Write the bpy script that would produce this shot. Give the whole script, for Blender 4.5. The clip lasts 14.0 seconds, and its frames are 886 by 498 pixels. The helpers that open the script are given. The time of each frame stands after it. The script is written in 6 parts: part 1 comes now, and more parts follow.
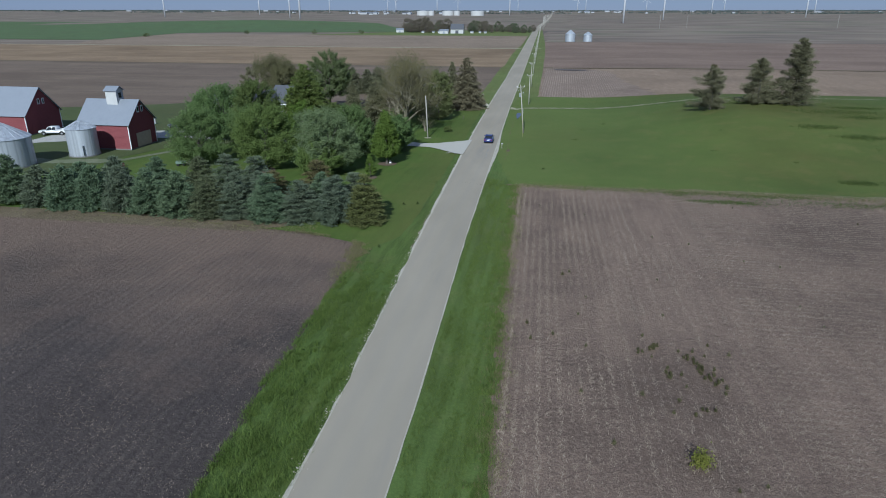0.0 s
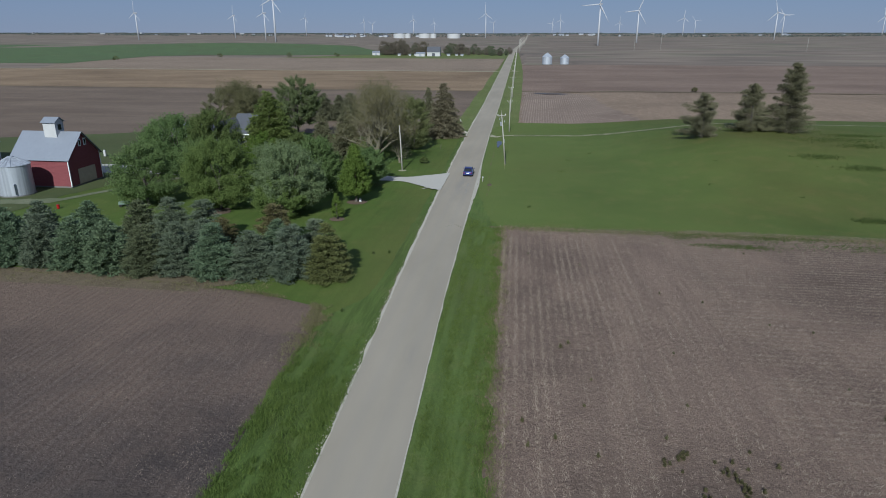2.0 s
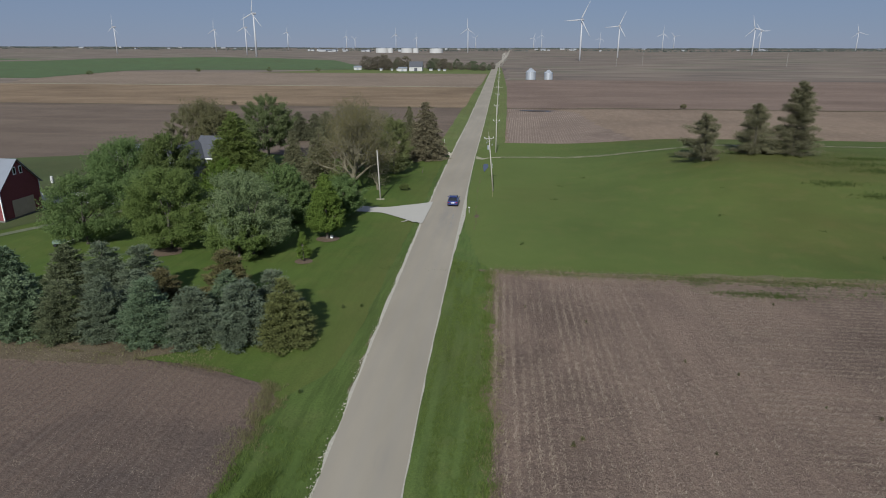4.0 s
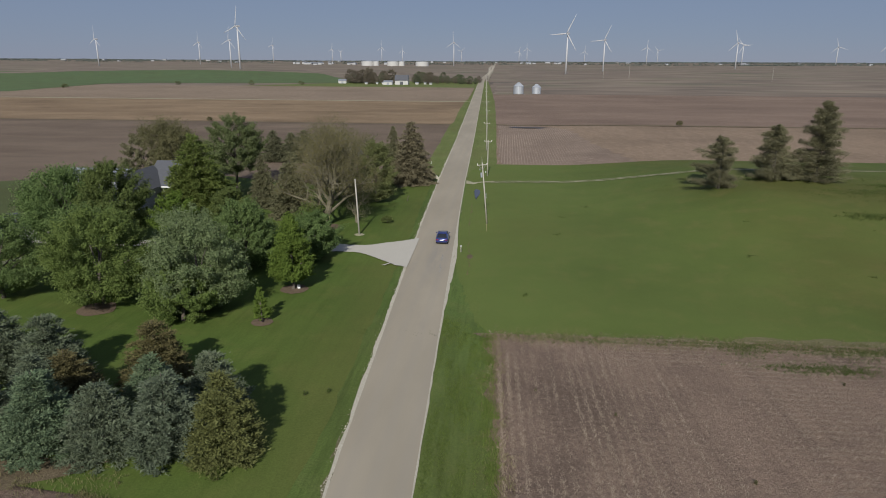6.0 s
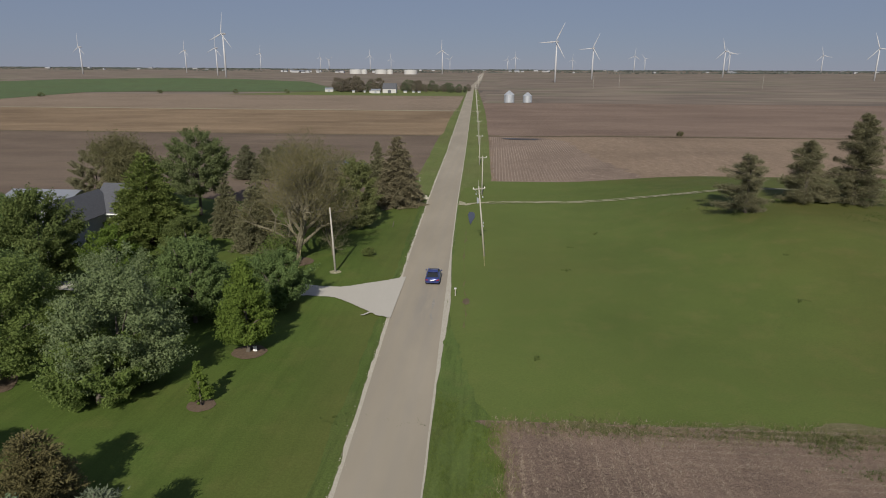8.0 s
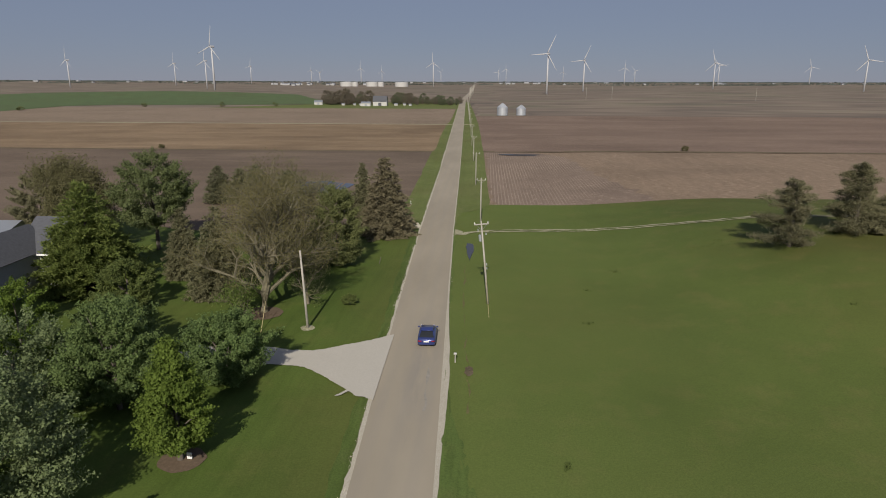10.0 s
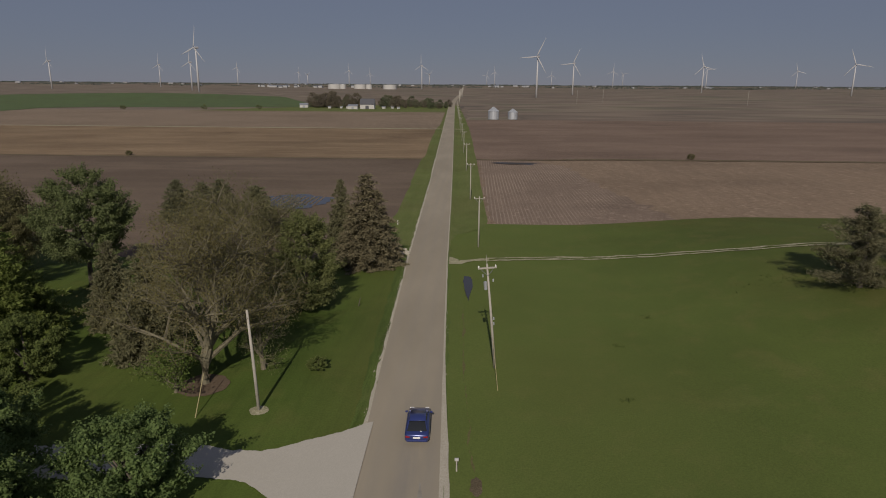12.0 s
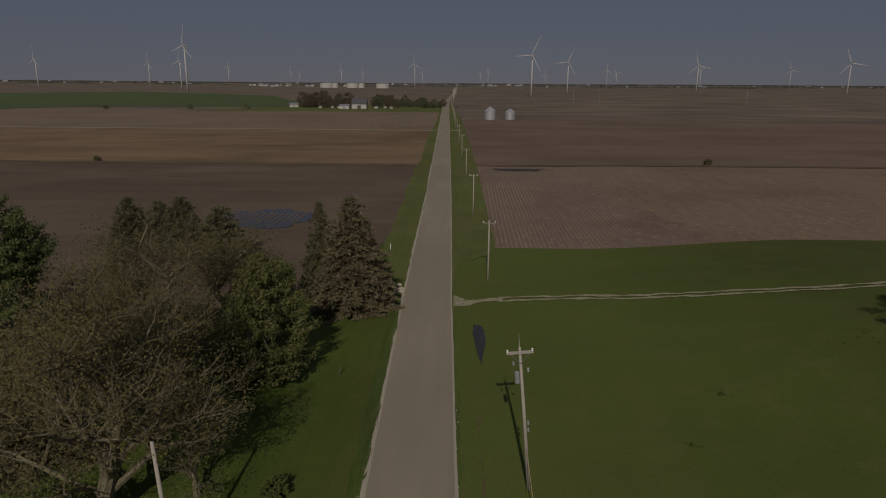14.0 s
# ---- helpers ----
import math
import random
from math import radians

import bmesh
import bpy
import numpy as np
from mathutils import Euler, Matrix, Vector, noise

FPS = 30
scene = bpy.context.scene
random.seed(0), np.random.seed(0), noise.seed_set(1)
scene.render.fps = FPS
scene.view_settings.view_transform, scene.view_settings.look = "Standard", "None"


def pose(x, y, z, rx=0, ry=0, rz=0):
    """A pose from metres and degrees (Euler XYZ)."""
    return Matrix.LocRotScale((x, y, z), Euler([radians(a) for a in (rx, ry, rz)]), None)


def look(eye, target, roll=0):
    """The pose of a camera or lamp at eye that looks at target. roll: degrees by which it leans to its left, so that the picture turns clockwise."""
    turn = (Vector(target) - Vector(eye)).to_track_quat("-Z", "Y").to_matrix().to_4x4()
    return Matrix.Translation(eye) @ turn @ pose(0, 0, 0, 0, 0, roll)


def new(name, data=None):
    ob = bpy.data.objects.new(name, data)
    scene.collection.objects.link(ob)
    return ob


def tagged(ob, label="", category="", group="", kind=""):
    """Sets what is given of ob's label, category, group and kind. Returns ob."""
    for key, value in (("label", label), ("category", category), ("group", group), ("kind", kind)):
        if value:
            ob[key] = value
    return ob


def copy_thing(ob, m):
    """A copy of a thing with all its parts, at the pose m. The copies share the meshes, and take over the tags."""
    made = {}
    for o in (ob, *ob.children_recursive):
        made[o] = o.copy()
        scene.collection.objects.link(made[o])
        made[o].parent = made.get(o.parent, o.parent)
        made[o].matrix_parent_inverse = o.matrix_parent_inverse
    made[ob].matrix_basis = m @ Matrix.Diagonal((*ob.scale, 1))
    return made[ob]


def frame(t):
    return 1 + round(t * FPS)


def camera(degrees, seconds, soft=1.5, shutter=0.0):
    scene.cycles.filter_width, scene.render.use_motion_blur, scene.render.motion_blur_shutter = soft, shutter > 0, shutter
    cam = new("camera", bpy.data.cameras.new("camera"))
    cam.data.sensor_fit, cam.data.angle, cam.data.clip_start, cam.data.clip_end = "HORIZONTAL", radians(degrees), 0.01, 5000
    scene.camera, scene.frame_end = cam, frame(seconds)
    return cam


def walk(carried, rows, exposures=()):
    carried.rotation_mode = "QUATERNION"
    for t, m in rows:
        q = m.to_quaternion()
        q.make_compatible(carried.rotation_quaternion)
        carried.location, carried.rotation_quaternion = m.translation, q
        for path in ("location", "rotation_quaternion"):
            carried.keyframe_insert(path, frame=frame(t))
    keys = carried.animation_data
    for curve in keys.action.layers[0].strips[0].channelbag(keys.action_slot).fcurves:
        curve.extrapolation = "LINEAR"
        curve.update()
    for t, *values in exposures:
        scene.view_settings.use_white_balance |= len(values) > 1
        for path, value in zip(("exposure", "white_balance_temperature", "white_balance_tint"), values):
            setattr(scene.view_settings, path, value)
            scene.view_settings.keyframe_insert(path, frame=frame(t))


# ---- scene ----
cam = camera(70.1, 14.0, 1.0)
PATH = [
    (0, (13.567, -7.842, 25.175), (13.259, -5.997, 24.468), -0.0),
    (0.5, (13.165, -5.019, 25.206), (12.872, -3.166, 24.513), -0.1),
    (1, (12.799, -2.177, 25.274), (12.523, -0.315, 24.598), -0.1),
    (1.5, (12.457, 0.625, 25.311), (12.197, 2.494, 24.649), -0.1),
    (2, (12.149, 3.453, 25.346), (11.903, 5.329, 24.699), -0.0),
    (2.5, (11.837, 6.381, 25.379), (11.606, 8.263, 24.742), -0.0),
    (5, (9.969, 21.942, 25.747), (9.793, 23.846, 25.163), 0.2),
    (5.5, (9.532, 25.633, 25.843), (9.367, 27.542, 25.269), 0.2),
    (6, (9.11, 29.577, 25.911), (8.955, 31.488, 25.34), 0.3),
    (6.5, (8.789, 33.48, 25.948), (8.643, 35.393, 25.383), 0.2),
    (7, (8.472, 37.178, 25.918), (8.334, 39.092, 25.356), 0.2),
    (7.5, (8.093, 40.794, 25.889), (7.964, 42.71, 25.33), 0.3),
    (8, (7.714, 44.433, 25.863), (7.592, 46.353, 25.315), 0.3),
    (10.3, (6.103, 62.134, 25.856), (6.014, 64.065, 25.344), 0.2),
    (10.5, (5.967, 63.761, 25.857), (5.886, 65.693, 25.344), 0.3),
    (11, (5.631, 68.05, 25.861), (5.559, 69.983, 25.351), 0.4),
    (11.5, (5.247, 72.463, 25.839), (5.18, 74.397, 25.334), 0.3),
    (12, (4.87, 76.828, 25.84), (4.809, 78.763, 25.335), 0.4),
    (12.5, (4.485, 81.258, 25.926), (4.428, 83.193, 25.42), 0.4),
    (13, (4.046, 85.696, 25.928), (3.994, 87.63, 25.422), 0.4),
    (13.5, (3.562, 90.293, 25.92), (3.517, 92.226, 25.41), 0.4),
    (14, (3.076, 95.268, 25.982), (3.036, 97.202, 25.474), 0.4),
]
EXPOSURES = [(0.0, 0.22, 5130, 2), (2.5, 0.13, 5480, 4), (5.0, 0.13, 5950, 6), (8.0, 0.10, 6400, 8), (10.5, 0.02, 6620, 9), (11.0, -0.12, 6680, 10), (12.0, -0.51, 6740, 11), (12.5, -0.73, 6800, 11), (13.0, -0.94, 6900, 12), (14.0, -1.35, 7000, 13)]
walk(cam, [(t, look(eye, target, roll)) for t, eye, target, roll in PATH], EXPOSURES)


# ---- world, sun, exposure ----
SUN_AT = Vector((-0.030, -0.840, 0.542))
world = bpy.data.worlds.new("sky")
scene.world = world
world.use_nodes = True
wn = world.node_tree
sky = wn.nodes.new("ShaderNodeTexSky")
sky.sky_type = 'NISHITA'
sky.sun_disc = False
sky.sun_elevation = radians(33)
sky.sun_rotation = radians(182.0)
sky.air_density, sky.dust_density, sky.ozone_density = 1.0, 0.0, 5.0
wn.nodes["Background"].inputs["Strength"].default_value = 0.095
haze = wn.nodes.new("ShaderNodeMix")
haze.data_type = 'RGBA'
haze.inputs[0].default_value = 0.9
haze.inputs[7].default_value = (1.80, 2.04, 2.95, 1)
wn.links.new(sky.outputs[0], haze.inputs[6])
wn.links.new(haze.outputs[2], wn.nodes["Background"].inputs["Color"])
sun_data = bpy.data.lights.new("sun", 'SUN')
sun_data.energy, sun_data.angle, sun_data.color = 4.66, radians(0.6), (1.0, 0.92, 0.80)
sun = new("sun", sun_data)
sun.matrix_world = look(SUN_AT * 300, (0, 0, 0))


# ---- materials ----
class Mat:
    """A node material with a principled surface and short helpers."""

    def __init__(self, name, rough=0.9, metal=0.0, spec=0.3):
        self.m = bpy.data.materials.new(name)
        self.m.use_nodes = True
        self.t = self.m.node_tree
        self.b = self.t.nodes["Principled BSDF"]
        self.b.inputs["Roughness"].default_value = rough
        self.b.inputs["Metallic"].default_value = metal
        self.b.inputs["Specular IOR Level"].default_value = spec
        self.pos = self.t.nodes.new("ShaderNodeNewGeometry").outputs["Position"]

    def node(self, kind, **inputs):
        n = self.t.nodes.new(kind)
        for k, v in inputs.items():
            self.put(n.inputs[k.replace("_", " ")], v)
        return n

    def put(self, socket, v):
        if isinstance(v, bpy.types.NodeSocket):
            self.t.links.new(v, socket)
        else:
            socket.default_value = v

    def stretch(self, sx, sy, sz=1.0, turn=0.0):
        n = self.t.nodes.new("ShaderNodeMapping")
        self.put(n.inputs["Vector"], self.pos)
        n.inputs["Scale"].default_value = (sx, sy, sz)
        n.inputs["Rotation"].default_value = (0, 0, radians(turn))
        return n.outputs[0]

    def noise(self, scale, detail=4.0, rough=0.55, vector=None):
        n = self.t.nodes.new("ShaderNodeTexNoise")
        self.put(n.inputs["Vector"], vector or self.pos)
        n.inputs["Scale"].default_value, n.inputs["Detail"].default_value = scale, detail
        n.inputs["Roughness"].default_value = rough
        return n.outputs["Fac"]

    def wave(self, scale, axis='X', distort=1.0, vector=None, detail_scale=1.0):
        n = self.t.nodes.new("ShaderNodeTexWave")
        n.bands_direction = axis
        self.put(n.inputs["Vector"], vector or self.pos)
        n.inputs["Scale"].default_value, n.inputs["Distortion"].default_value = scale, distort
        n.inputs["Detail Scale"].default_value = detail_scale
        return n.outputs["Fac"]

    def ramp(self, fac, *stops):
        n = self.t.nodes.new("ShaderNodeValToRGB")
        e = n.color_ramp.elements
        while len(e) < len(stops):
            e.new(0.5)
        for k, (at, c) in zip(e, stops):
            k.position = at
            k.color = (*c, 1) if isinstance(c, tuple) else (c, c, c, 1)
        self.put(n.inputs[0], fac)
        return n.outputs[0]

    def mix(self, fac, a, b, how='MIX'):
        n = self.t.nodes.new("ShaderNodeMix")
        n.data_type, n.blend_type = 'RGBA', how
        for socket, v in ((n.inputs[0], fac), (n.inputs[6], a), (n.inputs[7], b)):
            self.put(socket, (*v, 1) if isinstance(v, tuple) and len(v) == 3 else v)
        return n.outputs[2]

    def math(self, how, a, b=0.0):
        n = self.t.nodes.new("ShaderNodeMath")
        n.operation = how
        self.put(n.inputs[0], a), self.put(n.inputs[1], b)
        return n.outputs[0]

    def colour(self, c):
        self.put(self.b.inputs["Base Color"], (*c, 1) if isinstance(c, tuple) else c)
        return self

    def bump(self, height, strength=0.5, distance=0.1):
        n = self.t.nodes.new("ShaderNodeBump")
        n.inputs["Strength"].default_value, n.inputs["Distance"].default_value = strength, distance
        self.put(n.inputs["Height"], height)
        self.t.links.new(n.outputs[0], self.b.inputs["Normal"])
        return self

    def island(self):
        return self.t.nodes.new("ShaderNodeNewGeometry").outputs["Random Per Island"]

    def object_random(self):
        return self.t.nodes.new("ShaderNodeObjectInfo").outputs["Random"]


def plain(name, c, rough=0.6, metal=0.0, spread=0.15, scale=1.2, spec=0.3):
    k = Mat(name, rough, metal, spec)
    lo, hi = tuple(v * (1 - spread) for v in c), tuple(min(1, v * (1 + spread)) for v in c)
    k.colour(k.mix(k.noise(scale, 6), lo, hi))
    k.bump(k.noise(scale * 12, 4), 0.15, 0.02)
    return k.m


def foliage(name, dark, light, thin=0.25):
    k = Mat(name, 0.7, 0.0, 0.12)
    c = k.mix(k.island(), dark, light)
    c = k.mix(k.math('MULTIPLY', k.noise(0.45, 3), 0.5), c, tuple(v * 0.62 for v in dark))
    c = k.mix(k.math('MULTIPLY', k.object_random(), 0.25), c, tuple((a + b) * 0.5 for a, b in zip(light, (0.16, 0.17, 0.06))))
    k.colour(c)
    if thin:
        tr = k.node("ShaderNodeBsdfTranslucent")
        k.put(tr.inputs["Color"], c)
        mx = k.t.nodes.new("ShaderNodeMixShader")
        mx.inputs[0].default_value = thin
        k.t.links.new(k.b.outputs[0], mx.inputs[1])
        k.t.links.new(tr.outputs[0], mx.inputs[2])
        k.t.links.new(mx.outputs[0], k.t.nodes["Material Output"].inputs["Surface"])
    return k.m


def soil(name, dark, mid, pale, rows=0.0, axis='X', turn=1.0, row_scale=0.21, straw=0.35, large=0.03, lumps=1.0, dry=None, rows_to=0.0, crest=0.55, bend=2.2, furrow=None, patchy=(0.06, 0.38, 0.62), speck=0.0):
    """Ploughed or stubble ground: large stains, rows, crumbs and pale straw."""
    k = Mat(name, 0.95, 0.0, 0.1)
    turned = k.stretch(1, 1, 1, turn)
    big = k.noise(large, 5, 0.6)
    c = k.ramp(big, (0.34, dark), (0.54, mid), (0.75, mid))
    streak = k.noise(0.5, 6, 0.65, k.stretch(*((1.6, 0.12) if axis == 'X' else (0.12, 1.6)), 1, turn))
    c = k.mix(k.math('MULTIPLY', k.ramp(streak, (0.35, 0.0), (0.7, 1.0)), 0.5), c, tuple(v * 0.9 for v in dark))
    if axis == 'Y':
        wide = k.noise(0.022, 6, 0.62, k.stretch(0.45, 1.5, 1, turn + 4))
        c = k.mix(k.math('MULTIPLY', k.ramp(wide, (0.42, 0.0), (0.60, 1.0)), 0.55), c, tuple(v * 0.85 for v in dark))
        wide = k.noise(0.05, 5, 0.6, k.stretch(0.3, 1.7, 1, turn + 3))
        c = k.mix(k.math('MULTIPLY', k.ramp(wide, (0.52, 0.0), (0.70, 1.0)), 0.3), c, pale)
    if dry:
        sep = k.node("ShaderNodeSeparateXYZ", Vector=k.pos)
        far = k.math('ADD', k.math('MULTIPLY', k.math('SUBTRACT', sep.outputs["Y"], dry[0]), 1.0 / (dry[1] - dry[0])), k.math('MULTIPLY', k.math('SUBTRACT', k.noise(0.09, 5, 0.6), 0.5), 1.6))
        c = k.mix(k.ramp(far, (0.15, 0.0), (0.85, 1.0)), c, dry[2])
    if rows:
        w = k.wave(row_scale, axis, bend, turned, 0.6)
        gate = k.math('MULTIPLY', k.ramp(k.noise(patchy[0], 4), (patchy[1], 0.0), (patchy[2], 1.0)), rows)
        if rows_to:
            east = k.math('ADD', k.node("ShaderNodeSeparateXYZ", Vector=k.pos).outputs["X"], k.math('MULTIPLY', k.noise(0.12, 3), 12.0))
            gate = k.math('MULTIPLY', gate, k.ramp(k.math('MULTIPLY', k.math('SUBTRACT', rows_to + 12.0, east), 0.1), (0.0, 0.0), (1.0, 1.0)))
        c = k.mix(k.math('MULTIPLY', k.ramp(w, (crest, 0.0), (min(0.99, crest + 0.35), 1.0)), gate), c, pale)
    bits = k.ramp(k.noise(3.2, 8, 0.72), (0.53, 0.0), (0.64, 1.0))
    c = k.mix(k.math('MULTIPLY', bits, straw), c, pale)
    fine = k.noise(9.0, 6, 0.7)
    c = k.mix(k.math('MULTIPLY', k.ramp(fine, (0.42, 1.0), (0.58, 0.0)), 0.5), c, tuple(v * 0.55 for v in dark))
    if speck:
        c = k.mix(k.math('MULTIPLY', k.ramp(k.noise(0.9, 4, 0.7), (0.54, 0.0), (0.66, 1.0)), speck), c, tuple(v * 0.7 for v in dark))
        c = k.mix(k.math('MULTIPLY', k.ramp(k.noise(0.7, 4, 0.7, k.stretch(1, 1, 1, 40)), (0.56, 0.0), (0.68, 1.0)), speck), c, pale)
    relief = k.math('ADD', k.noise(1.4, 8, 0.7), k.math('MULTIPLY', fine, 0.4))
    if furrow:
        w = k.math('MULTIPLY', k.wave(furrow[0], axis, 0.9, turned, 0.5), k.ramp(k.noise(0.05, 4), (0.35, 0.2), (0.65, 1.0)))
        relief = k.math('ADD', relief, k.math('MULTIPLY', w, furrow[1]))
        c = k.mix(k.math('MULTIPLY', k.ramp(w, (0.0, 1.0), (0.45, 0.0)), 0.09), c, tuple(v * 0.62 for v in dark))
    k.colour(c)
    k.bump(relief, 0.8 * lumps, 0.35)
    return k.m


def grass_ground(name, dark, mid, dry, streaks=0.0, dryness=0.3, mow=0.0, mown=None, tufty=0.45):
    k = Mat(name, 0.9, 0.0, 0.12)
    c = k.ramp(k.noise(0.06, 5, 0.6), (0.32, dark), (0.66, mid))
    c = k.mix(k.math('MULTIPLY', k.ramp(k.noise(0.25, 6, 0.65), (0.5, 0.0), (0.72, 1.0)), dryness), c, dry)
    if streaks:
        s = k.noise(0.7, 5, 0.7, k.stretch(2.2, 0.16, 1, 1.0))
        c = k.mix(k.math('MULTIPLY', k.ramp(s, (0.45, 0.0), (0.65, 1.0)), streaks), c, tuple(v * 0.5 for v in dark))
    if mow:
        w = k.wave(0.13, 'X', 0.8, k.stretch(1, 1, 1, 8.0), 0.3)
        c = k.mix(k.math('MULTIPLY', w, mow), c, tuple(v * 1.35 for v in mid))
    c = k.mix(k.math('MULTIPLY', k.ramp(k.noise(0.022, 4, 0.55), (0.46, 0.0), (0.66, 1.0)), dryness * 0.8), c, tuple(a * 0.55 + b for a, b in zip(dry, (0.02, 0.004, 0.0))))
    # mown: two x limits and the tint mixed in towards the first.
    if mown:
        x = k.node("ShaderNodeSeparateXYZ", Vector=k.pos).outputs["X"]
        near = k.math('ADD', k.math('MULTIPLY', k.math('SUBTRACT', mown[1], x), 1.0 / (mown[1] - mown[0])), k.math('MULTIPLY', k.math('SUBTRACT', k.noise(0.035, 4, 0.55), 0.5), 1.2))
        c = k.mix(k.math('MULTIPLY', k.ramp(near, (0.0, 0.0), (1.0, 1.0)), 0.6), c, mown[2])
    fine = k.noise(6.0, 8, 0.75)
    c = k.mix(k.math('MULTIPLY', k.ramp(fine, (0.4, 1.0), (0.6, 0.0)), tufty), c, tuple(v * 0.45 for v in dark))
    k.colour(c)
    k.bump(fine, tufty * 1.1, 0.12)
    return k.m


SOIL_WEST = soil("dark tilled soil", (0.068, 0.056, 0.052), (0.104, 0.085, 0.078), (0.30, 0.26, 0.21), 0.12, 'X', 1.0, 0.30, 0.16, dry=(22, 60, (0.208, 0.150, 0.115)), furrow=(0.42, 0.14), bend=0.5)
STUBBLE = soil("corn stubble", (0.142, 0.104, 0.082), (0.270, 0.196, 0.150), (0.41, 0.32, 0.25), 0.05, 'X', 1.0, 0.413, 0.42, rows_to=29.0, large=0.05)
SOIL_FAR_WEST = soil("brown bare soil", (0.140, 0.106, 0.082), (0.205, 0.158, 0.122), (0.30, 0.235, 0.17), 0.0, 'Y', 0, 0.2, 0.15, 0.018, 0.5)
TAN_FAR_WEST = soil("tan stubble field", (0.175, 0.124, 0.080), (0.300, 0.218, 0.140), (0.41, 0.315, 0.205), 0.3, 'Y', 0, 0.05, 0.3, 0.02, 0.5)
ROWS_FAR_WEST = soil("rowed brown field", (0.180, 0.138, 0.104), (0.255, 0.197, 0.148), (0.36, 0.285, 0.21), 0.7, 'X', 25, 0.06, 0.25, 0.012, 0.5, patchy=(0.02, 0.30, 0.5))
TAN_FAR_EAST = soil("tan pink stubble field", (0.190, 0.140, 0.102), (0.290, 0.216, 0.156), (0.40, 0.315, 0.232), 0.10, 'X', 12, 0.09, 0.3, 0.02, 0.5, speck=0.55)
SOIL_FAR_EAST = soil("mixed brown field", (0.170, 0.123, 0.097), (0.256, 0.188, 0.148), (0.335, 0.262, 0.20), 0.0, 'Y', 0, 0.2, 0.2, 0.012, 0.5, speck=0.3)
VERGE = grass_ground("rough verge grass", (0.076, 0.113, 0.028), (0.112, 0.160, 0.040), (0.17, 0.17, 0.07), 0.5, 0.3)
LAWN_WEST = grass_ground("mown lawn", (0.064, 0.098, 0.021), (0.092, 0.134, 0.029), (0.150, 0.150, 0.048), 0.22, 0.40, 0.10, mown=(-2.5, -10, (0.114, 0.122, 0.036)), tufty=0.28)
VERGE_EAST = grass_ground("roadside grass", (0.089, 0.133, 0.035), (0.125, 0.177, 0.047), (0.175, 0.170, 0.068), 0.45, 0.45)
VERGE_FAR = grass_ground("pale roadside grass", (0.118, 0.146, 0.044), (0.160, 0.190, 0.064), (0.21, 0.200, 0.095), 0.2, 0.45)
# Dull grass, darkened further: lens falloff on the left put into the colour.
FARM_GRASS = grass_ground("dull farmyard grass with lens falloff", (0.066, 0.084, 0.034), (0.090, 0.110, 0.044), (0.13, 0.125, 0.062), 0.0, 0.4)
# Paler grass by the road; the darker east also has lens falloff painted in.
PASTURE = grass_ground("pasture grass", (0.071, 0.096, 0.024), (0.096, 0.125, 0.031), (0.148, 0.133, 0.050), 0.0, 0.50, mown=(4, 52, (0.134, 0.176, 0.048)), tufty=0.28)
GREEN_FAR = grass_ground("young wheat", (0.085, 0.122, 0.056), (0.112, 0.162, 0.068), (0.15, 0.15, 0.085), 0.0, 0.4)


def far_ground():
    """Distant farmland: long bands of brown, tan and a little green, and wood strips."""
    k = Mat("distant farmland", 0.95, 0.0, 0.1)
    band = k.noise(1.0, 3, 0.5, k.stretch(0.0028, 0.0065))
    c = k.ramp(band, (0.30, (0.120, 0.100, 0.086)), (0.40, (0.210, 0.170, 0.135)), (0.47, (0.150, 0.122, 0.100)), (0.54, (0.225, 0.185, 0.145)),
               (0.60, (0.165, 0.150, 0.108)), (0.68, (0.140, 0.116, 0.098)), (0.76, (0.12, 0.14, 0.08)))
    fleck = k.noise(1.0, 5, 0.6, k.stretch(0.010, 0.022))
    k.colour(k.mix(k.math('MULTIPLY', k.ramp(fleck, (0.46, 0.0), (0.7, 1.0)), 0.55), c, (0.085, 0.074, 0.066)))
    return k.m


FAR_GROUND = far_ground()


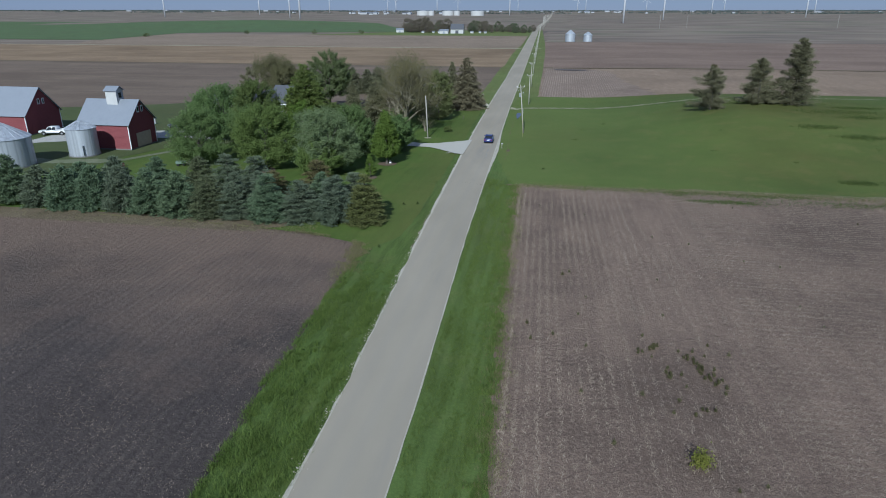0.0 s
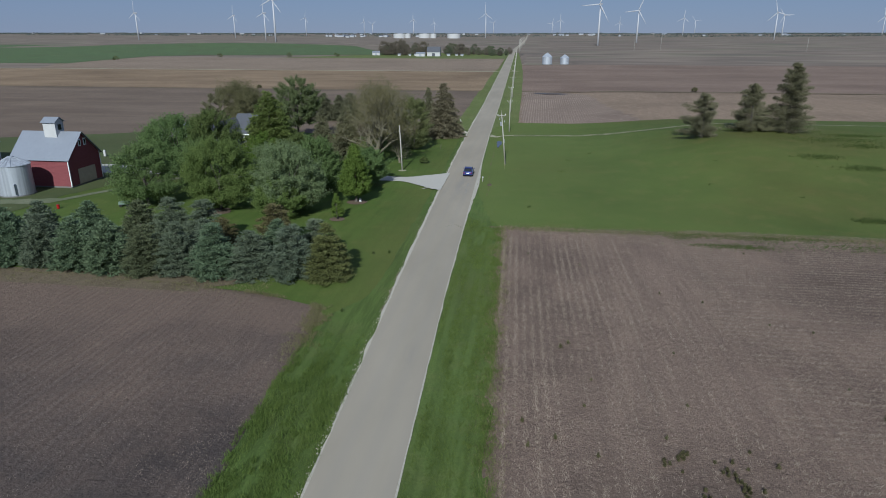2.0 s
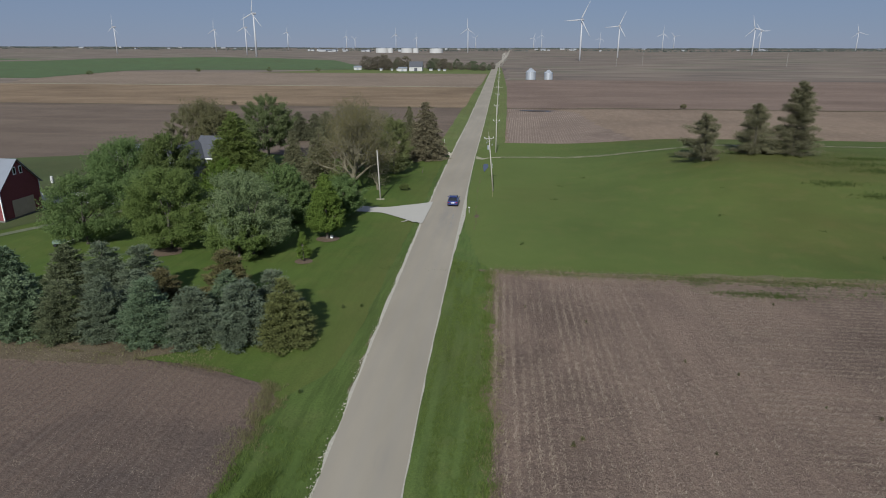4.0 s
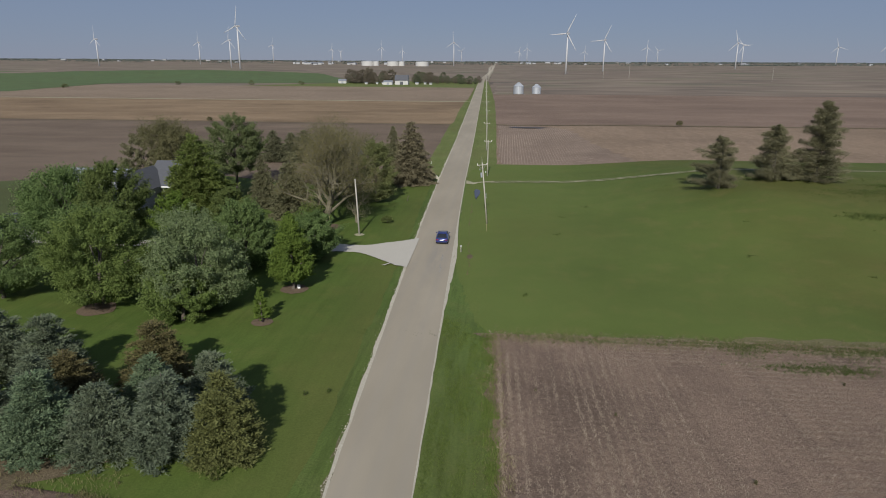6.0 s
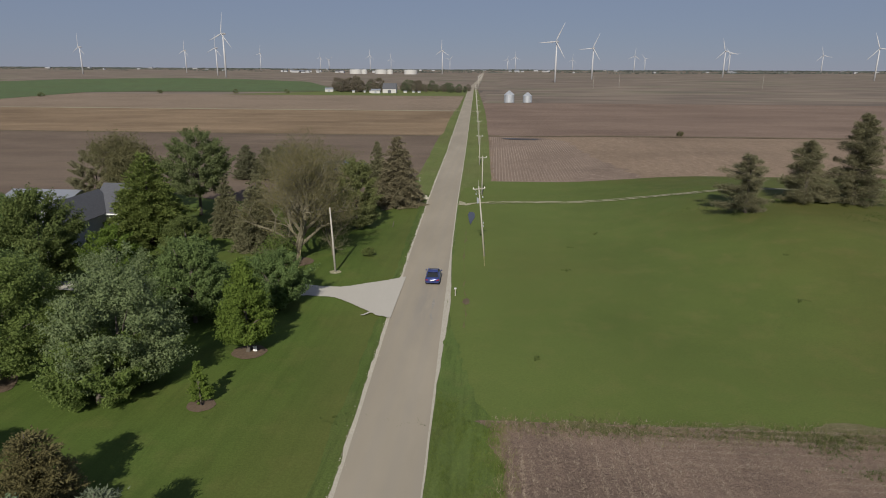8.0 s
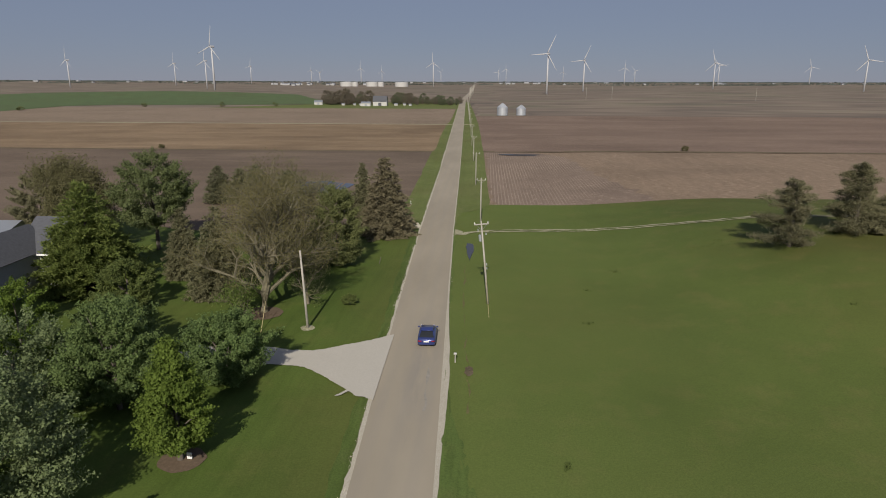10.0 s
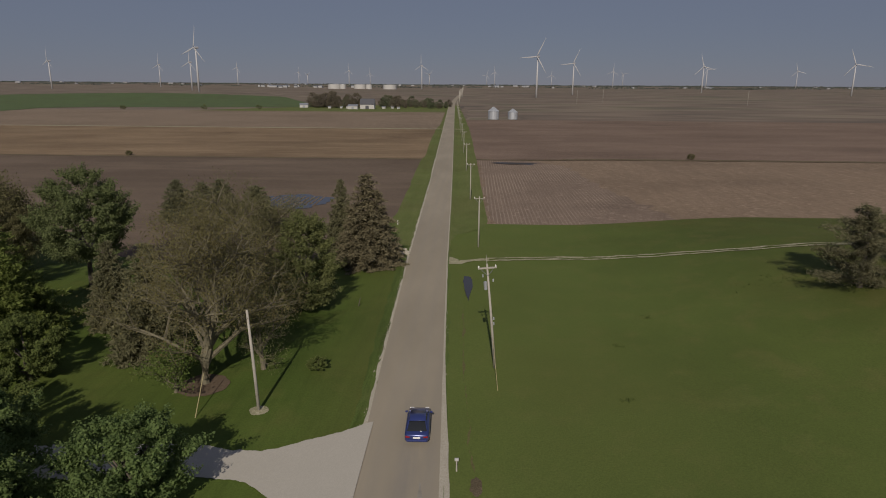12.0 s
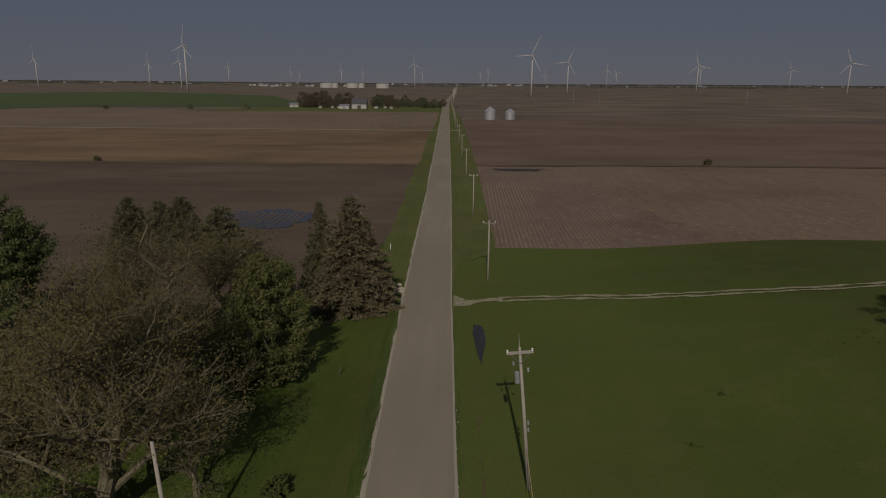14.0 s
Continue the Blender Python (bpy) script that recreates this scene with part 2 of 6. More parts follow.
def chip_seal():
    k = Mat("pale chip-seal asphalt", 0.93, 0.0, 0.2)
    c = k.ramp(k.noise(0.12, 5, 0.6, k.stretch(1.0, 0.25)), (0.35, (0.288, 0.252, 0.194)), (0.68, (0.356, 0.311, 0.241)))
    tracks = k.wave(0.17, 'X', 0.6, k.stretch(1, 1, 1, 0.95), 0.1)
    c = k.mix(k.math('MULTIPLY', k.ramp(tracks, (0.3, 0.0), (0.9, 1.0)), 0.16), c, (0.265, 0.245, 0.215))
    patch = k.ramp(k.noise(0.35, 4, 0.6, k.stretch(1.3, 0.18)), (0.62, 0.0), (0.78, 1.0))
    c = k.mix(k.math('MULTIPLY', patch, 0.35), c, (0.22, 0.205, 0.19))
    sep = k.node("ShaderNodeSeparateXYZ", Vector=k.pos)
    along = k.ramp(k.math('MULTIPLY', k.math('ABSOLUTE', k.math('SUBTRACT', sep.outputs["Y"], 114.0)), 1 / 18.0), (0.2, 1.0), (1.0, 0.0))
    across = k.ramp(k.math('MULTIPLY', k.math('ABSOLUTE', k.math('SUBTRACT', sep.outputs["X"], 1.6)), 0.5), (0.1, 1.0), (1.0, 0.0))
    stain = k.math('MULTIPLY', k.math('MULTIPLY', along, across), k.ramp(k.noise(0.5, 5, 0.65, k.stretch(1.4, 0.25)), (0.36, 0.0), (0.6, 1.0)))
    c = k.mix(k.math('MULTIPLY', stain, 0.5), c, (0.20, 0.188, 0.178))
    c = k.mix(k.math('MULTIPLY', k.noise(14, 6, 0.75), 0.35), c, (0.20, 0.185, 0.165))
    k.colour(c)
    return k.bump(k.noise(25, 4, 0.7), 0.3, 0.02).m


def gravel(name, dark, light, scale=7.0):
    k = Mat(name, 0.95, 0.0, 0.15)
    v = k.t.nodes.new("ShaderNodeTexVoronoi")
    k.put(v.inputs["Vector"], k.pos)
    v.inputs["Scale"].default_value = scale
    c = k.mix(k.ramp(v.outputs["Color"], (0.2, 0.0), (0.9, 1.0)), dark, light)
    c = k.mix(k.math('MULTIPLY', k.ramp(k.noise(0.5, 5), (0.4, 0.0), (0.7, 1.0)), 0.5), c, dark)
    k.colour(c)
    return k.bump(v.outputs["Distance"], 0.13, 0.05).m


ROAD = chip_seal()
PATCH = plain("dark asphalt patch", (0.255, 0.235, 0.205), 0.9, 0, 0.35, 2.5)
ROAD_DIRT = soil("trodden roadside dirt", (0.105, 0.105, 0.05), (0.165, 0.145, 0.085), (0.34, 0.31, 0.25), 0.0, 'X', 0, 0.2, 0.5, 0.4, 0.6)
SHOULDER = gravel("white limestone shoulder", (0.36, 0.332, 0.272), (0.47, 0.435, 0.368), 15.0)
DRIVE = gravel("white limestone gravel", (0.405, 0.382, 0.338), (0.445, 0.42, 0.374), 12.0)
LUMPS = foliage("pale limestone lumps", (0.34, 0.315, 0.26), (0.56, 0.52, 0.44), 0.0)
FARM_GRAVEL = gravel("grey farm gravel", (0.30, 0.29, 0.27), (0.46, 0.44, 0.41), 6.0)
TRACK = gravel("dry track gravel", (0.23, 0.22, 0.135), (0.42, 0.395, 0.29), 5.0)
WET_SOIL = plain("dark wet soil", (0.050, 0.042, 0.036), 0.55, 0, 0.4, 0.6)
DITCH_LITTER = plain("dead ditch grass", (0.116, 0.108, 0.042), 0.95, 0, 0.4, 3)
MULCH = plain("brown bark mulch", (0.118, 0.086, 0.060), 0.95, 0, 0.4, 4)
DRY_GRASS = grass_ground("dry edge grass", (0.115, 0.118, 0.052), (0.165, 0.148, 0.082), (0.26, 0.215, 0.14), 0.0, 0.6)
WORN = grass_ground("worn gravelly grass", (0.135, 0.155, 0.088), (0.20, 0.215, 0.135), (0.32, 0.31, 0.235), 0.0, 0.6)
ROWS_EAST = soil("pinkish rowed soil", (0.180, 0.135, 0.108), (0.255, 0.194, 0.154), (0.46, 0.37, 0.285), 0.62, 'X', 1.0, 0.40, 0.4, 0.03, 0.5, crest=0.64, bend=0.9, patchy=(0.032, 0.40, 0.58), speck=0.35)
MARGIN = soil("tan field margin", (0.125, 0.100, 0.065), (0.185, 0.148, 0.100), (0.26, 0.21, 0.14), 0.0, 'X', 0, 0.2, 0.3, 0.15, 0.7)
LIMB_BARK = plain("brown grey limb bark", (0.150, 0.135, 0.094), 0.95, 0, 0.35, 3.0)
BARK = plain("grey brown bark", (0.11, 0.095, 0.08), 0.95, 0, 0.35, 3.0)
PALE_BARK = plain("grey brown limb bark", (0.155, 0.135, 0.098), 0.95, 0, 0.35, 3.0)
POLE_WOOD = plain("weathered pole wood", (0.345, 0.325, 0.29), 0.9, 0, 0.25, 2.0)
MAPLE = foliage("bright maple leaves", (0.100, 0.160, 0.028), (0.183, 0.258, 0.050), 0.42)
SILVER = foliage("silver maple leaves", (0.144, 0.195, 0.085), (0.261, 0.316, 0.161), 0.4)
GREEN = foliage("green leaves", (0.112, 0.171, 0.059), (0.204, 0.278, 0.103), 0.42)
RICHGREEN = foliage("rich green leaves", (0.127, 0.174, 0.045), (0.233, 0.277, 0.083), 0.45)
YELLOWGREEN = foliage("yellow green leaves", (0.112, 0.164, 0.042), (0.202, 0.263, 0.079), 0.42)
OLIVE_GREEN = foliage("soft olive green leaves", (0.118, 0.150, 0.062), (0.204, 0.242, 0.112), 0.42)
DARKGREEN = foliage("deep green leaves", (0.102, 0.140, 0.043), (0.185, 0.222, 0.075), 0.42)
OLIVE_LEAF = foliage("dark olive green leaves", (0.142, 0.160, 0.064), (0.238, 0.257, 0.109), 0.42)
OLIVE = foliage("olive spring leaves", (0.120, 0.134, 0.056), (0.205, 0.218, 0.098), 0.38)
BUDS = foliage("brown budding twigs", (0.128, 0.122, 0.060), (0.210, 0.196, 0.104), 0.4)
OLIVE_BUDS = foliage("olive brown spring buds", (0.169, 0.152, 0.068), (0.227, 0.203, 0.093), 0.4)
BLUE_SPRUCE = foliage("blue spruce needles", (0.100, 0.129, 0.083), (0.192, 0.223, 0.154), 0.2)
GREEN_SPRUCE = foliage("green spruce needles", (0.094, 0.142, 0.082), (0.192, 0.246, 0.144), 0.2)
OLIVE_SPRUCE = foliage("olive spruce needles", (0.100, 0.112, 0.038), (0.180, 0.190, 0.072), 0.2)
DARK_OLIVE = foliage("dark olive spruce needles", (0.094, 0.110, 0.058), (0.174, 0.194, 0.106), 0.2)
FIELD_SPRUCE = foliage("grey brown olive needles", (0.114, 0.116, 0.070), (0.196, 0.196, 0.122), 0.2)
BROWN_SPRUCE = foliage("brownish spruce needles", (0.152, 0.134, 0.086), (0.254, 0.220, 0.146), 0.25)
GREY_SPRUCE = foliage("grey olive spruce needles", (0.140, 0.138, 0.078), (0.240, 0.232, 0.140), 0.3)
OLIVE_BROWN = foliage("olive brown spruce needles", (0.102, 0.092, 0.041), (0.174, 0.150, 0.071), 0.2)
PINE = foliage("dark pine needles", (0.154, 0.149, 0.089), (0.260, 0.244, 0.151), 0.3)
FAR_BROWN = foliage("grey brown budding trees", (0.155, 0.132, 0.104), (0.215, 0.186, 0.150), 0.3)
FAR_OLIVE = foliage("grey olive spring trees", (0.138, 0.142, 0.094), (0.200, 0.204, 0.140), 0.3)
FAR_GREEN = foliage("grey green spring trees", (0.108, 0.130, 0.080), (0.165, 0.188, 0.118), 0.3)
# The blue-grey cast is distance haze put into the leaf colour.
HAZED_LEAF = foliage("haze-greyed woodland leaves", (0.078, 0.090, 0.088), (0.112, 0.124, 0.118), 0.0)
BLADE = foliage("grass blades", (0.088, 0.138, 0.030), (0.188, 0.245, 0.060), 0.35)
TUFT = foliage("dark tall grass", (0.060, 0.090, 0.025), (0.110, 0.145, 0.042), 0.35)
STRAW = foliage("corn straw", (0.233, 0.182, 0.142), (0.391, 0.314, 0.245), 0.0)
DRY_BLADE = foliage("dry grass blades", (0.13, 0.125, 0.055), (0.25, 0.22, 0.12), 0.2)
WEED = foliage("field weeds", (0.052, 0.048, 0.026), (0.100, 0.088, 0.042), 0.15)
YELLOW_WEED = foliage("yellow green weed", (0.12, 0.13, 0.02), (0.22, 0.22, 0.05), 0.2)


# ---- shape helpers ----
def part(name, bm, material, parent=None, label="", smooth=False):
    """Links a bmesh as one mesh object under a thing or part."""
    me = bpy.data.meshes.new(name)
    bm.to_mesh(me)
    bm.free()
    return part_mesh(name, me, material, parent, label, smooth)


def part_mesh(name, me, material, parent=None, label="", smooth=False):
    if material is not None and not me.materials:
        me.materials.append(material)
    if smooth:
        me.shade_smooth()
    ob = new(name, me)
    if parent is not None:
        ob.parent = parent
    if label:
        ob["label"] = label
    return ob


def from_arrays(name, verts, faces):
    me = bpy.data.meshes.new(name)
    me.from_pydata(np.asarray(verts).tolist(), [], np.asarray(faces).tolist() if not isinstance(faces, list) else faces)
    me.update()
    return me


def thing(name, at, label, category, group="", turn=0.0):
    ob = new(name)
    ob.empty_display_size = 0.3
    ob.matrix_world = pose(*at, 0, 0, turn)
    return tagged(ob, label, category, group)


def box(bm, x0, y0, z0, x1, y1, z1, bevel=0.0):
    r = bmesh.ops.create_cube(bm, size=1.0)
    vs = r["verts"]
    bmesh.ops.scale(bm, vec=(x1 - x0, y1 - y0, z1 - z0), verts=vs)
    bmesh.ops.translate(bm, vec=((x0 + x1) / 2, (y0 + y1) / 2, (z0 + z1) / 2), verts=vs)
    if bevel:
        edges = list({e for v in vs for e in v.link_edges})
        bmesh.ops.bevel(bm, geom=edges, offset=bevel, segments=1, affect='EDGES', profile=0.5)
    return vs


def tube(bm, pts, radii, sides=6, caps=True):
    """A tapered tube along points."""
    pts = [Vector(p) for p in pts]
    rings = []
    for i, p in enumerate(pts):
        d = (pts[min(i + 1, len(pts) - 1)] - pts[max(i - 1, 0)]).normalized()
        a = d.orthogonal().normalized() if abs(d.z) > 0.99 else d.cross(Vector((0, 0, 1))).normalized()
        b = d.cross(a)
        rings.append([bm.verts.new(p + (a * math.cos(2 * math.pi * k / sides) + b * math.sin(2 * math.pi * k / sides)) * radii[i]) for k in range(sides)])
    for r, s in zip(rings, rings[1:]):
        for k in range(sides):
            bm.faces.new((r[k], r[(k + 1) % sides], s[(k + 1) % sides], s[k]))
    if caps:
        bm.faces.new(rings[0][::-1])
        bm.faces.new(rings[-1])


def lathe(bm, profile, sides=24, centre=(0, 0, 0)):
    """A turned shape from (radius, height) steps."""
    rings = []
    for r, z in profile:
        rings.append([bm.verts.new((centre[0] + r * math.cos(2 * math.pi * k / sides), centre[1] + r * math.sin(2 * math.pi * k / sides), centre[2] + z)) for k in range(sides)])
    for a, b in zip(rings, rings[1:]):
        for k in range(sides):
            bm.faces.new((a[k], a[(k + 1) % sides], b[(k + 1) % sides], b[k]))
    bm.faces.new(rings[0][::-1])
    bm.faces.new(rings[-1])


# ---- terrain ----
ROAD_Y = (-80, 29, 64, 100, 131, 170, 241, 424, 920, 1150, 1600, 2400, 4900)
ROAD_X = (4.8, 3.0, 1.85, 1.02, 0.3, -0.4, -1.1, -3.85, -11.3, -11.2, -7.2, -2.5, -2.0)


def cx(y):
    """The road's middle line."""
    return float(np.interp(y, ROAD_Y, ROAD_X))


def ease(v):
    v = min(1.0, max(0.0, v))
    return v * v * (3 - 2 * v)


def land(x, y):
    """Height of the open land: nearly flat, a swell under the pines, slow rise far off."""
    z = 5.0 * ease((x - 22) / 38) * ease((y - 92) / 52) * (1 - 0.62 * ease((y - 156) / 44)) * (1 - 0.8 * ease((y - 210) / 110))
    r = math.hypot(x, y)
    z += float(np.interp(r, (900, 1500, 1900, 2200, 2600, 3500, 4900), (0, 0.5, 1.5, 3.5, 8.0, 13.0, 21.5)))
    z += 8.0 * math.exp(-((x + 511) ** 2 + (y - 1326) ** 2) / (2 * 190.0 ** 2))
    return z


def ditch(x, y):
    """Depth of the shallow ditches on both sides of the road."""
    d = abs(x - cx(y))
    if x < cx(y):
        return -0.32 * math.exp(-((d - 5.0) / 1.0) ** 2) * (1 - ease((y - 48) / 10) * (1 - ease((y - 180) / 20))) if y < 900 else 0.0
    return -0.32 * math.exp(-((d - 5.0) / 1.0) ** 2) if y < 900 else 0.0


def ground_z(x, y):
    return land(x, y) + ditch(x, y)


def span(a, b, step):
    n = max(1, round(abs(b - a) / step))
    return [a + (b - a) * i / n for i in range(n + 1)]


def sheet(name, ys, left, right, cells, material, lift, label, rough=0.0, height=ground_z, seed=1, wavy=0.0, skirt=0.0):
    """A strip of ground between two boundary lines given as functions of y; skirt: how far its edges run on below its neighbours."""
    rng = random.Random(seed)
    verts, faces = [], []
    n = len(cells)
    for y in ys:
        a, b = left(y), right(y)
        if wavy:
            a += wavy * noise.noise((y * 0.35, seed * 7.1, 0)) + wavy * 0.6 * noise.noise((y * 1.3, seed * 3.1, 5))
            b += wavy * noise.noise((y * 0.35, seed * 5.3, 9)) + wavy * 0.6 * noise.noise((y * 1.3, seed * 2.7, 2))
        if skirt:
            verts.append((a - skirt, y, height(a - skirt, y) + lift - 0.14))
        for s in cells:
            x = a + (b - a) * s
            verts.append((x, y, height(x, y) + lift + (rng.uniform(-rough, rough) if rough else 0)))
        if skirt:
            verts.append((b + skirt, y, height(b + skirt, y) + lift - 0.14))
    n += 2 if skirt else 0
    for j in range(len(ys) - 1):
        for i in range(n - 1):
            k = j * n + i
            faces.append((k, k + 1, k + n + 1, k + n))
    me = from_arrays(name, verts, faces)
    ob = part_mesh(name, me, material, None, "", True)
    return tagged(ob, label, "ground", "", "structure")


def line(*pts):
    """A boundary x(y) through (y, x) pairs."""
    ys, xs = [p[0] for p in pts], [p[1] for p in pts]
    return lambda y: float(np.interp(y, ys, xs))


def curve(*pts):
    """As line(), but smooth through its points."""
    xs, ys = np.array([p[0] for p in pts], float), np.array([p[1] for p in pts], float)
    slopes = np.gradient(ys, xs)

    def at(x):
        i = int(min(max(np.searchsorted(xs, x) - 1, 0), len(xs) - 2))
        step = xs[i + 1] - xs[i]
        u = min(1.0, max(0.0, (x - xs[i]) / step))
        return float((2 * u ** 3 - 3 * u ** 2 + 1) * ys[i] + (u ** 3 - 2 * u ** 2 + u) * step * slopes[i] + (3 * u ** 2 - 2 * u ** 3) * ys[i + 1] + (u ** 3 - u ** 2) * step * slopes[i + 1])

    return at


def even(n):
    return [i / n for i in range(n + 1)]


def base_ground():
    axis = sorted({*span(-140, 140, 5), *[s * v for s in (-1, 1) for v in (160, 190, 230, 280, 350, 450, 600, 800, 1000, 1250, 1500, 1750, 2000, 2300, 2700, 3200, 3800, 4900)]})
    ys = sorted({*span(-60, 340, 5), *(-4900, -3000, -1500, -600, -250, -120), *span(380, 900, 40), *span(960, 2000, 60), *span(2100, 4900, 140)})
    verts = [(x, y, land(x, y) - 0.12 - (0.7 if (y < 330 and abs(x) < 230) or (y < 900 and abs(x - cx(y)) < 14) else 0)) for y in ys for x in axis]
    n = len(axis)
    faces = [(j * n + i, j * n + i + 1, (j + 1) * n + i + 1, (j + 1) * n + i) for j in range(len(ys) - 1) for i in range(n - 1)]
    ob = part_mesh("ground", from_arrays("ground", verts, faces), FAR_GROUND, None, "", True)
    tagged(ob, "distant brown and tan farmland reaching the horizon", "ground", "", "structure")


base_ground()
NEAR_Y = span(-50, 210, 1.6)
FAR_Y = span(210, 900, 10)


def half(y):
    """Half the width of the pavement."""
    return float(np.interp(y, (29, 60, 100, 131, 240, 450, 900), (2.64, 2.66, 2.80, 2.92, 2.9, 3.1, 3.6)))


road_l = lambda y: cx(y) - half(y)
road_r = lambda y: cx(y) + half(y)
# verge limits
west_field_edge = line((-60, -3.2), (17, -4.5), (30, -5.7), (50, -6.3), (56, -6.7), (58, -7.6), (59.2, -10), (60.2, -13.5), (61.2, -18), (62.2, -30), (63, -44), (63.2, -260))
verge_w = line((-60, -3.2), (17, -4.5), (30, -5.7), (50, -6.3), (57, -5.2), (62, -2.6), (100, -3.0), (170, -4.6), (185, -6.5), (195, -8.8), (234, -8.9), (254, -9.6), (290, -10.1), (302, -10.4), (314, -9.4), (340, -10.0), (392, -11.2), (464, -11.6), (512, -11.4), (680, -13.5), (900, -20))
verge_e = line((-60, 12.2), (20, 11.3), (42, 10.5), (87, 9.0), (90, 7.6), (97, 6.2), (106, 4.6), (112, 4.0), (131, 3.55), (170, 2.85), (185, 2.9), (192, 8.6), (195, 9.7), (235, 9.5), (305, 9.4), (366, 9.0), (462, 8.0), (560, 6.0), (646, 4.0), (900, -2.5))
ROAD_CELLS = [0, .06, .2, .35, .5, .65, .8, .94, 1]
VERGE_CELLS = even(9)


def crown(x, y):
    return land(x, y) + 0.10 - 0.012 * (x - cx(y)) ** 2


sheet("road", NEAR_Y + FAR_Y[1:] + span(920, 4900, 60), road_l, road_r, ROAD_CELLS, ROAD, 0.05, "pale grey chip-sealed country road running straight between fields", 0, crown, 1, 0.03)
sheet("road_shoulder_west", NEAR_Y + FAR_Y[1:], lambda y: road_l(y) - 0.16 - 0.16 * ease((y - 50) / 25), lambda y: road_l(y) + 0.15, even(3), SHOULDER, 0.03, "narrow crumbling white limestone shoulder along the road", 0.01, crown, 2, 0.26)
sheet("road_shoulder_east", NEAR_Y + FAR_Y[1:], lambda y: road_r(y) - 0.12, lambda y: road_r(y) + 0.11 + 0.08 * ease((y - 60) / 40) + 0.50 * math.exp(-((y - 112) / 13) ** 2), even(4), SHOULDER, 0.03, "narrow crumbling white limestone shoulder along the road", 0.01, crown, 3, 0.09)
sheet("roadside_dirt", span(58, 176, 0.8), lambda y: road_l(y) - 0.75, lambda y: road_l(y) - 0.1, even(4), ROAD_DIRT, 0.012, "trodden dirt and gravel beside the road edge", 0.01, crown, 29, 0.55)
sheet("road_patch", span(105.5, 113.5, 0.5), lambda y: cx(y) + 1.5 + 0.07 * math.sin(y * 1.9), lambda y: cx(y) + 1.68 + 0.09 * math.sin(y * 1.3 + 1), even(2), PATCH, 0.056, "dark tarred crack in the road surface", 0, crown, 30, 0.12)
sheet("ditch_litter", span(106, 149, 0.35), lambda y: cx(y) + 5.0 + 0.15 * math.sin(y * 0.13), lambda y: cx(y) + 5.12 + 0.15 * math.sin(y * 0.13 + 0.1), even(2), DITCH_LITTER, 0.055, "dead grass lying along the shallow ditch", 0.01, ground_z, 33, 0.3)
sheet("verge_far_west", span(178, 210, 4) + FAR_Y[1:], verge_w, lambda y: road_l(y) + 0.1, VERGE_CELLS, VERGE_FAR, 0.012, "pale yellow-green grass verge along the far road", 0, ground_z, 35, 0.3)
sheet("verge_far_east", span(178, 210, 4) + FAR_Y[1:], lambda y: road_r(y) - 0.1, verge_e, VERGE_CELLS, VERGE_FAR, 0.012, "pale yellow-green grass verge along the far road", 0, ground_z, 36, 0.3)
sheet("verge_west", span(-50, 180, 1.6), verge_w, lambda y: road_l(y) + 0.1, VERGE_CELLS, VERGE, 0.0, "rough green grass verge with a shallow ditch", 0.02, ground_z, 4, 0.3, 0.9)
sheet("verge_east", span(-50, 180, 1.6), lambda y: road_r(y) - 0.1, verge_e, VERGE_CELLS, VERGE_EAST, 0.004, "rough green grass verge with a shallow ditch", 0.02, ground_z, 5, 0.3, 0.9)
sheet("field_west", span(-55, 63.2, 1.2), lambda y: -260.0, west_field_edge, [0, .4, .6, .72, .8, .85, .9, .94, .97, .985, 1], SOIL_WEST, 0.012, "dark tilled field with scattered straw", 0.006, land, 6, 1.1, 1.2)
sheet("field_east", span(-55, 87.5, 1.5), verge_e, lambda y: 260.0, [0, .01, .03, .06, .1, .14, .2, .28, .4, .6, 1], STUBBLE, 0.012, "harvested corn field with pale stubble rows", 0.006, land, 7, 1.25, 0.6)
sheet("lawn_west", span(49, 202, 2.0), line((49, -260), (125, -190), (150, -121), (161, -95), (171, -80), (197, -50), (202, -46)), lambda y: verge_w(y) + 0.3, [0, .15, .3, .42, .52, .6, .68, .75, .82, .88, .94, 1], LAWN_WEST, -0.03, "short green mown lawn of the farmstead", 0, land, 8, 0.2)
sheet("farm_grass", span(82, 202, 2.0), line((82, -250), (104, -225), (125, -190), (150, -121), (161, -95), (171, -80), (197, -50), (202, -46)), line((82, -64), (96, -63), (104, -60), (112, -56), (140, -58), (171, -76), (190, -52), (202, -45)), even(12), FARM_GRASS, 0.004, "dull rough grass behind the barns", 0, land, 37, 0.6)
sheet("field_margin_west", span(60.0, 64.2, 0.35), lambda y: -120.0, line((60.8, -21), (62, -18.5), (64.2, -16.5)), even(70), MARGIN, 0.03, "trampled tan margin of soil and dead grass before the spruces", 0.01, land, 23, 1.2)
sheet("pasture_east", span(86.8, 195.4, 2.5), lambda y: verge_e(y) - 0.3, line((86, 230), (195, 260)), [0, .003, .006, .01] + [.016 * i for i in range(1, 44)] + [.75, .85, 1], PASTURE, -0.018, "wide green pasture with faint dry patches", 0, ground_z, 9, 0.2)
sheet("field_far_east", span(194, 303, 3), lambda y: verge_e(y) - 0.2, lambda y: 420.0, even(90), TAN_FAR_EAST, -0.12, "tan pink stubble field with curving rows", 0, land, 11, 0.4)
sheet("field_rows_east", span(195.5, 302, 3), lambda y: verge_e(y) + 0.6, line((195, 46), (240, 40), (285, 38), (302, 26)), even(14), ROWS_EAST, -0.06, "pinkish bare field corner with pale rows", 0, land, 24, 2.5)
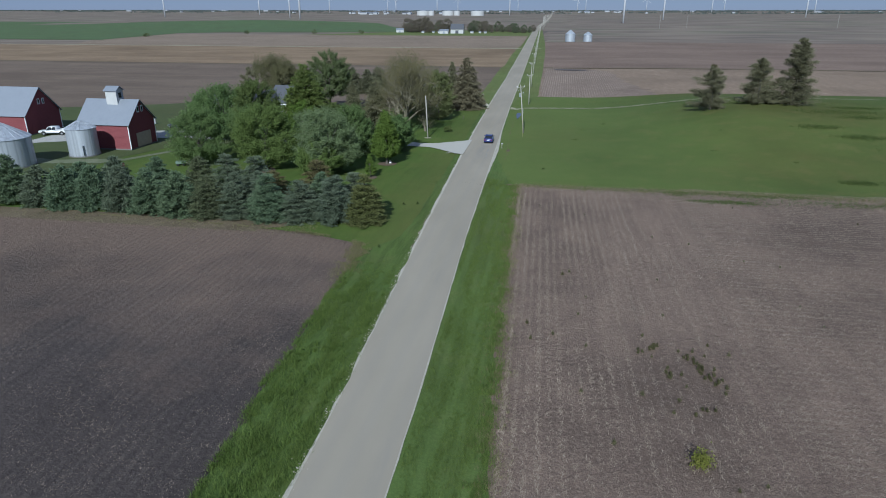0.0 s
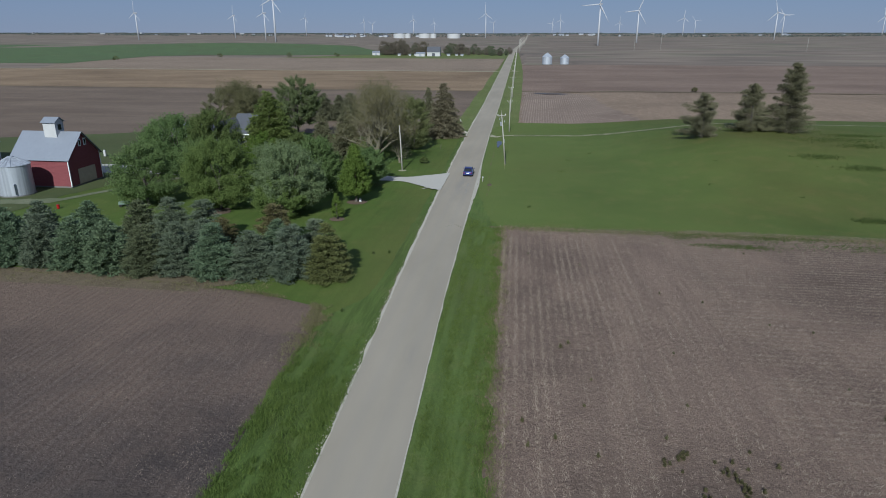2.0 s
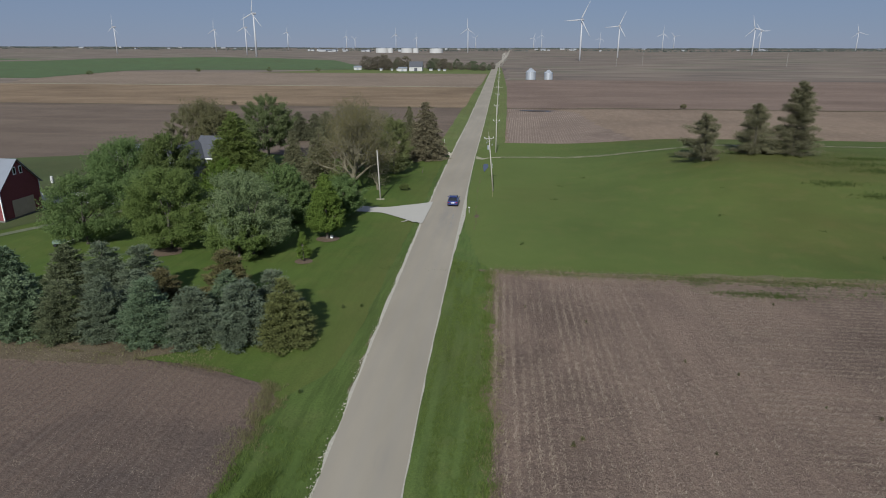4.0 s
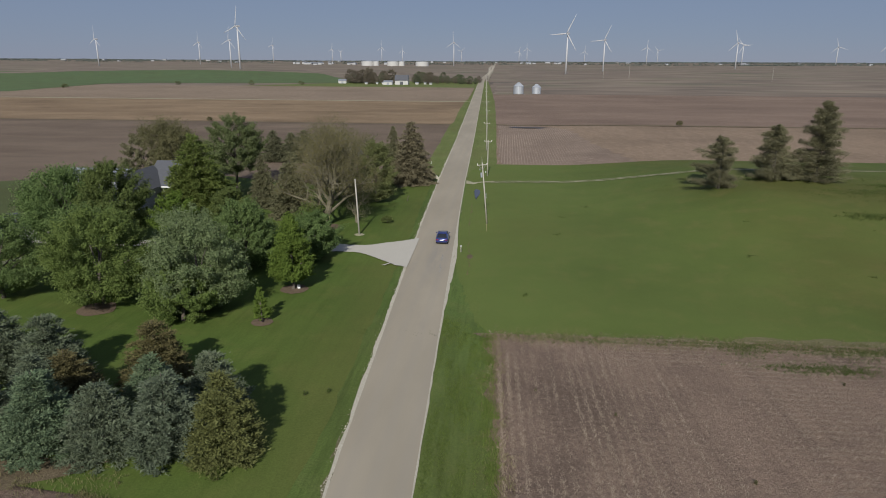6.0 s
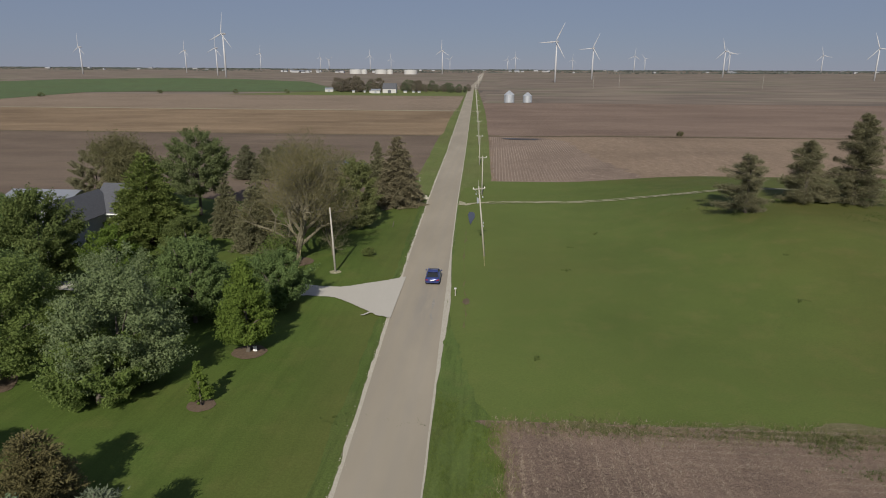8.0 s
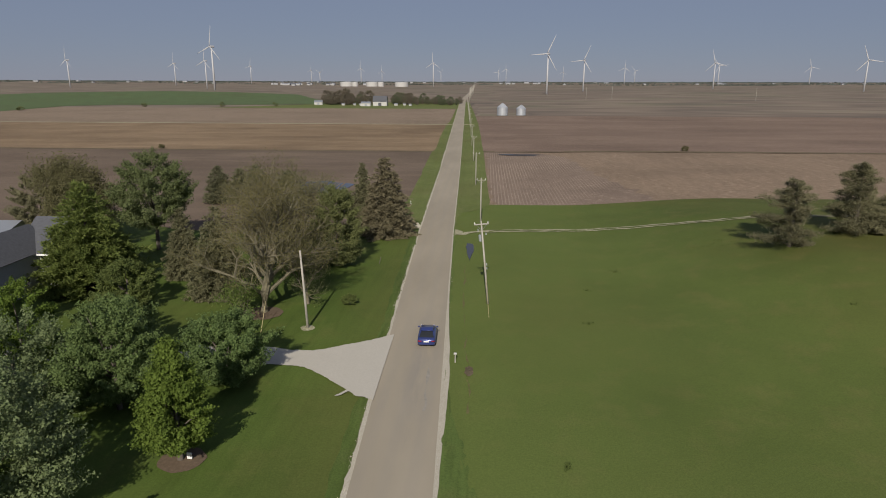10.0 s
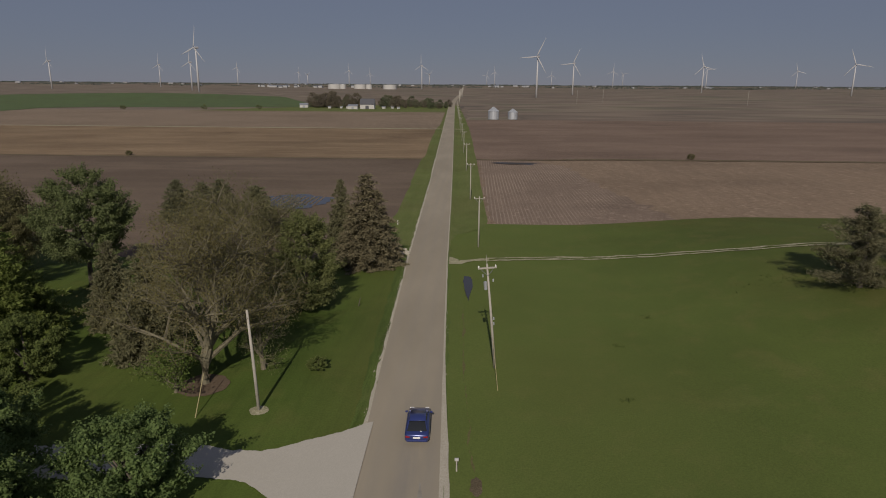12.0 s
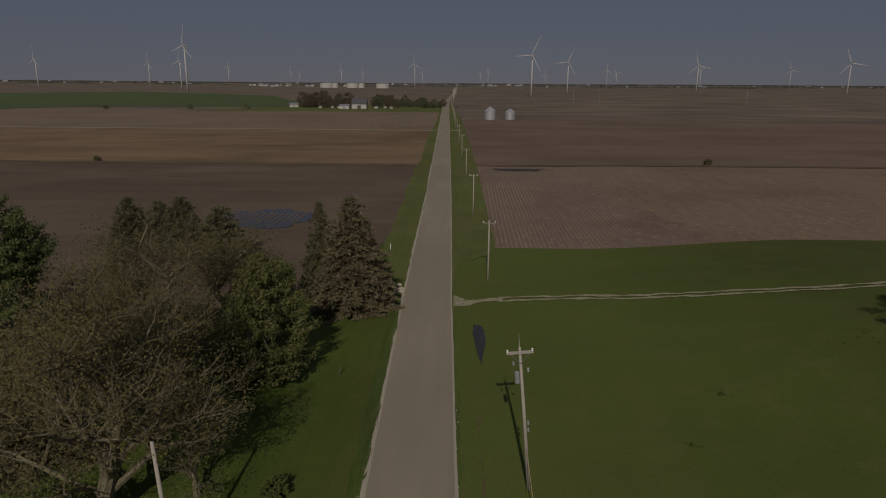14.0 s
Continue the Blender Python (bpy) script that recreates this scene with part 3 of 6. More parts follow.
sheet("field_beyond_east", span(303, 560, 12), lambda y: verge_e(y) - 0.3, lambda y: 700.0, even(12), SOIL_FAR_EAST, -0.02, "wide brown field", 0, land, 12, 0.4)
sheet("grass_strip_east", span(300.5, 305.0, 1.5), verge_e, lambda y: 420.0, even(40), MARGIN, 0.012, "thin dull grass strip between fields", 0, land, 13, 0.3)
sheet("field_far_west", span(150, 302, 5), line((150, -420), (302, -420)), line((150, -118), (161, -92), (171, -77), (190, -56), (197, -49), (198, -8.4), (302, -9.9)), even(20), SOIL_FAR_WEST, -0.05, "bare dark brown field", 0, land, 14, 0.4)
sheet("grove_floor", span(163, 203, 1.0), line((163, -26), (168, -46), (174, -60), (182, -62), (192, -57), (203, -48)), line((163, -22), (171, -13), (186, -10.3), (190, -9.9), (203, -9.0)), even(24), SOIL_FAR_WEST, 0.02, "bare brown soil behind the grove", 0.01, land, 27, 1.2)
sheet("field_tan_west", span(302, 459, 8), lambda y: -520.0, lambda y: verge_w(y) + 0.4, even(10), TAN_FAR_WEST, -0.02, "tan stubble field in long bands", 0, land, 15, 0.6)
sheet("grass_strip_west", span(301, 304.5, 1.75), lambda y: -420.0, lambda y: -9.6, even(40), MARGIN, 0.008, "thin dry grass strip between fields", 0, land, 16, 0.5)
sheet("track_west", span(457, 461.5, 1.5), lambda y: -520.0, lambda y: cx(y) - 2.6, even(40), TRACK, 0.03, "pale dry farm track between fields", 0, land, 17, 0.5)
sheet("track_stub", span(456.5, 461.5, 1.25), lambda y: cx(y) + 2.6, lambda y: cx(y) + 9.5, even(8), TRACK, 0.03, "short gravel field entrance beside the road", 0, land, 34, 0.5)
sheet("field_rows_west", span(461, 690, 10), line((461, -360), (535, -400), (690, -415)), lambda y: verge_w(y) + 0.4, even(8), ROWS_FAR_WEST, -0.02, "brown field with slanting rows", 0, land, 18, 0.6)
sheet("field_green_west", span(535, 1330, 30), lambda y: -1600.0, line((535, -393), (740, -425), (760, -330), (785, -180), (800, -150), (1175, -300), (1330, -950)), even(24), GREEN_FAR, 0.08, "bright green field of young wheat", 0, land, 19, 2)
sheet("farm_grass_west", span(690, 880, 15), line((690, -260), (785, -190), (880, -150)), lambda y: verge_w(y) + 0.4, even(6), VERGE_FAR, -0.01, "green yard of a distant farm", 0, land, 20, 1)


# ---- driveway, farm yard, track, water ----
drive_far = curve((-36, 116.4), (-13.5, 117.4), (-9, 117.1), (-5.6, 118.9), (-3.5, 120.2), (-2.0, 121.0), (-1.0, 121.4))
drive_near = curve((-36, 113.2), (-17, 113.2), (-12.4, 113.6), (-9.1, 113.0), (-7.1, 111.3), (-4.6, 109.0), (-2.1, 107.2), (-1.0, 106.6))


def cross_sheet(name, xs, near, far, cells, material, lift, label, wavy=0.15, seed=1, height=ground_z):
    """As sheet(), but the boundary lines are functions of x."""
    verts, faces = [], []
    for x in xs:
        a = near(x) + wavy * (noise.noise((x * 0.6, seed * 4.7, 1)) + 0.6 * noise.noise((x * 2.3, seed * 4.7, 6)))
        b = far(x) + wavy * (noise.noise((x * 0.6, seed * 9.1, 4)) + 0.6 * noise.noise((x * 2.3, seed * 9.1, 8)))
        for s in cells:
            y = a + (b - a) * s
            verts.append((x, y, height(x, y) + lift))
    n = len(cells)
    for j in range(len(xs) - 1):
        for i in range(n - 1):
            k = j * n + i
            faces.append((k, k + n, k + n + 1, k + 1))
    return tagged(part_mesh(name, from_arrays(name, verts, faces), material, None, "", True), label, "ground", "", "structure")


def drive_height(x, y):
    return land(x, y) + 0.115 * ease((x + 12) / 9) + 0.035


cross_sheet("field_edge_east", span(9.4, 140, 0.3), lambda x: 86.7 - 0.8 * ease((x - 30) / 6) - 0.9 * max(0, noise.noise((x * 0.09, 3.3, 1))) - 0.5 * noise.noise((x * 0.5, 1.3, 2)) - 0.5 * noise.noise((x * 1.9, 4.3, 2)), lambda x: 87.7 + 1.1 * ease((x - 30) / 6) + 0.6 * noise.noise((x * 0.3, 5.0, 2)), even(5), DRY_GRASS, 0.012, "strip of dry grass along the field edge", 0.3, 15, land)
cross_sheet("driveway", span(-52, -1.9, 0.2), drive_near, drive_far, even(8), DRIVE, 0, "white limestone gravel driveway flaring at the road", 0.25, 3, drive_height)
cross_sheet("farm_yard", span(-92, -48, 1.0), line((-92, 103), (-84, 107), (-76, 113), (-60, 113.6), (-48, 113)), line((-92, 112), (-80, 120), (-66, 122), (-48, 117)), even(6), FARM_GRAVEL, 0.02, "grey gravel farm yard", 0.6, 5)
cross_sheet("farm_path", span(-84, -48, 1.0), line((-84, 88.5), (-72, 88.6), (-62, 91.0), (-56, 102.0), (-50, 111), (-48, 112.2)), line((-84, 92.0), (-72, 91.6), (-62, 94.0), (-58.5, 100.5), (-55, 107), (-50, 114), (-48, 114.5)), even(4), WORN, 0.015, "worn pale track through the grass", 0.7, 6)
cross_sheet("farm_apron", span(-94, -80, 1.0), line((-94, 97), (-80, 87)), line((-94, 104), (-80, 92)), even(4), FARM_GRAVEL, 0.018, "grey gravel apron beside the bins", 0.5, 8)


def track_mid(x):
    return float(np.interp(x, (2.5, 12, 20.5, 29.3, 37.2, 48, 60, 120), (168.8, 170.2, 171.2, 171.0, 169.3, 165.6, 164, 165)))


cross_sheet("track_mouth", span(2.9, 9.0, 0.5), lambda x: track_mid(x) - 0.6 - 1.5 * ease((6 - x) / 4), lambda x: track_mid(x) + 0.6 + 2.0 * ease((6 - x) / 4), even(5), TRACK, 0.04, "gravel mouth of a field track", 0.3, 7)
for k, off in enumerate((-0.55, 0.65)):
    cross_sheet("track_rut", span(8.5, 110, 0.7), lambda x: track_mid(x) + off - 0.28 - 0.22 * noise.noise((x * 0.5, k, 3)), lambda x: track_mid(x) + off + 0.28 + 0.26 * noise.noise((x * 0.4, k, 8)), even(2), TRACK, 0.06, "worn pale wheel rut of a field track in grass", 0.35, 11 + k)


def water():
    k = Mat("still field water", 0.08, 0.0, 0.5)
    k.colour((0.035, 0.033, 0.032))
    return k.bump(k.noise(6, 3), 0.05, 0.02).m


WATER = water()


def pool(name, cx0, cy0, rx, ry, z, label, seed, taper=0.0, material=None):
    bm = bmesh.new()
    vs = []
    for i in range(64):
        a = 2 * math.pi * i / 64
        w = 1 + 0.32 * noise.noise((math.cos(a) * 1.7, math.sin(a) * 1.7, seed)) + 0.14 * noise.noise((math.cos(a) * 6, math.sin(a) * 6, seed))
        y = ry * math.sin(a) * w
        vs.append(bm.verts.new((cx0 + rx * math.cos(a) * w * (1 + taper * y / ry), cy0 + y, z)))
    bm.faces.new(vs)
    tagged(part(name, bm, material or WATER), label, "ground" if material else "water", "", "structure")


pool("pond_water", -34.5, 217, 9.5, 8.5, land(-34, 217) + 0.03, "shallow pond standing in a ploughed field", 3.0)
for i in range(13):
    x = -41.5 + i * 1.15
    cross_sheet("pond_ridge", span(x - 0.22, x + 0.22, 0.22), lambda q: 211.0 + i % 3, lambda q: 223.0 - i % 2, even(12), SOIL_FAR_WEST, 0.05, "soil ridge standing out of pond water", 0.5, 30 + i)
cross_sheet("gravel_spill", span(-5.3, -2.6, 0.1), lambda x: 107.55 + 0.9 * math.exp(-((x + 4.2) / 0.5) ** 2), lambda x: 107.55 + 0.9 * math.exp(-((x + 4.2) / 0.5) ** 2) + 0.55 * math.sin(math.pi * (x + 5.3) / 2.7) ** 0.6, even(3), DRIVE, 0.04, "pale limestone gravel spilt from the driveway onto the grass", 0.2, 43, drive_height)
pool("bare_dirt", 6.05, 113.8, 0.42, 1.0, ground_z(6.05, 113.8) + 0.06, "bare brown dirt in the verge beside the mailbox", 12.0, 0.0, MARGIN)
pool("ditch_water", 5.7, 156.2, 0.55, 4.9, ground_z(5.6, 155) + 0.09, "dark puddle in the roadside ditch", 5.0, 0.75)
pool("wet_soil", 22, 292, 8.0, 2.6, land(23, 291) + 0.05, "dark wet soil patch in a stubble field", 8.0, 0.3, WET_SOIL)
pool("rut_water", 18, 293, 2.0, 0.4, land(18, 293) + 0.07, "dark puddle in a wet field corner", 9.0)
pool("rut_water", 27, 289, 1.5, 0.3, land(27, 289) + 0.07, "dark puddle in a wet field corner", 10.0)


# ---- trees ----
def cards(rng, centres, size, aspect=0.5, up=0.0, out=None, size_spread=0.4):
    """Leaf sprays: small tilted leaf tips, scattered at the centres. out: rough outward directions."""
    c = np.asarray(centres)
    n = len(c)
    d = rng.normal(size=(n, 3))
    if out is not None:
        d = d * 0.75 + np.asarray(out)
    d[:, 2] += up
    d /= np.linalg.norm(d, axis=1, keepdims=True) + 1e-9
    r = rng.normal(size=(n, 3))
    u = np.cross(d, r)
    u /= np.linalg.norm(u, axis=1, keepdims=True) + 1e-9
    v = np.cross(d, u)
    s = size * (1 + rng.uniform(-size_spread, size_spread, (n, 1)))
    fold = d * s * 0.15
    k = aspect * 1.3
    verts = np.stack([c + u * s * 0.55 - fold, c - u * s * 0.3 + v * s * k * 0.5 - fold, c - u * s * 0.3 - v * s * k * 0.5 + fold], 1).reshape(-1, 3)
    faces = np.arange(n * 3).reshape(n, 3)
    return verts, faces


def sprays(rng, centres, axes, size, aspect=0.3):
    """Needle sprays: narrow pointed leaves that point along the given axes."""
    c, u = np.asarray(centres), np.asarray(axes) + rng.normal(size=(len(centres), 3)) * 0.38
    u /= np.linalg.norm(u, axis=1, keepdims=True) + 1e-9
    d = rng.normal(size=c.shape) * 0.5 + np.array([0, 0, 0.8])
    v = np.cross(d, u)
    v /= np.linalg.norm(v, axis=1, keepdims=True) + 1e-9
    n = np.cross(u, v)
    s = size * rng.uniform(0.6, 1.35, (len(c), 1))
    verts = np.stack([c - u * s * 0.4 - v * s * aspect * 0.5 - n * s * 0.06, c + u * s * 0.6, c - u * s * 0.4 + v * s * aspect * 0.5 + n * s * 0.06], 1).reshape(-1, 3)
    return verts, np.arange(len(c) * 3).reshape(-1, 3)


def merged(name, pieces):
    verts, faces, k = [], [], 0
    for v, f in pieces:
        verts.append(v), faces.append(np.asarray(f) + k)
        k += len(v)
    return from_arrays(name, np.concatenate(verts), np.concatenate(faces))


def envelope(kind, u):
    """Crown half-width at the height u from 0 (bottom) to 1 (top)."""
    if kind == "round":
        return math.sqrt(max(0.0, 1 - (2 * u - 0.86) ** 2 / 1.32)) if u < 1 else 0.1
    if kind == "oval":
        return max(0.12, math.sin(math.pi * min(1, 0.16 + u * 0.84)) ** 0.65)
    if kind == "egg":
        return max(0.08, (1 - u ** 1.4) ** 0.88 * min(1.0, 0.66 + u * 2.4))
    if kind == "cone":
        return max(0.07, (1 - u) ** 0.82 * min(1.0, 0.7 + u * 2.0))
    if kind == "pyramid":
        return max(0.10, (1 - u) ** 0.75 * min(1.0, 0.55 + u * 3.2))
    return 1.0


def broadleaf_meshes(seed, h, w, kind, leaves, leaf=0.30, low=0.14, lobes=70, limbs=9, trunk_r=0.2):
    leaves, lobes, leaf = int(leaves * 4.0), int(lobes * 1.9), leaf * 0.62
    rng = np.random.default_rng(seed)
    bm = bmesh.new()
    zl = h * low
    top = h * 0.62
    bend = [(0, 0, -0.3), (0.05 * w * rng.normal(), 0.05 * w * rng.normal(), h * 0.3), (0.06 * w * rng.normal(), 0.06 * w * rng.normal(), h * 0.55), (0, 0, top)]
    bend = [tuple(float(q) * (0.25 if i in (1, 2) and k < 2 else 1.0) for k, q in enumerate(p)) for i, p in enumerate(bend)]
    tube(bm, [(0, 0, -0.3), (0, 0, 0.25)] + bend[1:], [trunk_r * 1.5, trunk_r * 1.1, trunk_r * 0.85, trunk_r * 0.55, 0.03], 8)
    centres, radii, axes = [], [], []
    for i in range(lobes):
        u = float(rng.uniform(0.0, 1.0)) ** 0.9
        a = float(rng.uniform(0, 2 * math.pi))
        bulge = noise.noise((math.cos(a) * 1.3 + seed * 3.7, math.sin(a) * 1.3, u * 2.2))
        e = envelope(kind, u) * w / 2 * (1.0 + (0.16 if kind in ("egg", "pyramid") else 0.42) * bulge)
        rad = w * float(rng.uniform(0.045, 0.115)) * (0.75 if kind == "pyramid" else 1.25 if kind == "egg" else 1.0) * (1 - 0.35 * u)
        q = float(rng.uniform(0.45, 1.0)) ** 0.5 * max(0.05, e - rad * 0.55)
        top_here = h * (1.0 + (0.0 if kind == "egg" else 0.08) * bulge)
        centres.append((q * math.cos(a), q * math.sin(a), zl + rad * 0.5 + (top_here - zl - rad * 1.4) * u))
        radii.append(rad)
        lift = float(rng.uniform(0.15, 0.75)) + 0.9 * u
        axes.append(tuple(Vector((math.cos(a + float(rng.normal()) * 0.35), math.sin(a + float(rng.normal()) * 0.35), lift)).normalized()))
    for i in range(limbs):
        c = Vector(centres[int(rng.integers(len(centres)))])
        z0 = zl + (min(c.z, top) - zl) * 0.45
        mid = Vector((c.x * 0.5, c.y * 0.5, z0 + (c.z - z0) * 0.6))
        tube(bm, [(0, 0, z0), mid, c], [trunk_r * 0.42, trunk_r * 0.26, 0.02], 5)
    wood = bpy.data.meshes.new("trunk")
    bm.to_mesh(wood)
    bm.free()
    wood.materials.append(BARK)
    weights = np.array(radii) ** 2
    pick = rng.choice(len(centres), size=leaves, p=weights / weights.sum())
    d = rng.normal(size=(leaves, 3))
    d /= np.linalg.norm(d, axis=1, keepdims=True)
    d[:, 2] = d[:, 2] * 0.9 + 0.1
    rr = np.array(radii)[pick] * rng.uniform(0.35, 1.30, leaves)
    ax = np.array(axes)[pick]
    along = (d * ax).sum(1, keepdims=True)
    pts = np.array(centres)[pick] + (d * 0.74 + ax * along * 1.25) * rr[:, None] * np.array([1.0, 1.0, 0.85])
    pts[:, 2] = np.maximum(pts[:, 2], 0.35)
    v, f = cards(rng, pts, leaf, 0.55, 0.35, d * 0.9)
    return wood, from_arrays("crown", v, f)


def broadleaf(seed, at, h, w, kind, material, leaves, label, name="tree", turn=0, **more):
    wood, crown_mesh = broadleaf_meshes(seed, h, w, kind, leaves, **more)
    t = thing(name, (at[0], at[1], land(*at)), label, "tree", "farmstead trees", turn)
    part_mesh("trunk", wood, BARK, t, "", True)
    part_mesh("crown", crown_mesh, material, t)
    return t


def spruce_meshes(seed, h, w, boughs=1.0, gap=0.0, droop=0.25, spray=0.34, ragged=0.12, full=1.5, rise=0.35, clump=0.52, dense=52, flat=0.62):
    """A conifer: whorls of drooping boughs, each a fan of needle sprays."""
    rng = np.random.default_rng(seed)
    bm = bmesh.new()
    tube(bm, [(0, 0, -0.3), (0, 0, h * 0.5), (0, 0, h * 0.98)], [0.022 * h + 0.05, 0.014 * h, 0.015], 7)
    centres, outs = [], []
    z = 0.25
    while z < h * 0.985:
        u = z / h
        reach = w / 2 * ((1 - u ** full) ** 0.82) * min(1.0, 0.86 + u * 1.2) + 0.10
        n = max(4, round(2 * math.pi * reach / (clump * 1.35) * boughs))
        a0 = rng.uniform(0, 6.28)
        for i in range(n):
            if rng.uniform() < gap:
                continue
            a = a0 + 2 * math.pi * i / n + rng.normal() * 0.10
            length = reach * (1 + rng.normal() * ragged)
            zz = z + rng.normal() * 0.22 * clump
            tips = max(2, int(length / clump))
            for s in np.linspace(0.35 if reach > 0.7 else 0.3, 1.0, tips):
                side = rng.normal() * 0.16 * min(1.0, length)
                r = length * s
                mid = np.array((r * math.cos(a) - side * math.sin(a), r * math.sin(a) + side * math.cos(a), zz - droop * length * s * s + 0.14 * length * s + rng.normal() * 0.06))
                n_tip = int(dense * (0.7 + 0.5 * s))
                off = rng.normal(size=(n_tip, 3)) * np.array([1.0, 1.0, flat]) * clump * 0.34
                centres.append(mid + off)
                outs.append(off / (np.linalg.norm(off, axis=1, keepdims=True) + 0.05) * 0.8 + np.array((math.cos(a) * 0.5, math.sin(a) * 0.5, rise)))
        z += clump * rng.uniform(0.85, 1.15)
    pts = np.concatenate(centres)
    pts[:, 2] = np.maximum(pts[:, 2], 0.12)
    v, f = sprays(rng, pts, np.concatenate(outs), spray, 0.45)
    wood = bpy.data.meshes.new("trunk")
    bm.to_mesh(wood)
    bm.free()
    return wood, from_arrays("crown", v, f)


SPRUCES = [spruce_meshes(100 + i, 6.2, 4.0, 1.2, 0.05, 0.12 + 0.04 * i, 0.185, 0.11 + 0.02 * i, 1.42 + 0.14 * i, clump=0.60, dense=92, flat=0.42) for i in range(4)]
LIGHT_SPRUCES = [spruce_meshes(120 + i, 6.1, 4.0, 1.15, 0.06, 0.10 + 0.04 * i, 0.28, 0.11 + 0.02 * i, 1.75 + 0.2 * i, dense=32) for i in range(4)]
TALL_SPRUCES = [spruce_meshes(140 + i, 13.5, 8.4, 0.80, 0.06, 0.34, 0.36, 0.15, 1.12, -0.05, 0.72, 46) for i in range(2)]


def conifer(meshes, at, scale, wide, material, label, group, turn=0.0, name="spruce_tree"):
    t = thing(name, (at[0], at[1], land(*at)), label, "tree", group, turn)
    wood, crown_mesh = meshes
    key = crown_mesh.name + material.name
    if key not in CROWN_CACHE:
        m = crown_mesh.copy()
        m.materials.append(material)
        CROWN_CACHE[key] = m
    for nm, me, mat in (("trunk", wood, BARK), ("crown", CROWN_CACHE[key], material)):
        ob = part_mesh(nm, me, mat, t)
        ob.scale = (wide, wide, scale)
    return t


CROWN_CACHE = {}
LOOKS = {"b": (BLUE_SPRUCE, "blue-grey spruce with dense boughs down to the ground"), "g": (GREEN_SPRUCE, "green spruce with dense boughs down to the ground"),
         "o": (OLIVE_SPRUCE, "olive yellow-green spruce, dense and full"), "d": (DARK_OLIVE, "dark olive-green spruce of the windbreak"), "n": (OLIVE_BROWN, "brownish thinning spruce of the windbreak")}
rng_trees = random.Random(5)
# front row: x, y, look, height factor
ROW_FRONT = [(-8.6, 65.6, "o", 1.0), (-12.6, 65.7, "b", 1.0), (-17.0, 65.2, "b", 0.95), (-21.2, 65.0, "g", 1.02), (-25.6, 65.2, "b", 0.95), (-29.4, 65.0, "d", 0.95),
             (-33.8, 65.2, "g", 1.0), (-38.2, 65.4, "g", 1.02), (-42.4, 65.6, "b", 1.0), (-46.8, 66.0, "g", 1.0), (-50.8, 65.6, "g", 0.95), (-55.0, 66.0, "b", 0.9), (-60.0, 66.5, "g", 1.15),
             (-65.0, 66.3, "b", 1.0), (-70.0, 66.5, "g", 1.0)]
ROW_BACK = [(-11.4, 70.3, "b", 0.95), (-15.6, 69.4, "g", 0.9), (-18.0, 74.4, "n", 1.02), (-22.4, 69.8, "n", 0.9), (-27.0, 74.0, "b", 1.1), (-24.0, 68.5, "b", 0.85), (-31.5, 74.5, "b", 1.05), (-36.5, 75.5, "d", 0.95),
            (-42.0, 73.5, "g", 0.9), (-48.0, 72.5, "b", 0.9), (-53.0, 72.0, "g", 0.85)]
for i, (x, y, look_key, s) in enumerate(ROW_FRONT + ROW_BACK):
    mat, words = LOOKS[look_key]
    conifer((SPRUCES if x > -32 else LIGHT_SPRUCES)[(i * 7) % 4], (x, y), s * rng_trees.uniform(0.92, 1.0), rng_trees.uniform(1.05, 1.15) * (0.8 + 0.2 * s), mat, words, "spruce windbreak", rng_trees.uniform(0, 360))

# deciduous farmstead trees
broadleaf(1, (-14.1, 98.0), 9.0, 5.3, "egg", MAPLE, 14000, "bright green young maple with a mulch ring", limbs=7, low=0.13, lobes=170)
broadleaf(2, (-14.3, 88.1), 3.9, 1.9, "egg", MAPLE, 2200, "small yellow-green sapling in a mulch ring", leaf=0.2, low=0.10, lobes=40, trunk_r=0.06, limbs=4)
broadleaf(3, (-21.9, 90.5), 10.3, 9.8, "round", SILVER, 16500, "wide silvery grey-green maple", low=0.06, lobes=170)
broadleaf(21, (-22.6, 87.9), 5.8, 7.4, "round", YELLOWGREEN, 6500, "low green tree crowding a silvery maple", low=0.05, lobes=70)
broadleaf(4, (-33.4, 91.4), 10.7, 10.8, "round", YELLOWGREEN, 15000, "wide green tree with a low spreading crown", low=0.08, lobes=110)
broadleaf(5, (-45.8, 92.2), 9.6, 9.6, "round", GREEN, 11000, "green spreading tree beside the lawn", low=0.08, lobes=150)
broadleaf(6, (-15.4, 110.2), 6.4, 7.4, "round", GREEN, 10500, "low green tree shading the driveway", low=0.06, lobes=110)
broadleaf(7, (-22.3, 104.8), 9.0, 8.2, "round", GREEN, 12500, "rounded green tree beside the driveway", low=0.06, lobes=130)
broadleaf(8, (-29.0, 103.0), 8.6, 8.6, "round", SILVER, 5000, "grey-green tree crowded among others", low=0.06, lobes=75)
broadleaf(9, (-34.5, 111.0), 8.8, 6.5, "oval", MAPLE, 6500, "bright green tree near the house", low=0.08, lobes=60)
conifer(spruce_meshes(160, 14.2, 11.4, 0.85, 0.05, 0.16, 0.36, 0.13, 1.15, 0.45, 0.78, 44), (-43.0, 135.6), 0.98, 1.13, RICHGREEN, "tall pyramid-shaped green tree with layered boughs", "farmstead trees", 40, "tree")
broadleaf(11, (-43.6, 154.2), 15.2, 11.4, "round", OLIVE_GREEN, 13000, "tall green tree with bare lower trunk", low=0.26, lobes=90, leaf=0.38, trunk_r=0.3)
broadleaf(12, (-13.3, 146.8), 11.3, 8.0, "round", OLIVE_LEAF, 9500, "olive-green spring tree beside spruces", low=0.04, lobes=120, leaf=0.34)
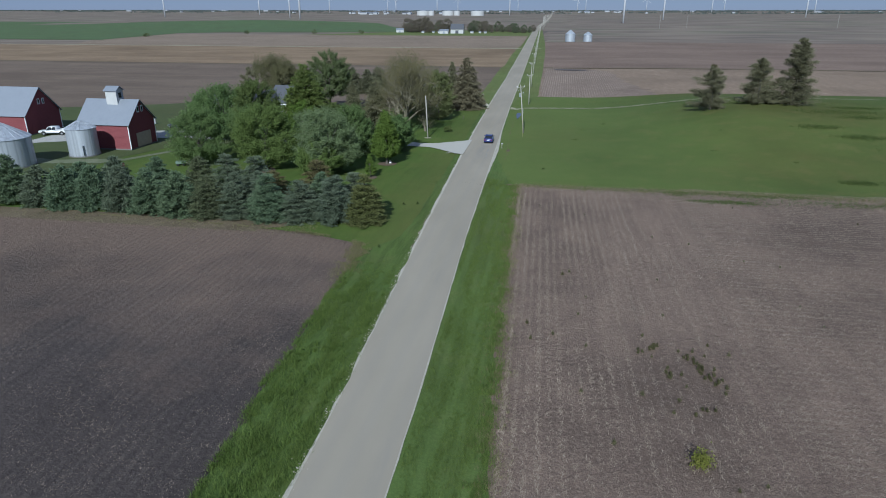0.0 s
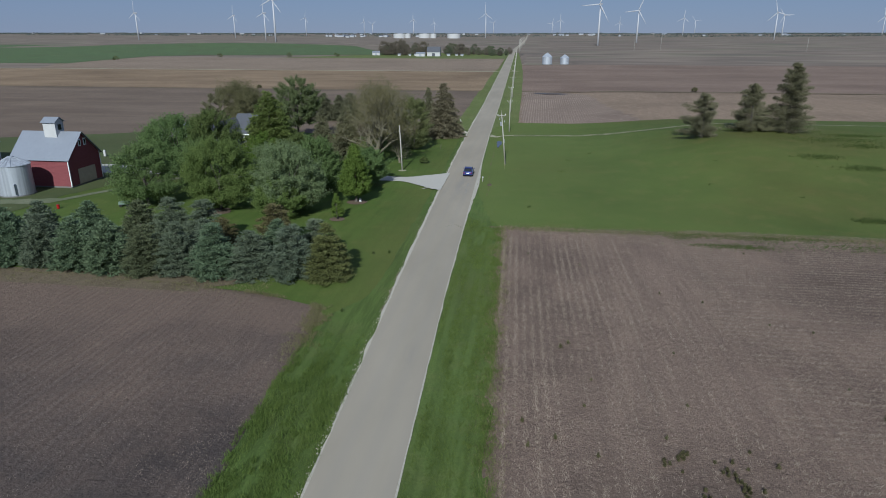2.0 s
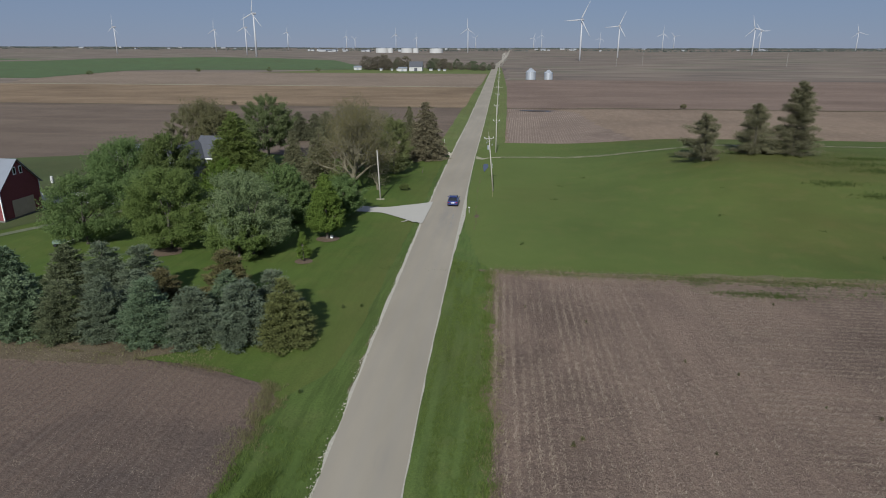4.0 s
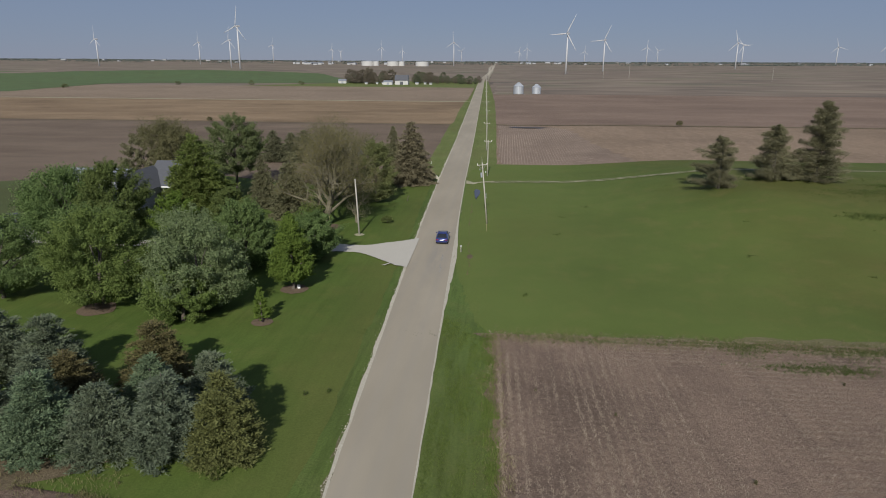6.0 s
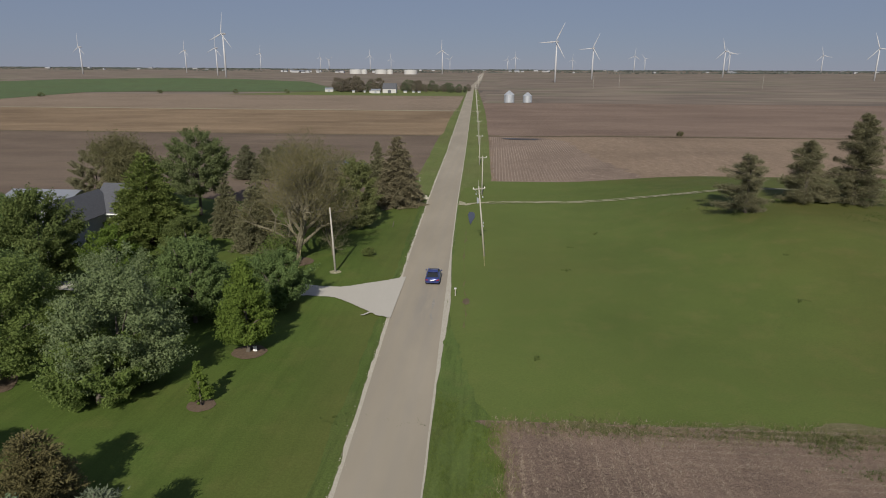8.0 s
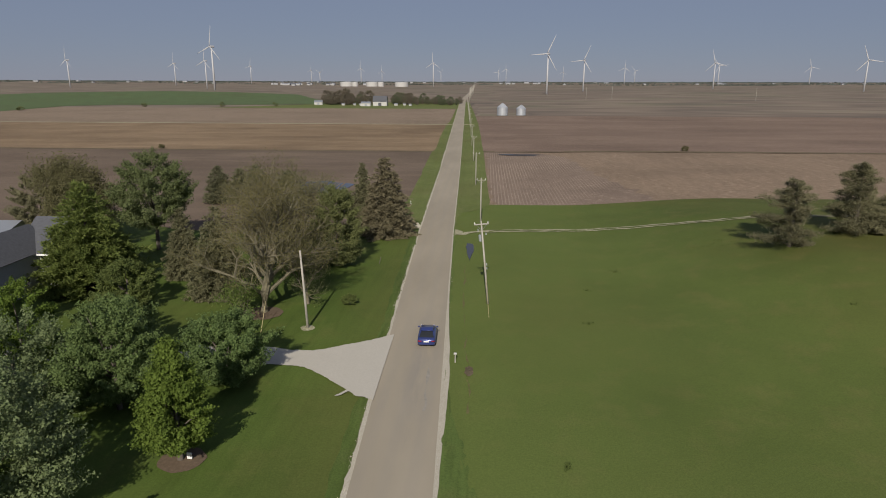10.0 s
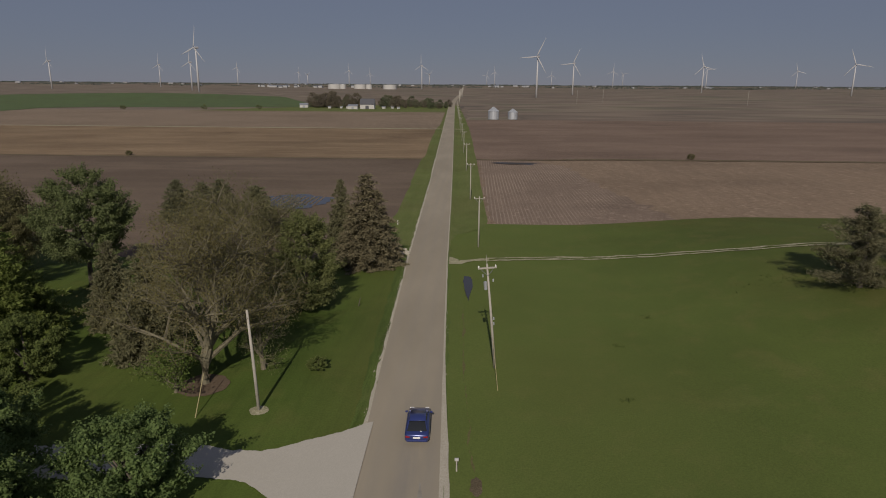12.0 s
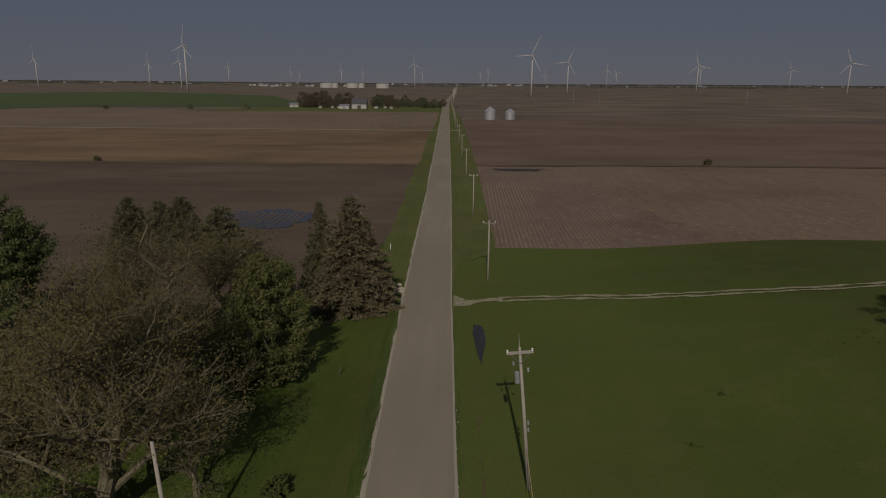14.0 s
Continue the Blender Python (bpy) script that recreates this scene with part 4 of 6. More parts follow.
broadleaf(13, (-53.4, 115.5), 10.9, 13.4, "round", GREEN, 12000, "large round dark green shade tree", low=0.06, lobes=190, leaf=0.4)
broadleaf(14, (-45.6, 114.6), 12.0, 10.2, "round", DARKGREEN, 14000, "round dark green tree near the house", low=0.06, lobes=130, leaf=0.36)
broadleaf(15, (-33.6, 127.3), 6.0, 5.6, "round", DARKGREEN, 6500, "low dark green tree on the lawn", low=0.05, lobes=80)
broadleaf(16, (-40.5, 101.0), 9.0, 9.0, "round", GREEN, 4800, "green tree crowded among others by the lawn", low=0.06, lobes=70)
broadleaf(17, (-31.0, 118.5), 5.0, 6.0, "round", DARKGREEN, 4500, "low dark green bushy tree by the house", low=0.05, lobes=45)
broadleaf(18, (-25.5, 111.5), 7.2, 7.0, "round", GREEN, 7500, "green tree beside the driveway", low=0.06, lobes=90)
broadleaf(19, (-69.0, 137.0), 6.5, 9.0, "round", GREEN, 6000, "green bushy tree behind the barn", low=0.03, lobes=60)
broadleaf(20, (-8.4, 130.6), 1.3, 1.8, "round", DARKGREEN, 1700, "small rounded green shrub on the lawn", "shrub", leaf=0.17, low=0.0, lobes=40, trunk_r=0.04, limbs=3)


def bare_tree(seed, at, h, w, label, leaf_material=None, leaves=0, bark=None, depth=5, first=9, bole=0.50, leaf=0.13, haze=0.40):
    """A tree with visible limbs: a short bole, limbs fanning upwards, fine twigs and thin buds."""
    rng = random.Random(seed)
    bm = bmesh.new()
    tips = []

    def grow(p, d, length, r, level):
        pts, q = [p], p
        for k in range(3):
            d = (d + Vector((rng.gauss(0, 0.17), rng.gauss(0, 0.17), rng.gauss(0.03, 0.10)))).normalized()
            q = q + d * length / 3
            pts.append(q)
        tube(bm, pts, [r, r * 0.85, r * 0.72, r * 0.55], 8 if level == 0 else 6 if level == 1 else 4 if level == 2 else 3, False)
        if level >= 2:
            tips.extend((pts[1], pts[2], pts[3]) if level > 2 else (pts[2], pts[3]))
        if level >= depth:
            return
        turn0 = rng.uniform(0, 6.283)
        count = first if level == 0 else rng.randint(3, 4)
        for k in range(count):
            a = turn0 + (2.4 * k if level == 0 else 6.283 * (k + rng.uniform(-0.3, 0.3)) / count)
            side = Vector((math.cos(a), math.sin(a), 0))
            if level == 0:
                f = (k + rng.random()) / count
                start = pts[0].lerp(pts[3], 0.30 + 0.70 * f)
                lift = radians(27 + 52 * f + rng.gauss(0, 8))
                reach = (0.24 * w * (1 - f) + 0.26 * h * f) * rng.uniform(0.85, 1.15)
                grow(start, side * math.cos(lift) + Vector((0, 0, math.sin(lift))), reach, r * rng.uniform(0.34, 0.5), 1)
            else:
                start = pts[3] if k < 2 else pts[rng.randint(1, 3)]
                nd = (d * 0.85 + side * rng.uniform(0.45, 1.0) + Vector((0, 0, rng.uniform(-0.2, 0.30)))).normalized()
                grow(start, nd, length * rng.uniform(0.60, 0.80), r * rng.uniform(0.48, 0.64) * (0.78 if level > 1 else 1.0), level + 1)

    grow(Vector((0, 0, -0.2)), Vector((0, 0, 1)), h * bole, 0.036 * h, 0)
    t = thing("bare_tree", (at[0], at[1], land(*at)), label, "tree", "farmstead trees")
    part("trunk", bm, bark or PALE_BARK, t)
    if leaves:
        g = np.random.default_rng(seed)
        tp = np.array([tuple(p) for p in tips])
        pick = g.choice(len(tp), size=leaves)
        v, f = cards(g, tp[pick] + g.normal(size=(leaves, 3)) * haze, leaf, 0.5, 0.2)
        v[:, 2] = np.maximum(v[:, 2], 0.05)
        part_mesh("crown", from_arrays("crown", v, f), leaf_material, t)
    return t


bare_tree(31, (-17.8, 127.4), 16.4, 17.5, "large half-bare olive brown tree with twisting limbs", OLIVE_BUDS, 33000, LIMB_BARK, 5, 14, 0.44, 0.14, 0.45)
bare_tree(32, (-23.0, 141.0), 17.0, 12.5, "brownish budding tree with thin twigs", BUDS, 26000, depth=4, leaf=0.16, haze=0.5)
bare_tree(34, (-57.4, 160.0), 14.5, 10.5, "tall budding brown tree behind the house", BUDS, 36000, leaf=0.24, haze=0.7, first=12, depth=4)
bare_tree(35, (-18.5, 156.0), 13.5, 11.0, "thin brown tree at the grove's edge", BUDS, 16000, depth=4, leaf=0.16, haze=0.5)
bare_tree(36, (-13.5, 130.5), 7.0, 8.0, "low tangled brown and green thicket tree", OLIVE, 7000)
bare_tree(41, (-19.6, 125.6), 5.0, 6.5, "yellow-green suckers round the foot of a bare tree", YELLOWGREEN, 3000, LIMB_BARK, 4, 9, 0.4, 0.20, 0.3)
conifer(TALL_SPRUCES[0], (-25.4, 133.6), 0.86, 0.84, GREY_SPRUCE, "olive brown spruce in the grove", "grove spruces", 200)
broadleaf(43, (-21.0, 147.0), 7.0, 8.5, "round", OLIVE, 6000, "olive undergrowth bush in the grove", "bush", low=0.03, lobes=50, leaf=0.26)
broadleaf(44, (-54.0, 150.0), 12.5, 9.5, "oval", BUDS, 8000, "brown-leaved tree behind the house", low=0.16, lobes=60, leaf=0.30)
broadleaf(45, (-67.5, 162.0), 11.5, 8.0, "oval", PINE, 8000, "dark grey-green tree behind the house", low=0.1, lobes=60, leaf=0.34)

# spruces by the road and at the grove's end
conifer(TALL_SPRUCES[0], (-9.0, 166.6), 1.04, 1.12, BROWN_SPRUCE, "tall brown-green spruce beside the road", "grove spruces", 20)
conifer(TALL_SPRUCES[1], (-13.6, 170.6), 0.90, 0.68, GREY_SPRUCE, "slimmer olive-brown spruce beside the road", "grove spruces", 140)
conifer(TALL_SPRUCES[0], (-33.0, 140.5), 0.74, 0.62, GREY_SPRUCE, "brownish spruce in the grove", "grove spruces", 80)
for i, (x, y, s) in enumerate(((-49.3, 193.4, 1.30), (-44.6, 194.0, 1.22), (-41.0, 193.5, 1.36), (-31.2, 184.5, 1.46))):
    conifer(LIGHT_SPRUCES[i % 4], (x, y), s, 1.42, FIELD_SPRUCE, "grey-olive spruce at the field's edge", "spruces at the field edge", 50 * i, "evergreen_tree")


def pine(seed, at, h, w, label, low=0.10, lean=0.0, limbs=34, leaves=30000, taper=0.6, skew=0.0):
    """An open pine: tiers of level limbs of uneven reach, each with flat plumes of needles and gaps between. skew: how much further the limbs reach to one side."""
    rng = np.random.default_rng(seed)
    bm = bmesh.new()
    tube(bm, [(0, 0, -0.4), (lean * 0.2, 0, h * 0.35), (lean * 0.7, 0, h * 0.7), (lean, 0, h * 0.98)], [0.30, 0.24, 0.14, 0.02], 7)
    pts, axes = [], []
    for i in range(limbs):
        u = low + (1 - low) * (i + float(rng.uniform(0, 0.9))) / limbs
        z = h * u
        a = i * 2.4 + float(rng.normal()) * 0.5
        reach = w / 2 * (max(0.16, (1 - u) ** taper)) * float(rng.choice((0.6, 0.8, 0.95, 1.12))) * (1 - skew * math.cos(a))
        tip = Vector((lean * u + reach * math.cos(a), reach * math.sin(a), z + reach * float(rng.uniform(-0.10, 0.16))))
        root = Vector((lean * u, 0, z - 0.10 * reach))
        tube(bm, [root, (root + tip) / 2 + Vector((0, 0, 0.12)), tip], [0.07, 0.045, 0.015], 4)
        for s in np.linspace(0.25, 1.0, 6):
            c = root.lerp(tip, float(s))
            rad = (0.20 + reach * 0.11) * float(rng.uniform(0.6, 1.4)) * (1.25 - 0.5 * s)
            n = int(leaves / (limbs * 6) * rng.uniform(0.5, 1.4) * (0.5 + reach / w * 2))
            q = rng.normal(size=(n, 3)) * np.array([rad * 1.1, rad * 1.1, 0.20 + rad * 0.25]) * 0.7
            pts.append(np.array(tuple(c)) + q + np.array([0, 0, 0.10]))
            axes.append(np.tile((math.cos(a), math.sin(a), 0.35), (n, 1)))
    pts = np.concatenate(pts)
    pts[:, 2] = np.maximum(pts[:, 2], 0.2)
    v, f = sprays(rng, pts, np.concatenate(axes), 0.24, 0.40)
    t = thing("pine_tree", (at[0], at[1], land(*at)), label, "tree", "pines in the pasture")
    part("trunk", bm, BARK, t)
    part_mesh("crown", from_arrays("crown", v, f), PINE, t)


pine(51, (49.6, 146.0), 9.0, 9.6, "low spreading dark pine with a leaning crown", 0.05, 0.0, 44, 30000, 0.42, 0.30)
pine(52, (60.8, 150.8), 9.8, 9.4, "dark grey-green pine in the pasture", 0.04, -0.2, 60, 38000, 0.50, 0.12)
pine(53, (67.8, 149.5), 14.2, 9.0, "tall dark grey-green pine in the pasture", 0.03, 0.2, 96, 62000, 0.44)
broadleaf(54, (63.8, 151.0), 3.0, 5.2, "round", PINE, 3500, "dark brush between the pines", "bush", low=0.0, lobes=70, leaf=0.26)
for k, (x, y, r, hh) in enumerate(((-117.4, 305.0, 3.6, 2.8), (86.0, 306.0, 4.0, 3.2), (-330, 700, 9.0, 7.0), (-255, 715, 9.0, 8.0), (-205, 730, 9.0, 7.0), (-395, 610, 9, 6))):
    broadleaf(70 + k, (x, y), hh * 0.62, r * 0.66, "round", BUDS if k < 2 else OLIVE, 600, "lone small tree between fields", leaf=0.45, low=0.02, lobes=20, trunk_r=0.1, limbs=5)


# ---- buildings ----
def boards_red():
    k = Mat("red barn boards", 0.8, 0.0, 0.2)
    c = k.mix(k.noise(0.8, 6, 0.65, k.stretch(1, 1, 6)), (0.150, 0.044, 0.050), (0.228, 0.074, 0.078))
    c = k.mix(k.math('MULTIPLY', k.ramp(k.noise(2.5, 6, 0.7), (0.55, 0.0), (0.8, 1.0)), 0.35), c, (0.07, 0.02, 0.022))
    k.colour(c)
    return k.m


def tin(name, c, streaks=False, metal=0.35, rough=0.45):
    k = Mat(name, rough, metal, 0.4)
    d = k.mix(k.noise(0.5, 6, 0.7), tuple(v * 0.82 for v in c), c)
    d = k.mix(k.math('MULTIPLY', k.ramp(k.noise(1.8, 6, 0.7, k.stretch(1, 1, 0.25)), (0.55, 0.0), (0.75, 1.0)), 0.3), d, tuple(v * 0.6 for v in c))
    if streaks:
        d = k.mix(k.math('MULTIPLY', k.ramp(k.noise(1.0, 4, 0.6, k.stretch(2.2, 2.2, 0.06)), (0.46, 0.0), (0.58, 1.0)), 0.65), d, tuple(v * 0.58 for v in c))
    k.colour(d)
    return k.m


RED = boards_red()
TIN = tin("pale metal roofing", (0.295, 0.315, 0.355))
GALV = tin("galvanised corrugated steel", (0.47, 0.495, 0.54), True, 0.40, 0.5)
WHITE = plain("white paint", (0.76, 0.76, 0.75), 0.6, 0, 0.08, 1.0)
PLYWOOD = plain("bare plywood", (0.42, 0.34, 0.26), 0.9, 0, 0.15, 1.2)
CONCRETE = plain("grey concrete", (0.15, 0.145, 0.135), 0.95, 0, 0.2, 1.5)
SHINGLE = plain("dark grey shingles", (0.082, 0.085, 0.098), 0.9, 0, 0.3, 3.0)
SIDING = plain("grey siding", (0.33, 0.335, 0.35), 0.7, 0, 0.08, 1.0)
DARK_GLASS = plain("dark window glass", (0.02, 0.022, 0.025), 0.08, 0, 0.1, 1.0, 0.6)
BLACK = plain("black rubber", (0.02, 0.02, 0.02), 0.85, 0, 0.1)
STEEL = plain("grey steel", (0.35, 0.35, 0.36), 0.45, 0.8, 0.1)
# White paint greyed down: distance haze put into the base colour.
TURBINE_HAZED = plain("haze-greyed white turbine paint", (0.43, 0.43, 0.45), 0.5, 0, 0.03, 0.1)
CREAM = plain("weathered white boards", (0.42, 0.415, 0.41), 0.8, 0, 0.15, 1.0)
PINK_BOARD = plain("faded pinkish boards", (0.42, 0.34, 0.30), 0.85, 0, 0.12, 1.0)
GREEN_PAINT = plain("faded green paint", (0.15, 0.20, 0.16), 0.6)
YELLOW = plain("faded yellow plastic", (0.36, 0.31, 0.17), 0.6)


def prism(bm, x0, x1, y0, y1, z0, z1, zp):
    """A gabled block with its ridge along x."""
    ym = (y0 + y1) / 2
    a = [bm.verts.new((x0, y, z)) for y, z in ((y0, z0), (y1, z0), (y1, z1), (ym, zp), (y0, z1))]
    b = [bm.verts.new((x1, y, z)) for y, z in ((y0, z0), (y1, z0), (y1, z1), (ym, zp), (y0, z1))]
    bm.faces.new(a[::-1])
    bm.faces.new(b)
    for i in range(5):
        j = (i + 1) % 5
        bm.faces.new((a[i], a[j], b[j], b[i]))


def slope(bm, x0, x1, ya, za, yb, zb, thick=0.08):
    """One roof slope from the eave (ya, za) to the ridge (yb, zb), with standing ribs."""
    n = Vector((0, -(zb - za), yb - ya)).normalized()
    if n.z < 0:
        n = -n
    lo = [Vector((x0, ya, za)), Vector((x1, ya, za)), Vector((x1, yb, zb)), Vector((x0, yb, zb))]
    bot = [bm.verts.new(p) for p in lo]
    top = [bm.verts.new(p + n * thick) for p in lo]
    flip = (yb - ya) * 1 < 0
    for f in [(top[0], top[1], top[2], top[3]), (bot[3], bot[2], bot[1], bot[0])] + [(bot[i], bot[(i + 1) % 4], top[(i + 1) % 4], top[i]) for i in range(4)]:
        bm.faces.new(f if not flip else f[::-1])


def ribbed(roof, x0, x1, ya, za, yb, zb, count, thick=0.08):
    """Standing seams on a roof slope, alike and sharing one mesh."""
    bm = bmesh.new()
    tube(bm, [(0, ya, za + thick), (0, yb, zb + thick)], [0.022, 0.022], 4)
    me = bpy.data.meshes.new("seam")
    bm.to_mesh(me)
    bm.free()
    for i in range(count):
        part_mesh("seam", me, TIN, roof).location.x = x0 + (x1 - x0) * (i + 0.5) / count


def barn(name, at, length, width, eave, peak, label, cupola=True):
    """A red gabled barn; at is the foot of its near corner, the gable faces +x."""
    b = thing(name, (at[0], at[1], 0), label, "barn", "red barns")
    L, W = length, width
    bm = bmesh.new()
    prism(bm, -L, 0, 0, W, 0.25, eave, peak)
    walls = part("wall", bm, RED, b)
    bm = bmesh.new()
    box(bm, -L - 0.03, -0.03, -0.2, 0.03, W + 0.03, 0.24)
    part("foundation", bm, CONCRETE, b)
    m, o, rake = W / 2, 0.35, (peak - eave) / (W / 2)
    for y0, s in ((-o, 1), (W + o, -1)):
        bm = bmesh.new()
        slope(bm, -L - 0.35, 0.45, y0, eave - rake * o + 0.02, m, peak + 0.02, 0.08)
        ribbed(part("roof", bm, TIN, b), -L - 0.35, 0.45, y0, eave - rake * o + 0.02, m, peak + 0.02, round(L / 0.6))
    bm = bmesh.new()
    # clapboard courses on the two seen walls
    z = 0.45
    while z < eave - 0.1:
        box(bm, -L, -0.035, z, 0, 0.0, z + 0.17)
        z += 0.22
    part("siding", bm, RED, walls)
    bm = bmesh.new()
    z = 0.45
    while z < peak - 0.4:
        cut = 0 if z < eave else (z - eave) / rake
        box(bm, 0.0, cut + 0.1, z, 0.03, W - cut - 0.1, z + 0.17)
        z += 0.22
    part("siding", bm, RED, walls)
    for y0 in (-0.06, W - 0.1):
        bm = bmesh.new()
        box(bm, -0.08, y0, 0.2, 0.07, y0 + 0.16, eave, 0.01)
        part("corner_board", bm, WHITE, b)
    for dy in (-0.85, 0.45):
        bm = bmesh.new()
        box(bm, 0.03, m + dy, eave + 1.7, 0.09, m + dy + 0.65, eave + 2.9)
        fr = part("window", bm, WHITE, b)
        bm = bmesh.new()
        box(bm, 0.09, m + dy + 0.12, eave + 1.85, 0.10, m + dy + 0.53, eave + 2.75)
        part("pane", bm, DARK_GLASS, fr)
    if cupola:
        bm = bmesh.new()
        box(bm, 0.03, 2.1, 0.3, 0.11, 6.6, 2.9)
        part("door", bm, PLYWOOD, b, "large bare plywood barn door")
        bm = bmesh.new()
        box(bm, 0.03, 0.55, 0.3, 0.08, 1.7, 2.75)
        part("door", bm, RED, b)
        x0, x1 = -L * 0.56, -L * 0.56 + 2.3
        bm = bmesh.new()
        prism(bm, x0, x1, m - 1.05, m + 1.05, peak - 1.3, peak + 1.75, peak + 2.45)
        cu = part("cupola", bm, CREAM, b, "weathered white cupola")
        for y0 in (m - 1.3, m + 1.3):
            bm = bmesh.new()
            slope(bm, x0 - 0.25, x1 + 0.25, y0, peak + 1.62, m, peak + 2.5, 0.06)
            part("roof", bm, TIN, cu)
        bm = bmesh.new()
        box(bm, x1, m - 0.4, peak + 0.35, x1 + 0.05, m + 0.4, peak + 1.3)
        part("louvre", bm, DARK_GLASS, cu)
    else:
        for y0 in (1.5, 4.0, 6.6):
            bm = bmesh.new()
            box(bm, 0.03, y0, 0.3, 0.09, y0 + 1.3, 2.3)
            part("door", bm, RED, b)


barn("barn", (-65.2, 100.9), 10.5, 8.4, 5.0, 9.0, "red wooden barn with pale metal roof and white cupola")
barn("barn", (-96.0, 110.6), 20.0, 10.2, 4.4, 9.6, "large red barn with pale blue-grey metal roof", False)


def grain_bin(at, r, eave, apex, label, rings=10, z=0.0, group="grain bins"):
    """A round corrugated steel bin with a ribbed cone roof."""
    b = thing("grain_bin", (at[0], at[1], z), label, "grain bin", group)
    bm = bmesh.new()
    prof = []
    n = rings * 4
    for i in range(n + 1):
        prof.append((r + 0.03 * math.cos(i * math.pi), 0.15 + (eave - 0.15) * i / n))
    lathe(bm, prof, 40)
    part("wall", bm, GALV, b, "", True)
    bm = bmesh.new()
    lathe(bm, [(r + 0.12, eave - 0.04), (r + 0.12, eave + 0.02), (0.5, apex - 0.18), (0.5, apex - 0.05), (0.1, apex)], 40)
    roof = part("roof", bm, GALV, b)
    bm = bmesh.new()
    tube(bm, [(r + 0.1, 0, eave + 0.05), (0.55, 0, apex - 0.14)], [0.05, 0.04], 4)
    me = bpy.data.meshes.new("rib")
    bm.to_mesh(me)
    bm.free()
    for k in range(20):
        part_mesh("rib", me, GALV, roof).rotation_euler.z = 2 * math.pi * k / 20
    bm = bmesh.new()
    lathe(bm, [(r + 0.15, -0.2), (r + 0.15, 0.16)], 32)
    part("base", bm, CONCRETE, b)
    bm = bmesh.new()
    a = -0.9
    box(bm, r * math.cos(a) - 0.05, r * math.sin(a) - 0.45, 0.4, r * math.cos(a) + 0.12, r * math.sin(a) + 0.45, 2.2, 0.03)
    part("hatch", bm, GALV, b)


grain_bin((-71.3, 95.9), 2.56, 5.0, 6.35, "round galvanised steel grain bin beside the red barn")
grain_bin((-78.4, 85.8), 4.25, 4.9, 7.4, "large galvanised steel grain bin with ribbed cone roof")
grain_bin((27.2, 571.0), 4.2, 6.2, 9.6, "distant pale steel grain bin in a field", 6, 0, "distant grain bins")
grain_bin((42.0, 573.0), 3.7, 5.4, 8.2, "distant pale steel grain bin in a field", 6, 0, "distant grain bins")


def house():
    h = thing("house", (-46.8, 134.0, 0), "grey farmhouse with dark shingle roofs among trees", "house")
    bm = bmesh.new()
    prism(bm, -4.6, 0, 0, 10, 0, 5.0, 8.3)
    part("wall", bm, SIDING, h)
    for y0 in (-0.4, 10.4):
        bm = bmesh.new()
        slope(bm, -4.9, 0.4, y0, 4.74, 5, 8.35, 0.12)
        part("roof", bm, SHINGLE, h)
    bm = bmesh.new()
    box(bm, -2.2, -0.5, 4.56, 0.42, -0.38, 4.76)
    part("fascia", bm, WHITE, h)
    # south wing, its ridge at right angles
    turned = Matrix.Rotation(radians(90), 4, 'Z')
    bm = bmesh.new()
    prism(bm, -9.5, 2.6, 2.2, 7.2, 0, 5.1, 7.7)
    bmesh.ops.transform(bm, matrix=turned, verts=bm.verts)
    part("wing", bm, SIDING, h)
    for y0 in (1.85, 7.55):
        bm = bmesh.new()
        slope(bm, -9.9, 3.0, y0, 4.75, 4.7, 7.75, 0.12)
        bmesh.ops.transform(bm, matrix=turned, verts=bm.verts)
        part("wing_roof", bm, SHINGLE, h)
    for x, y, z, dx, dy in ((-2.2, -8.3, 1.0, 0.06, 1.0), (-2.2, -5.7, 1.0, 0.06, 1.0), (-2.2, -2.6, 1.0, 0.06, 0.9), (0.0, 3.0, 3.2, 0.06, 1.0), (0.0, 6.2, 3.2, 0.06, 1.0), (0.0, 3.0, 1.0, 0.06, 1.0),
                            (-4.2, -9.56, 1.0, 1.2, 0.06), (-6.5, -9.56, 1.0, 1.2, 0.06), (-1.6, -0.06, 3.3, 1.0, 0.06)):
        bm = bmesh.new()
        box(bm, x, y, z, x + dx, y + dy, z + 1.35, 0.01)
        w = part("window", bm, WHITE, h)
        bm = bmesh.new()
        e = 0.12
        if dx < 0.1:
            box(bm, x + dx, y + e, z + e, x + dx + 0.01, y + dy - e, z + 1.35 - e)
        else:
            box(bm, x + e, y - 0.01, z + e, x + dx - e, y, z + 1.35 - e)
        part("pane", bm, DARK_GLASS, w)


house()


def shed(at, L, W, eave, peak, wall, roof, label, name="shed", turn=0.0, group="", z=None, door=True):
    s = thing(name, (at[0], at[1], land(*at) if z is None else z), label, "building", group, turn)
    bm = bmesh.new()
    prism(bm, -L / 2, L / 2, -W / 2, W / 2, -0.3, eave, peak)
    part("wall", bm, wall, s)
    for y0 in (-W / 2 - 0.3, W / 2 + 0.3):
        bm = bmesh.new()
        slope(bm, -L / 2 - 0.3, L / 2 + 0.3, y0, eave - 0.1, 0, peak + 0.03, 0.1)
        part("roof", bm, roof, s)
    if door:
        bm = bmesh.new()
        box(bm, -L * 0.12, -W / 2 - 0.06, 0, L * 0.12, -W / 2, eave * 0.75)
        part("door", bm, roof, s)
    return s


shed((-75.0, 158.0), 13.0, 8.0, 2.2, 3.4, SIDING, TIN, "low outbuilding with a pale metal roof")

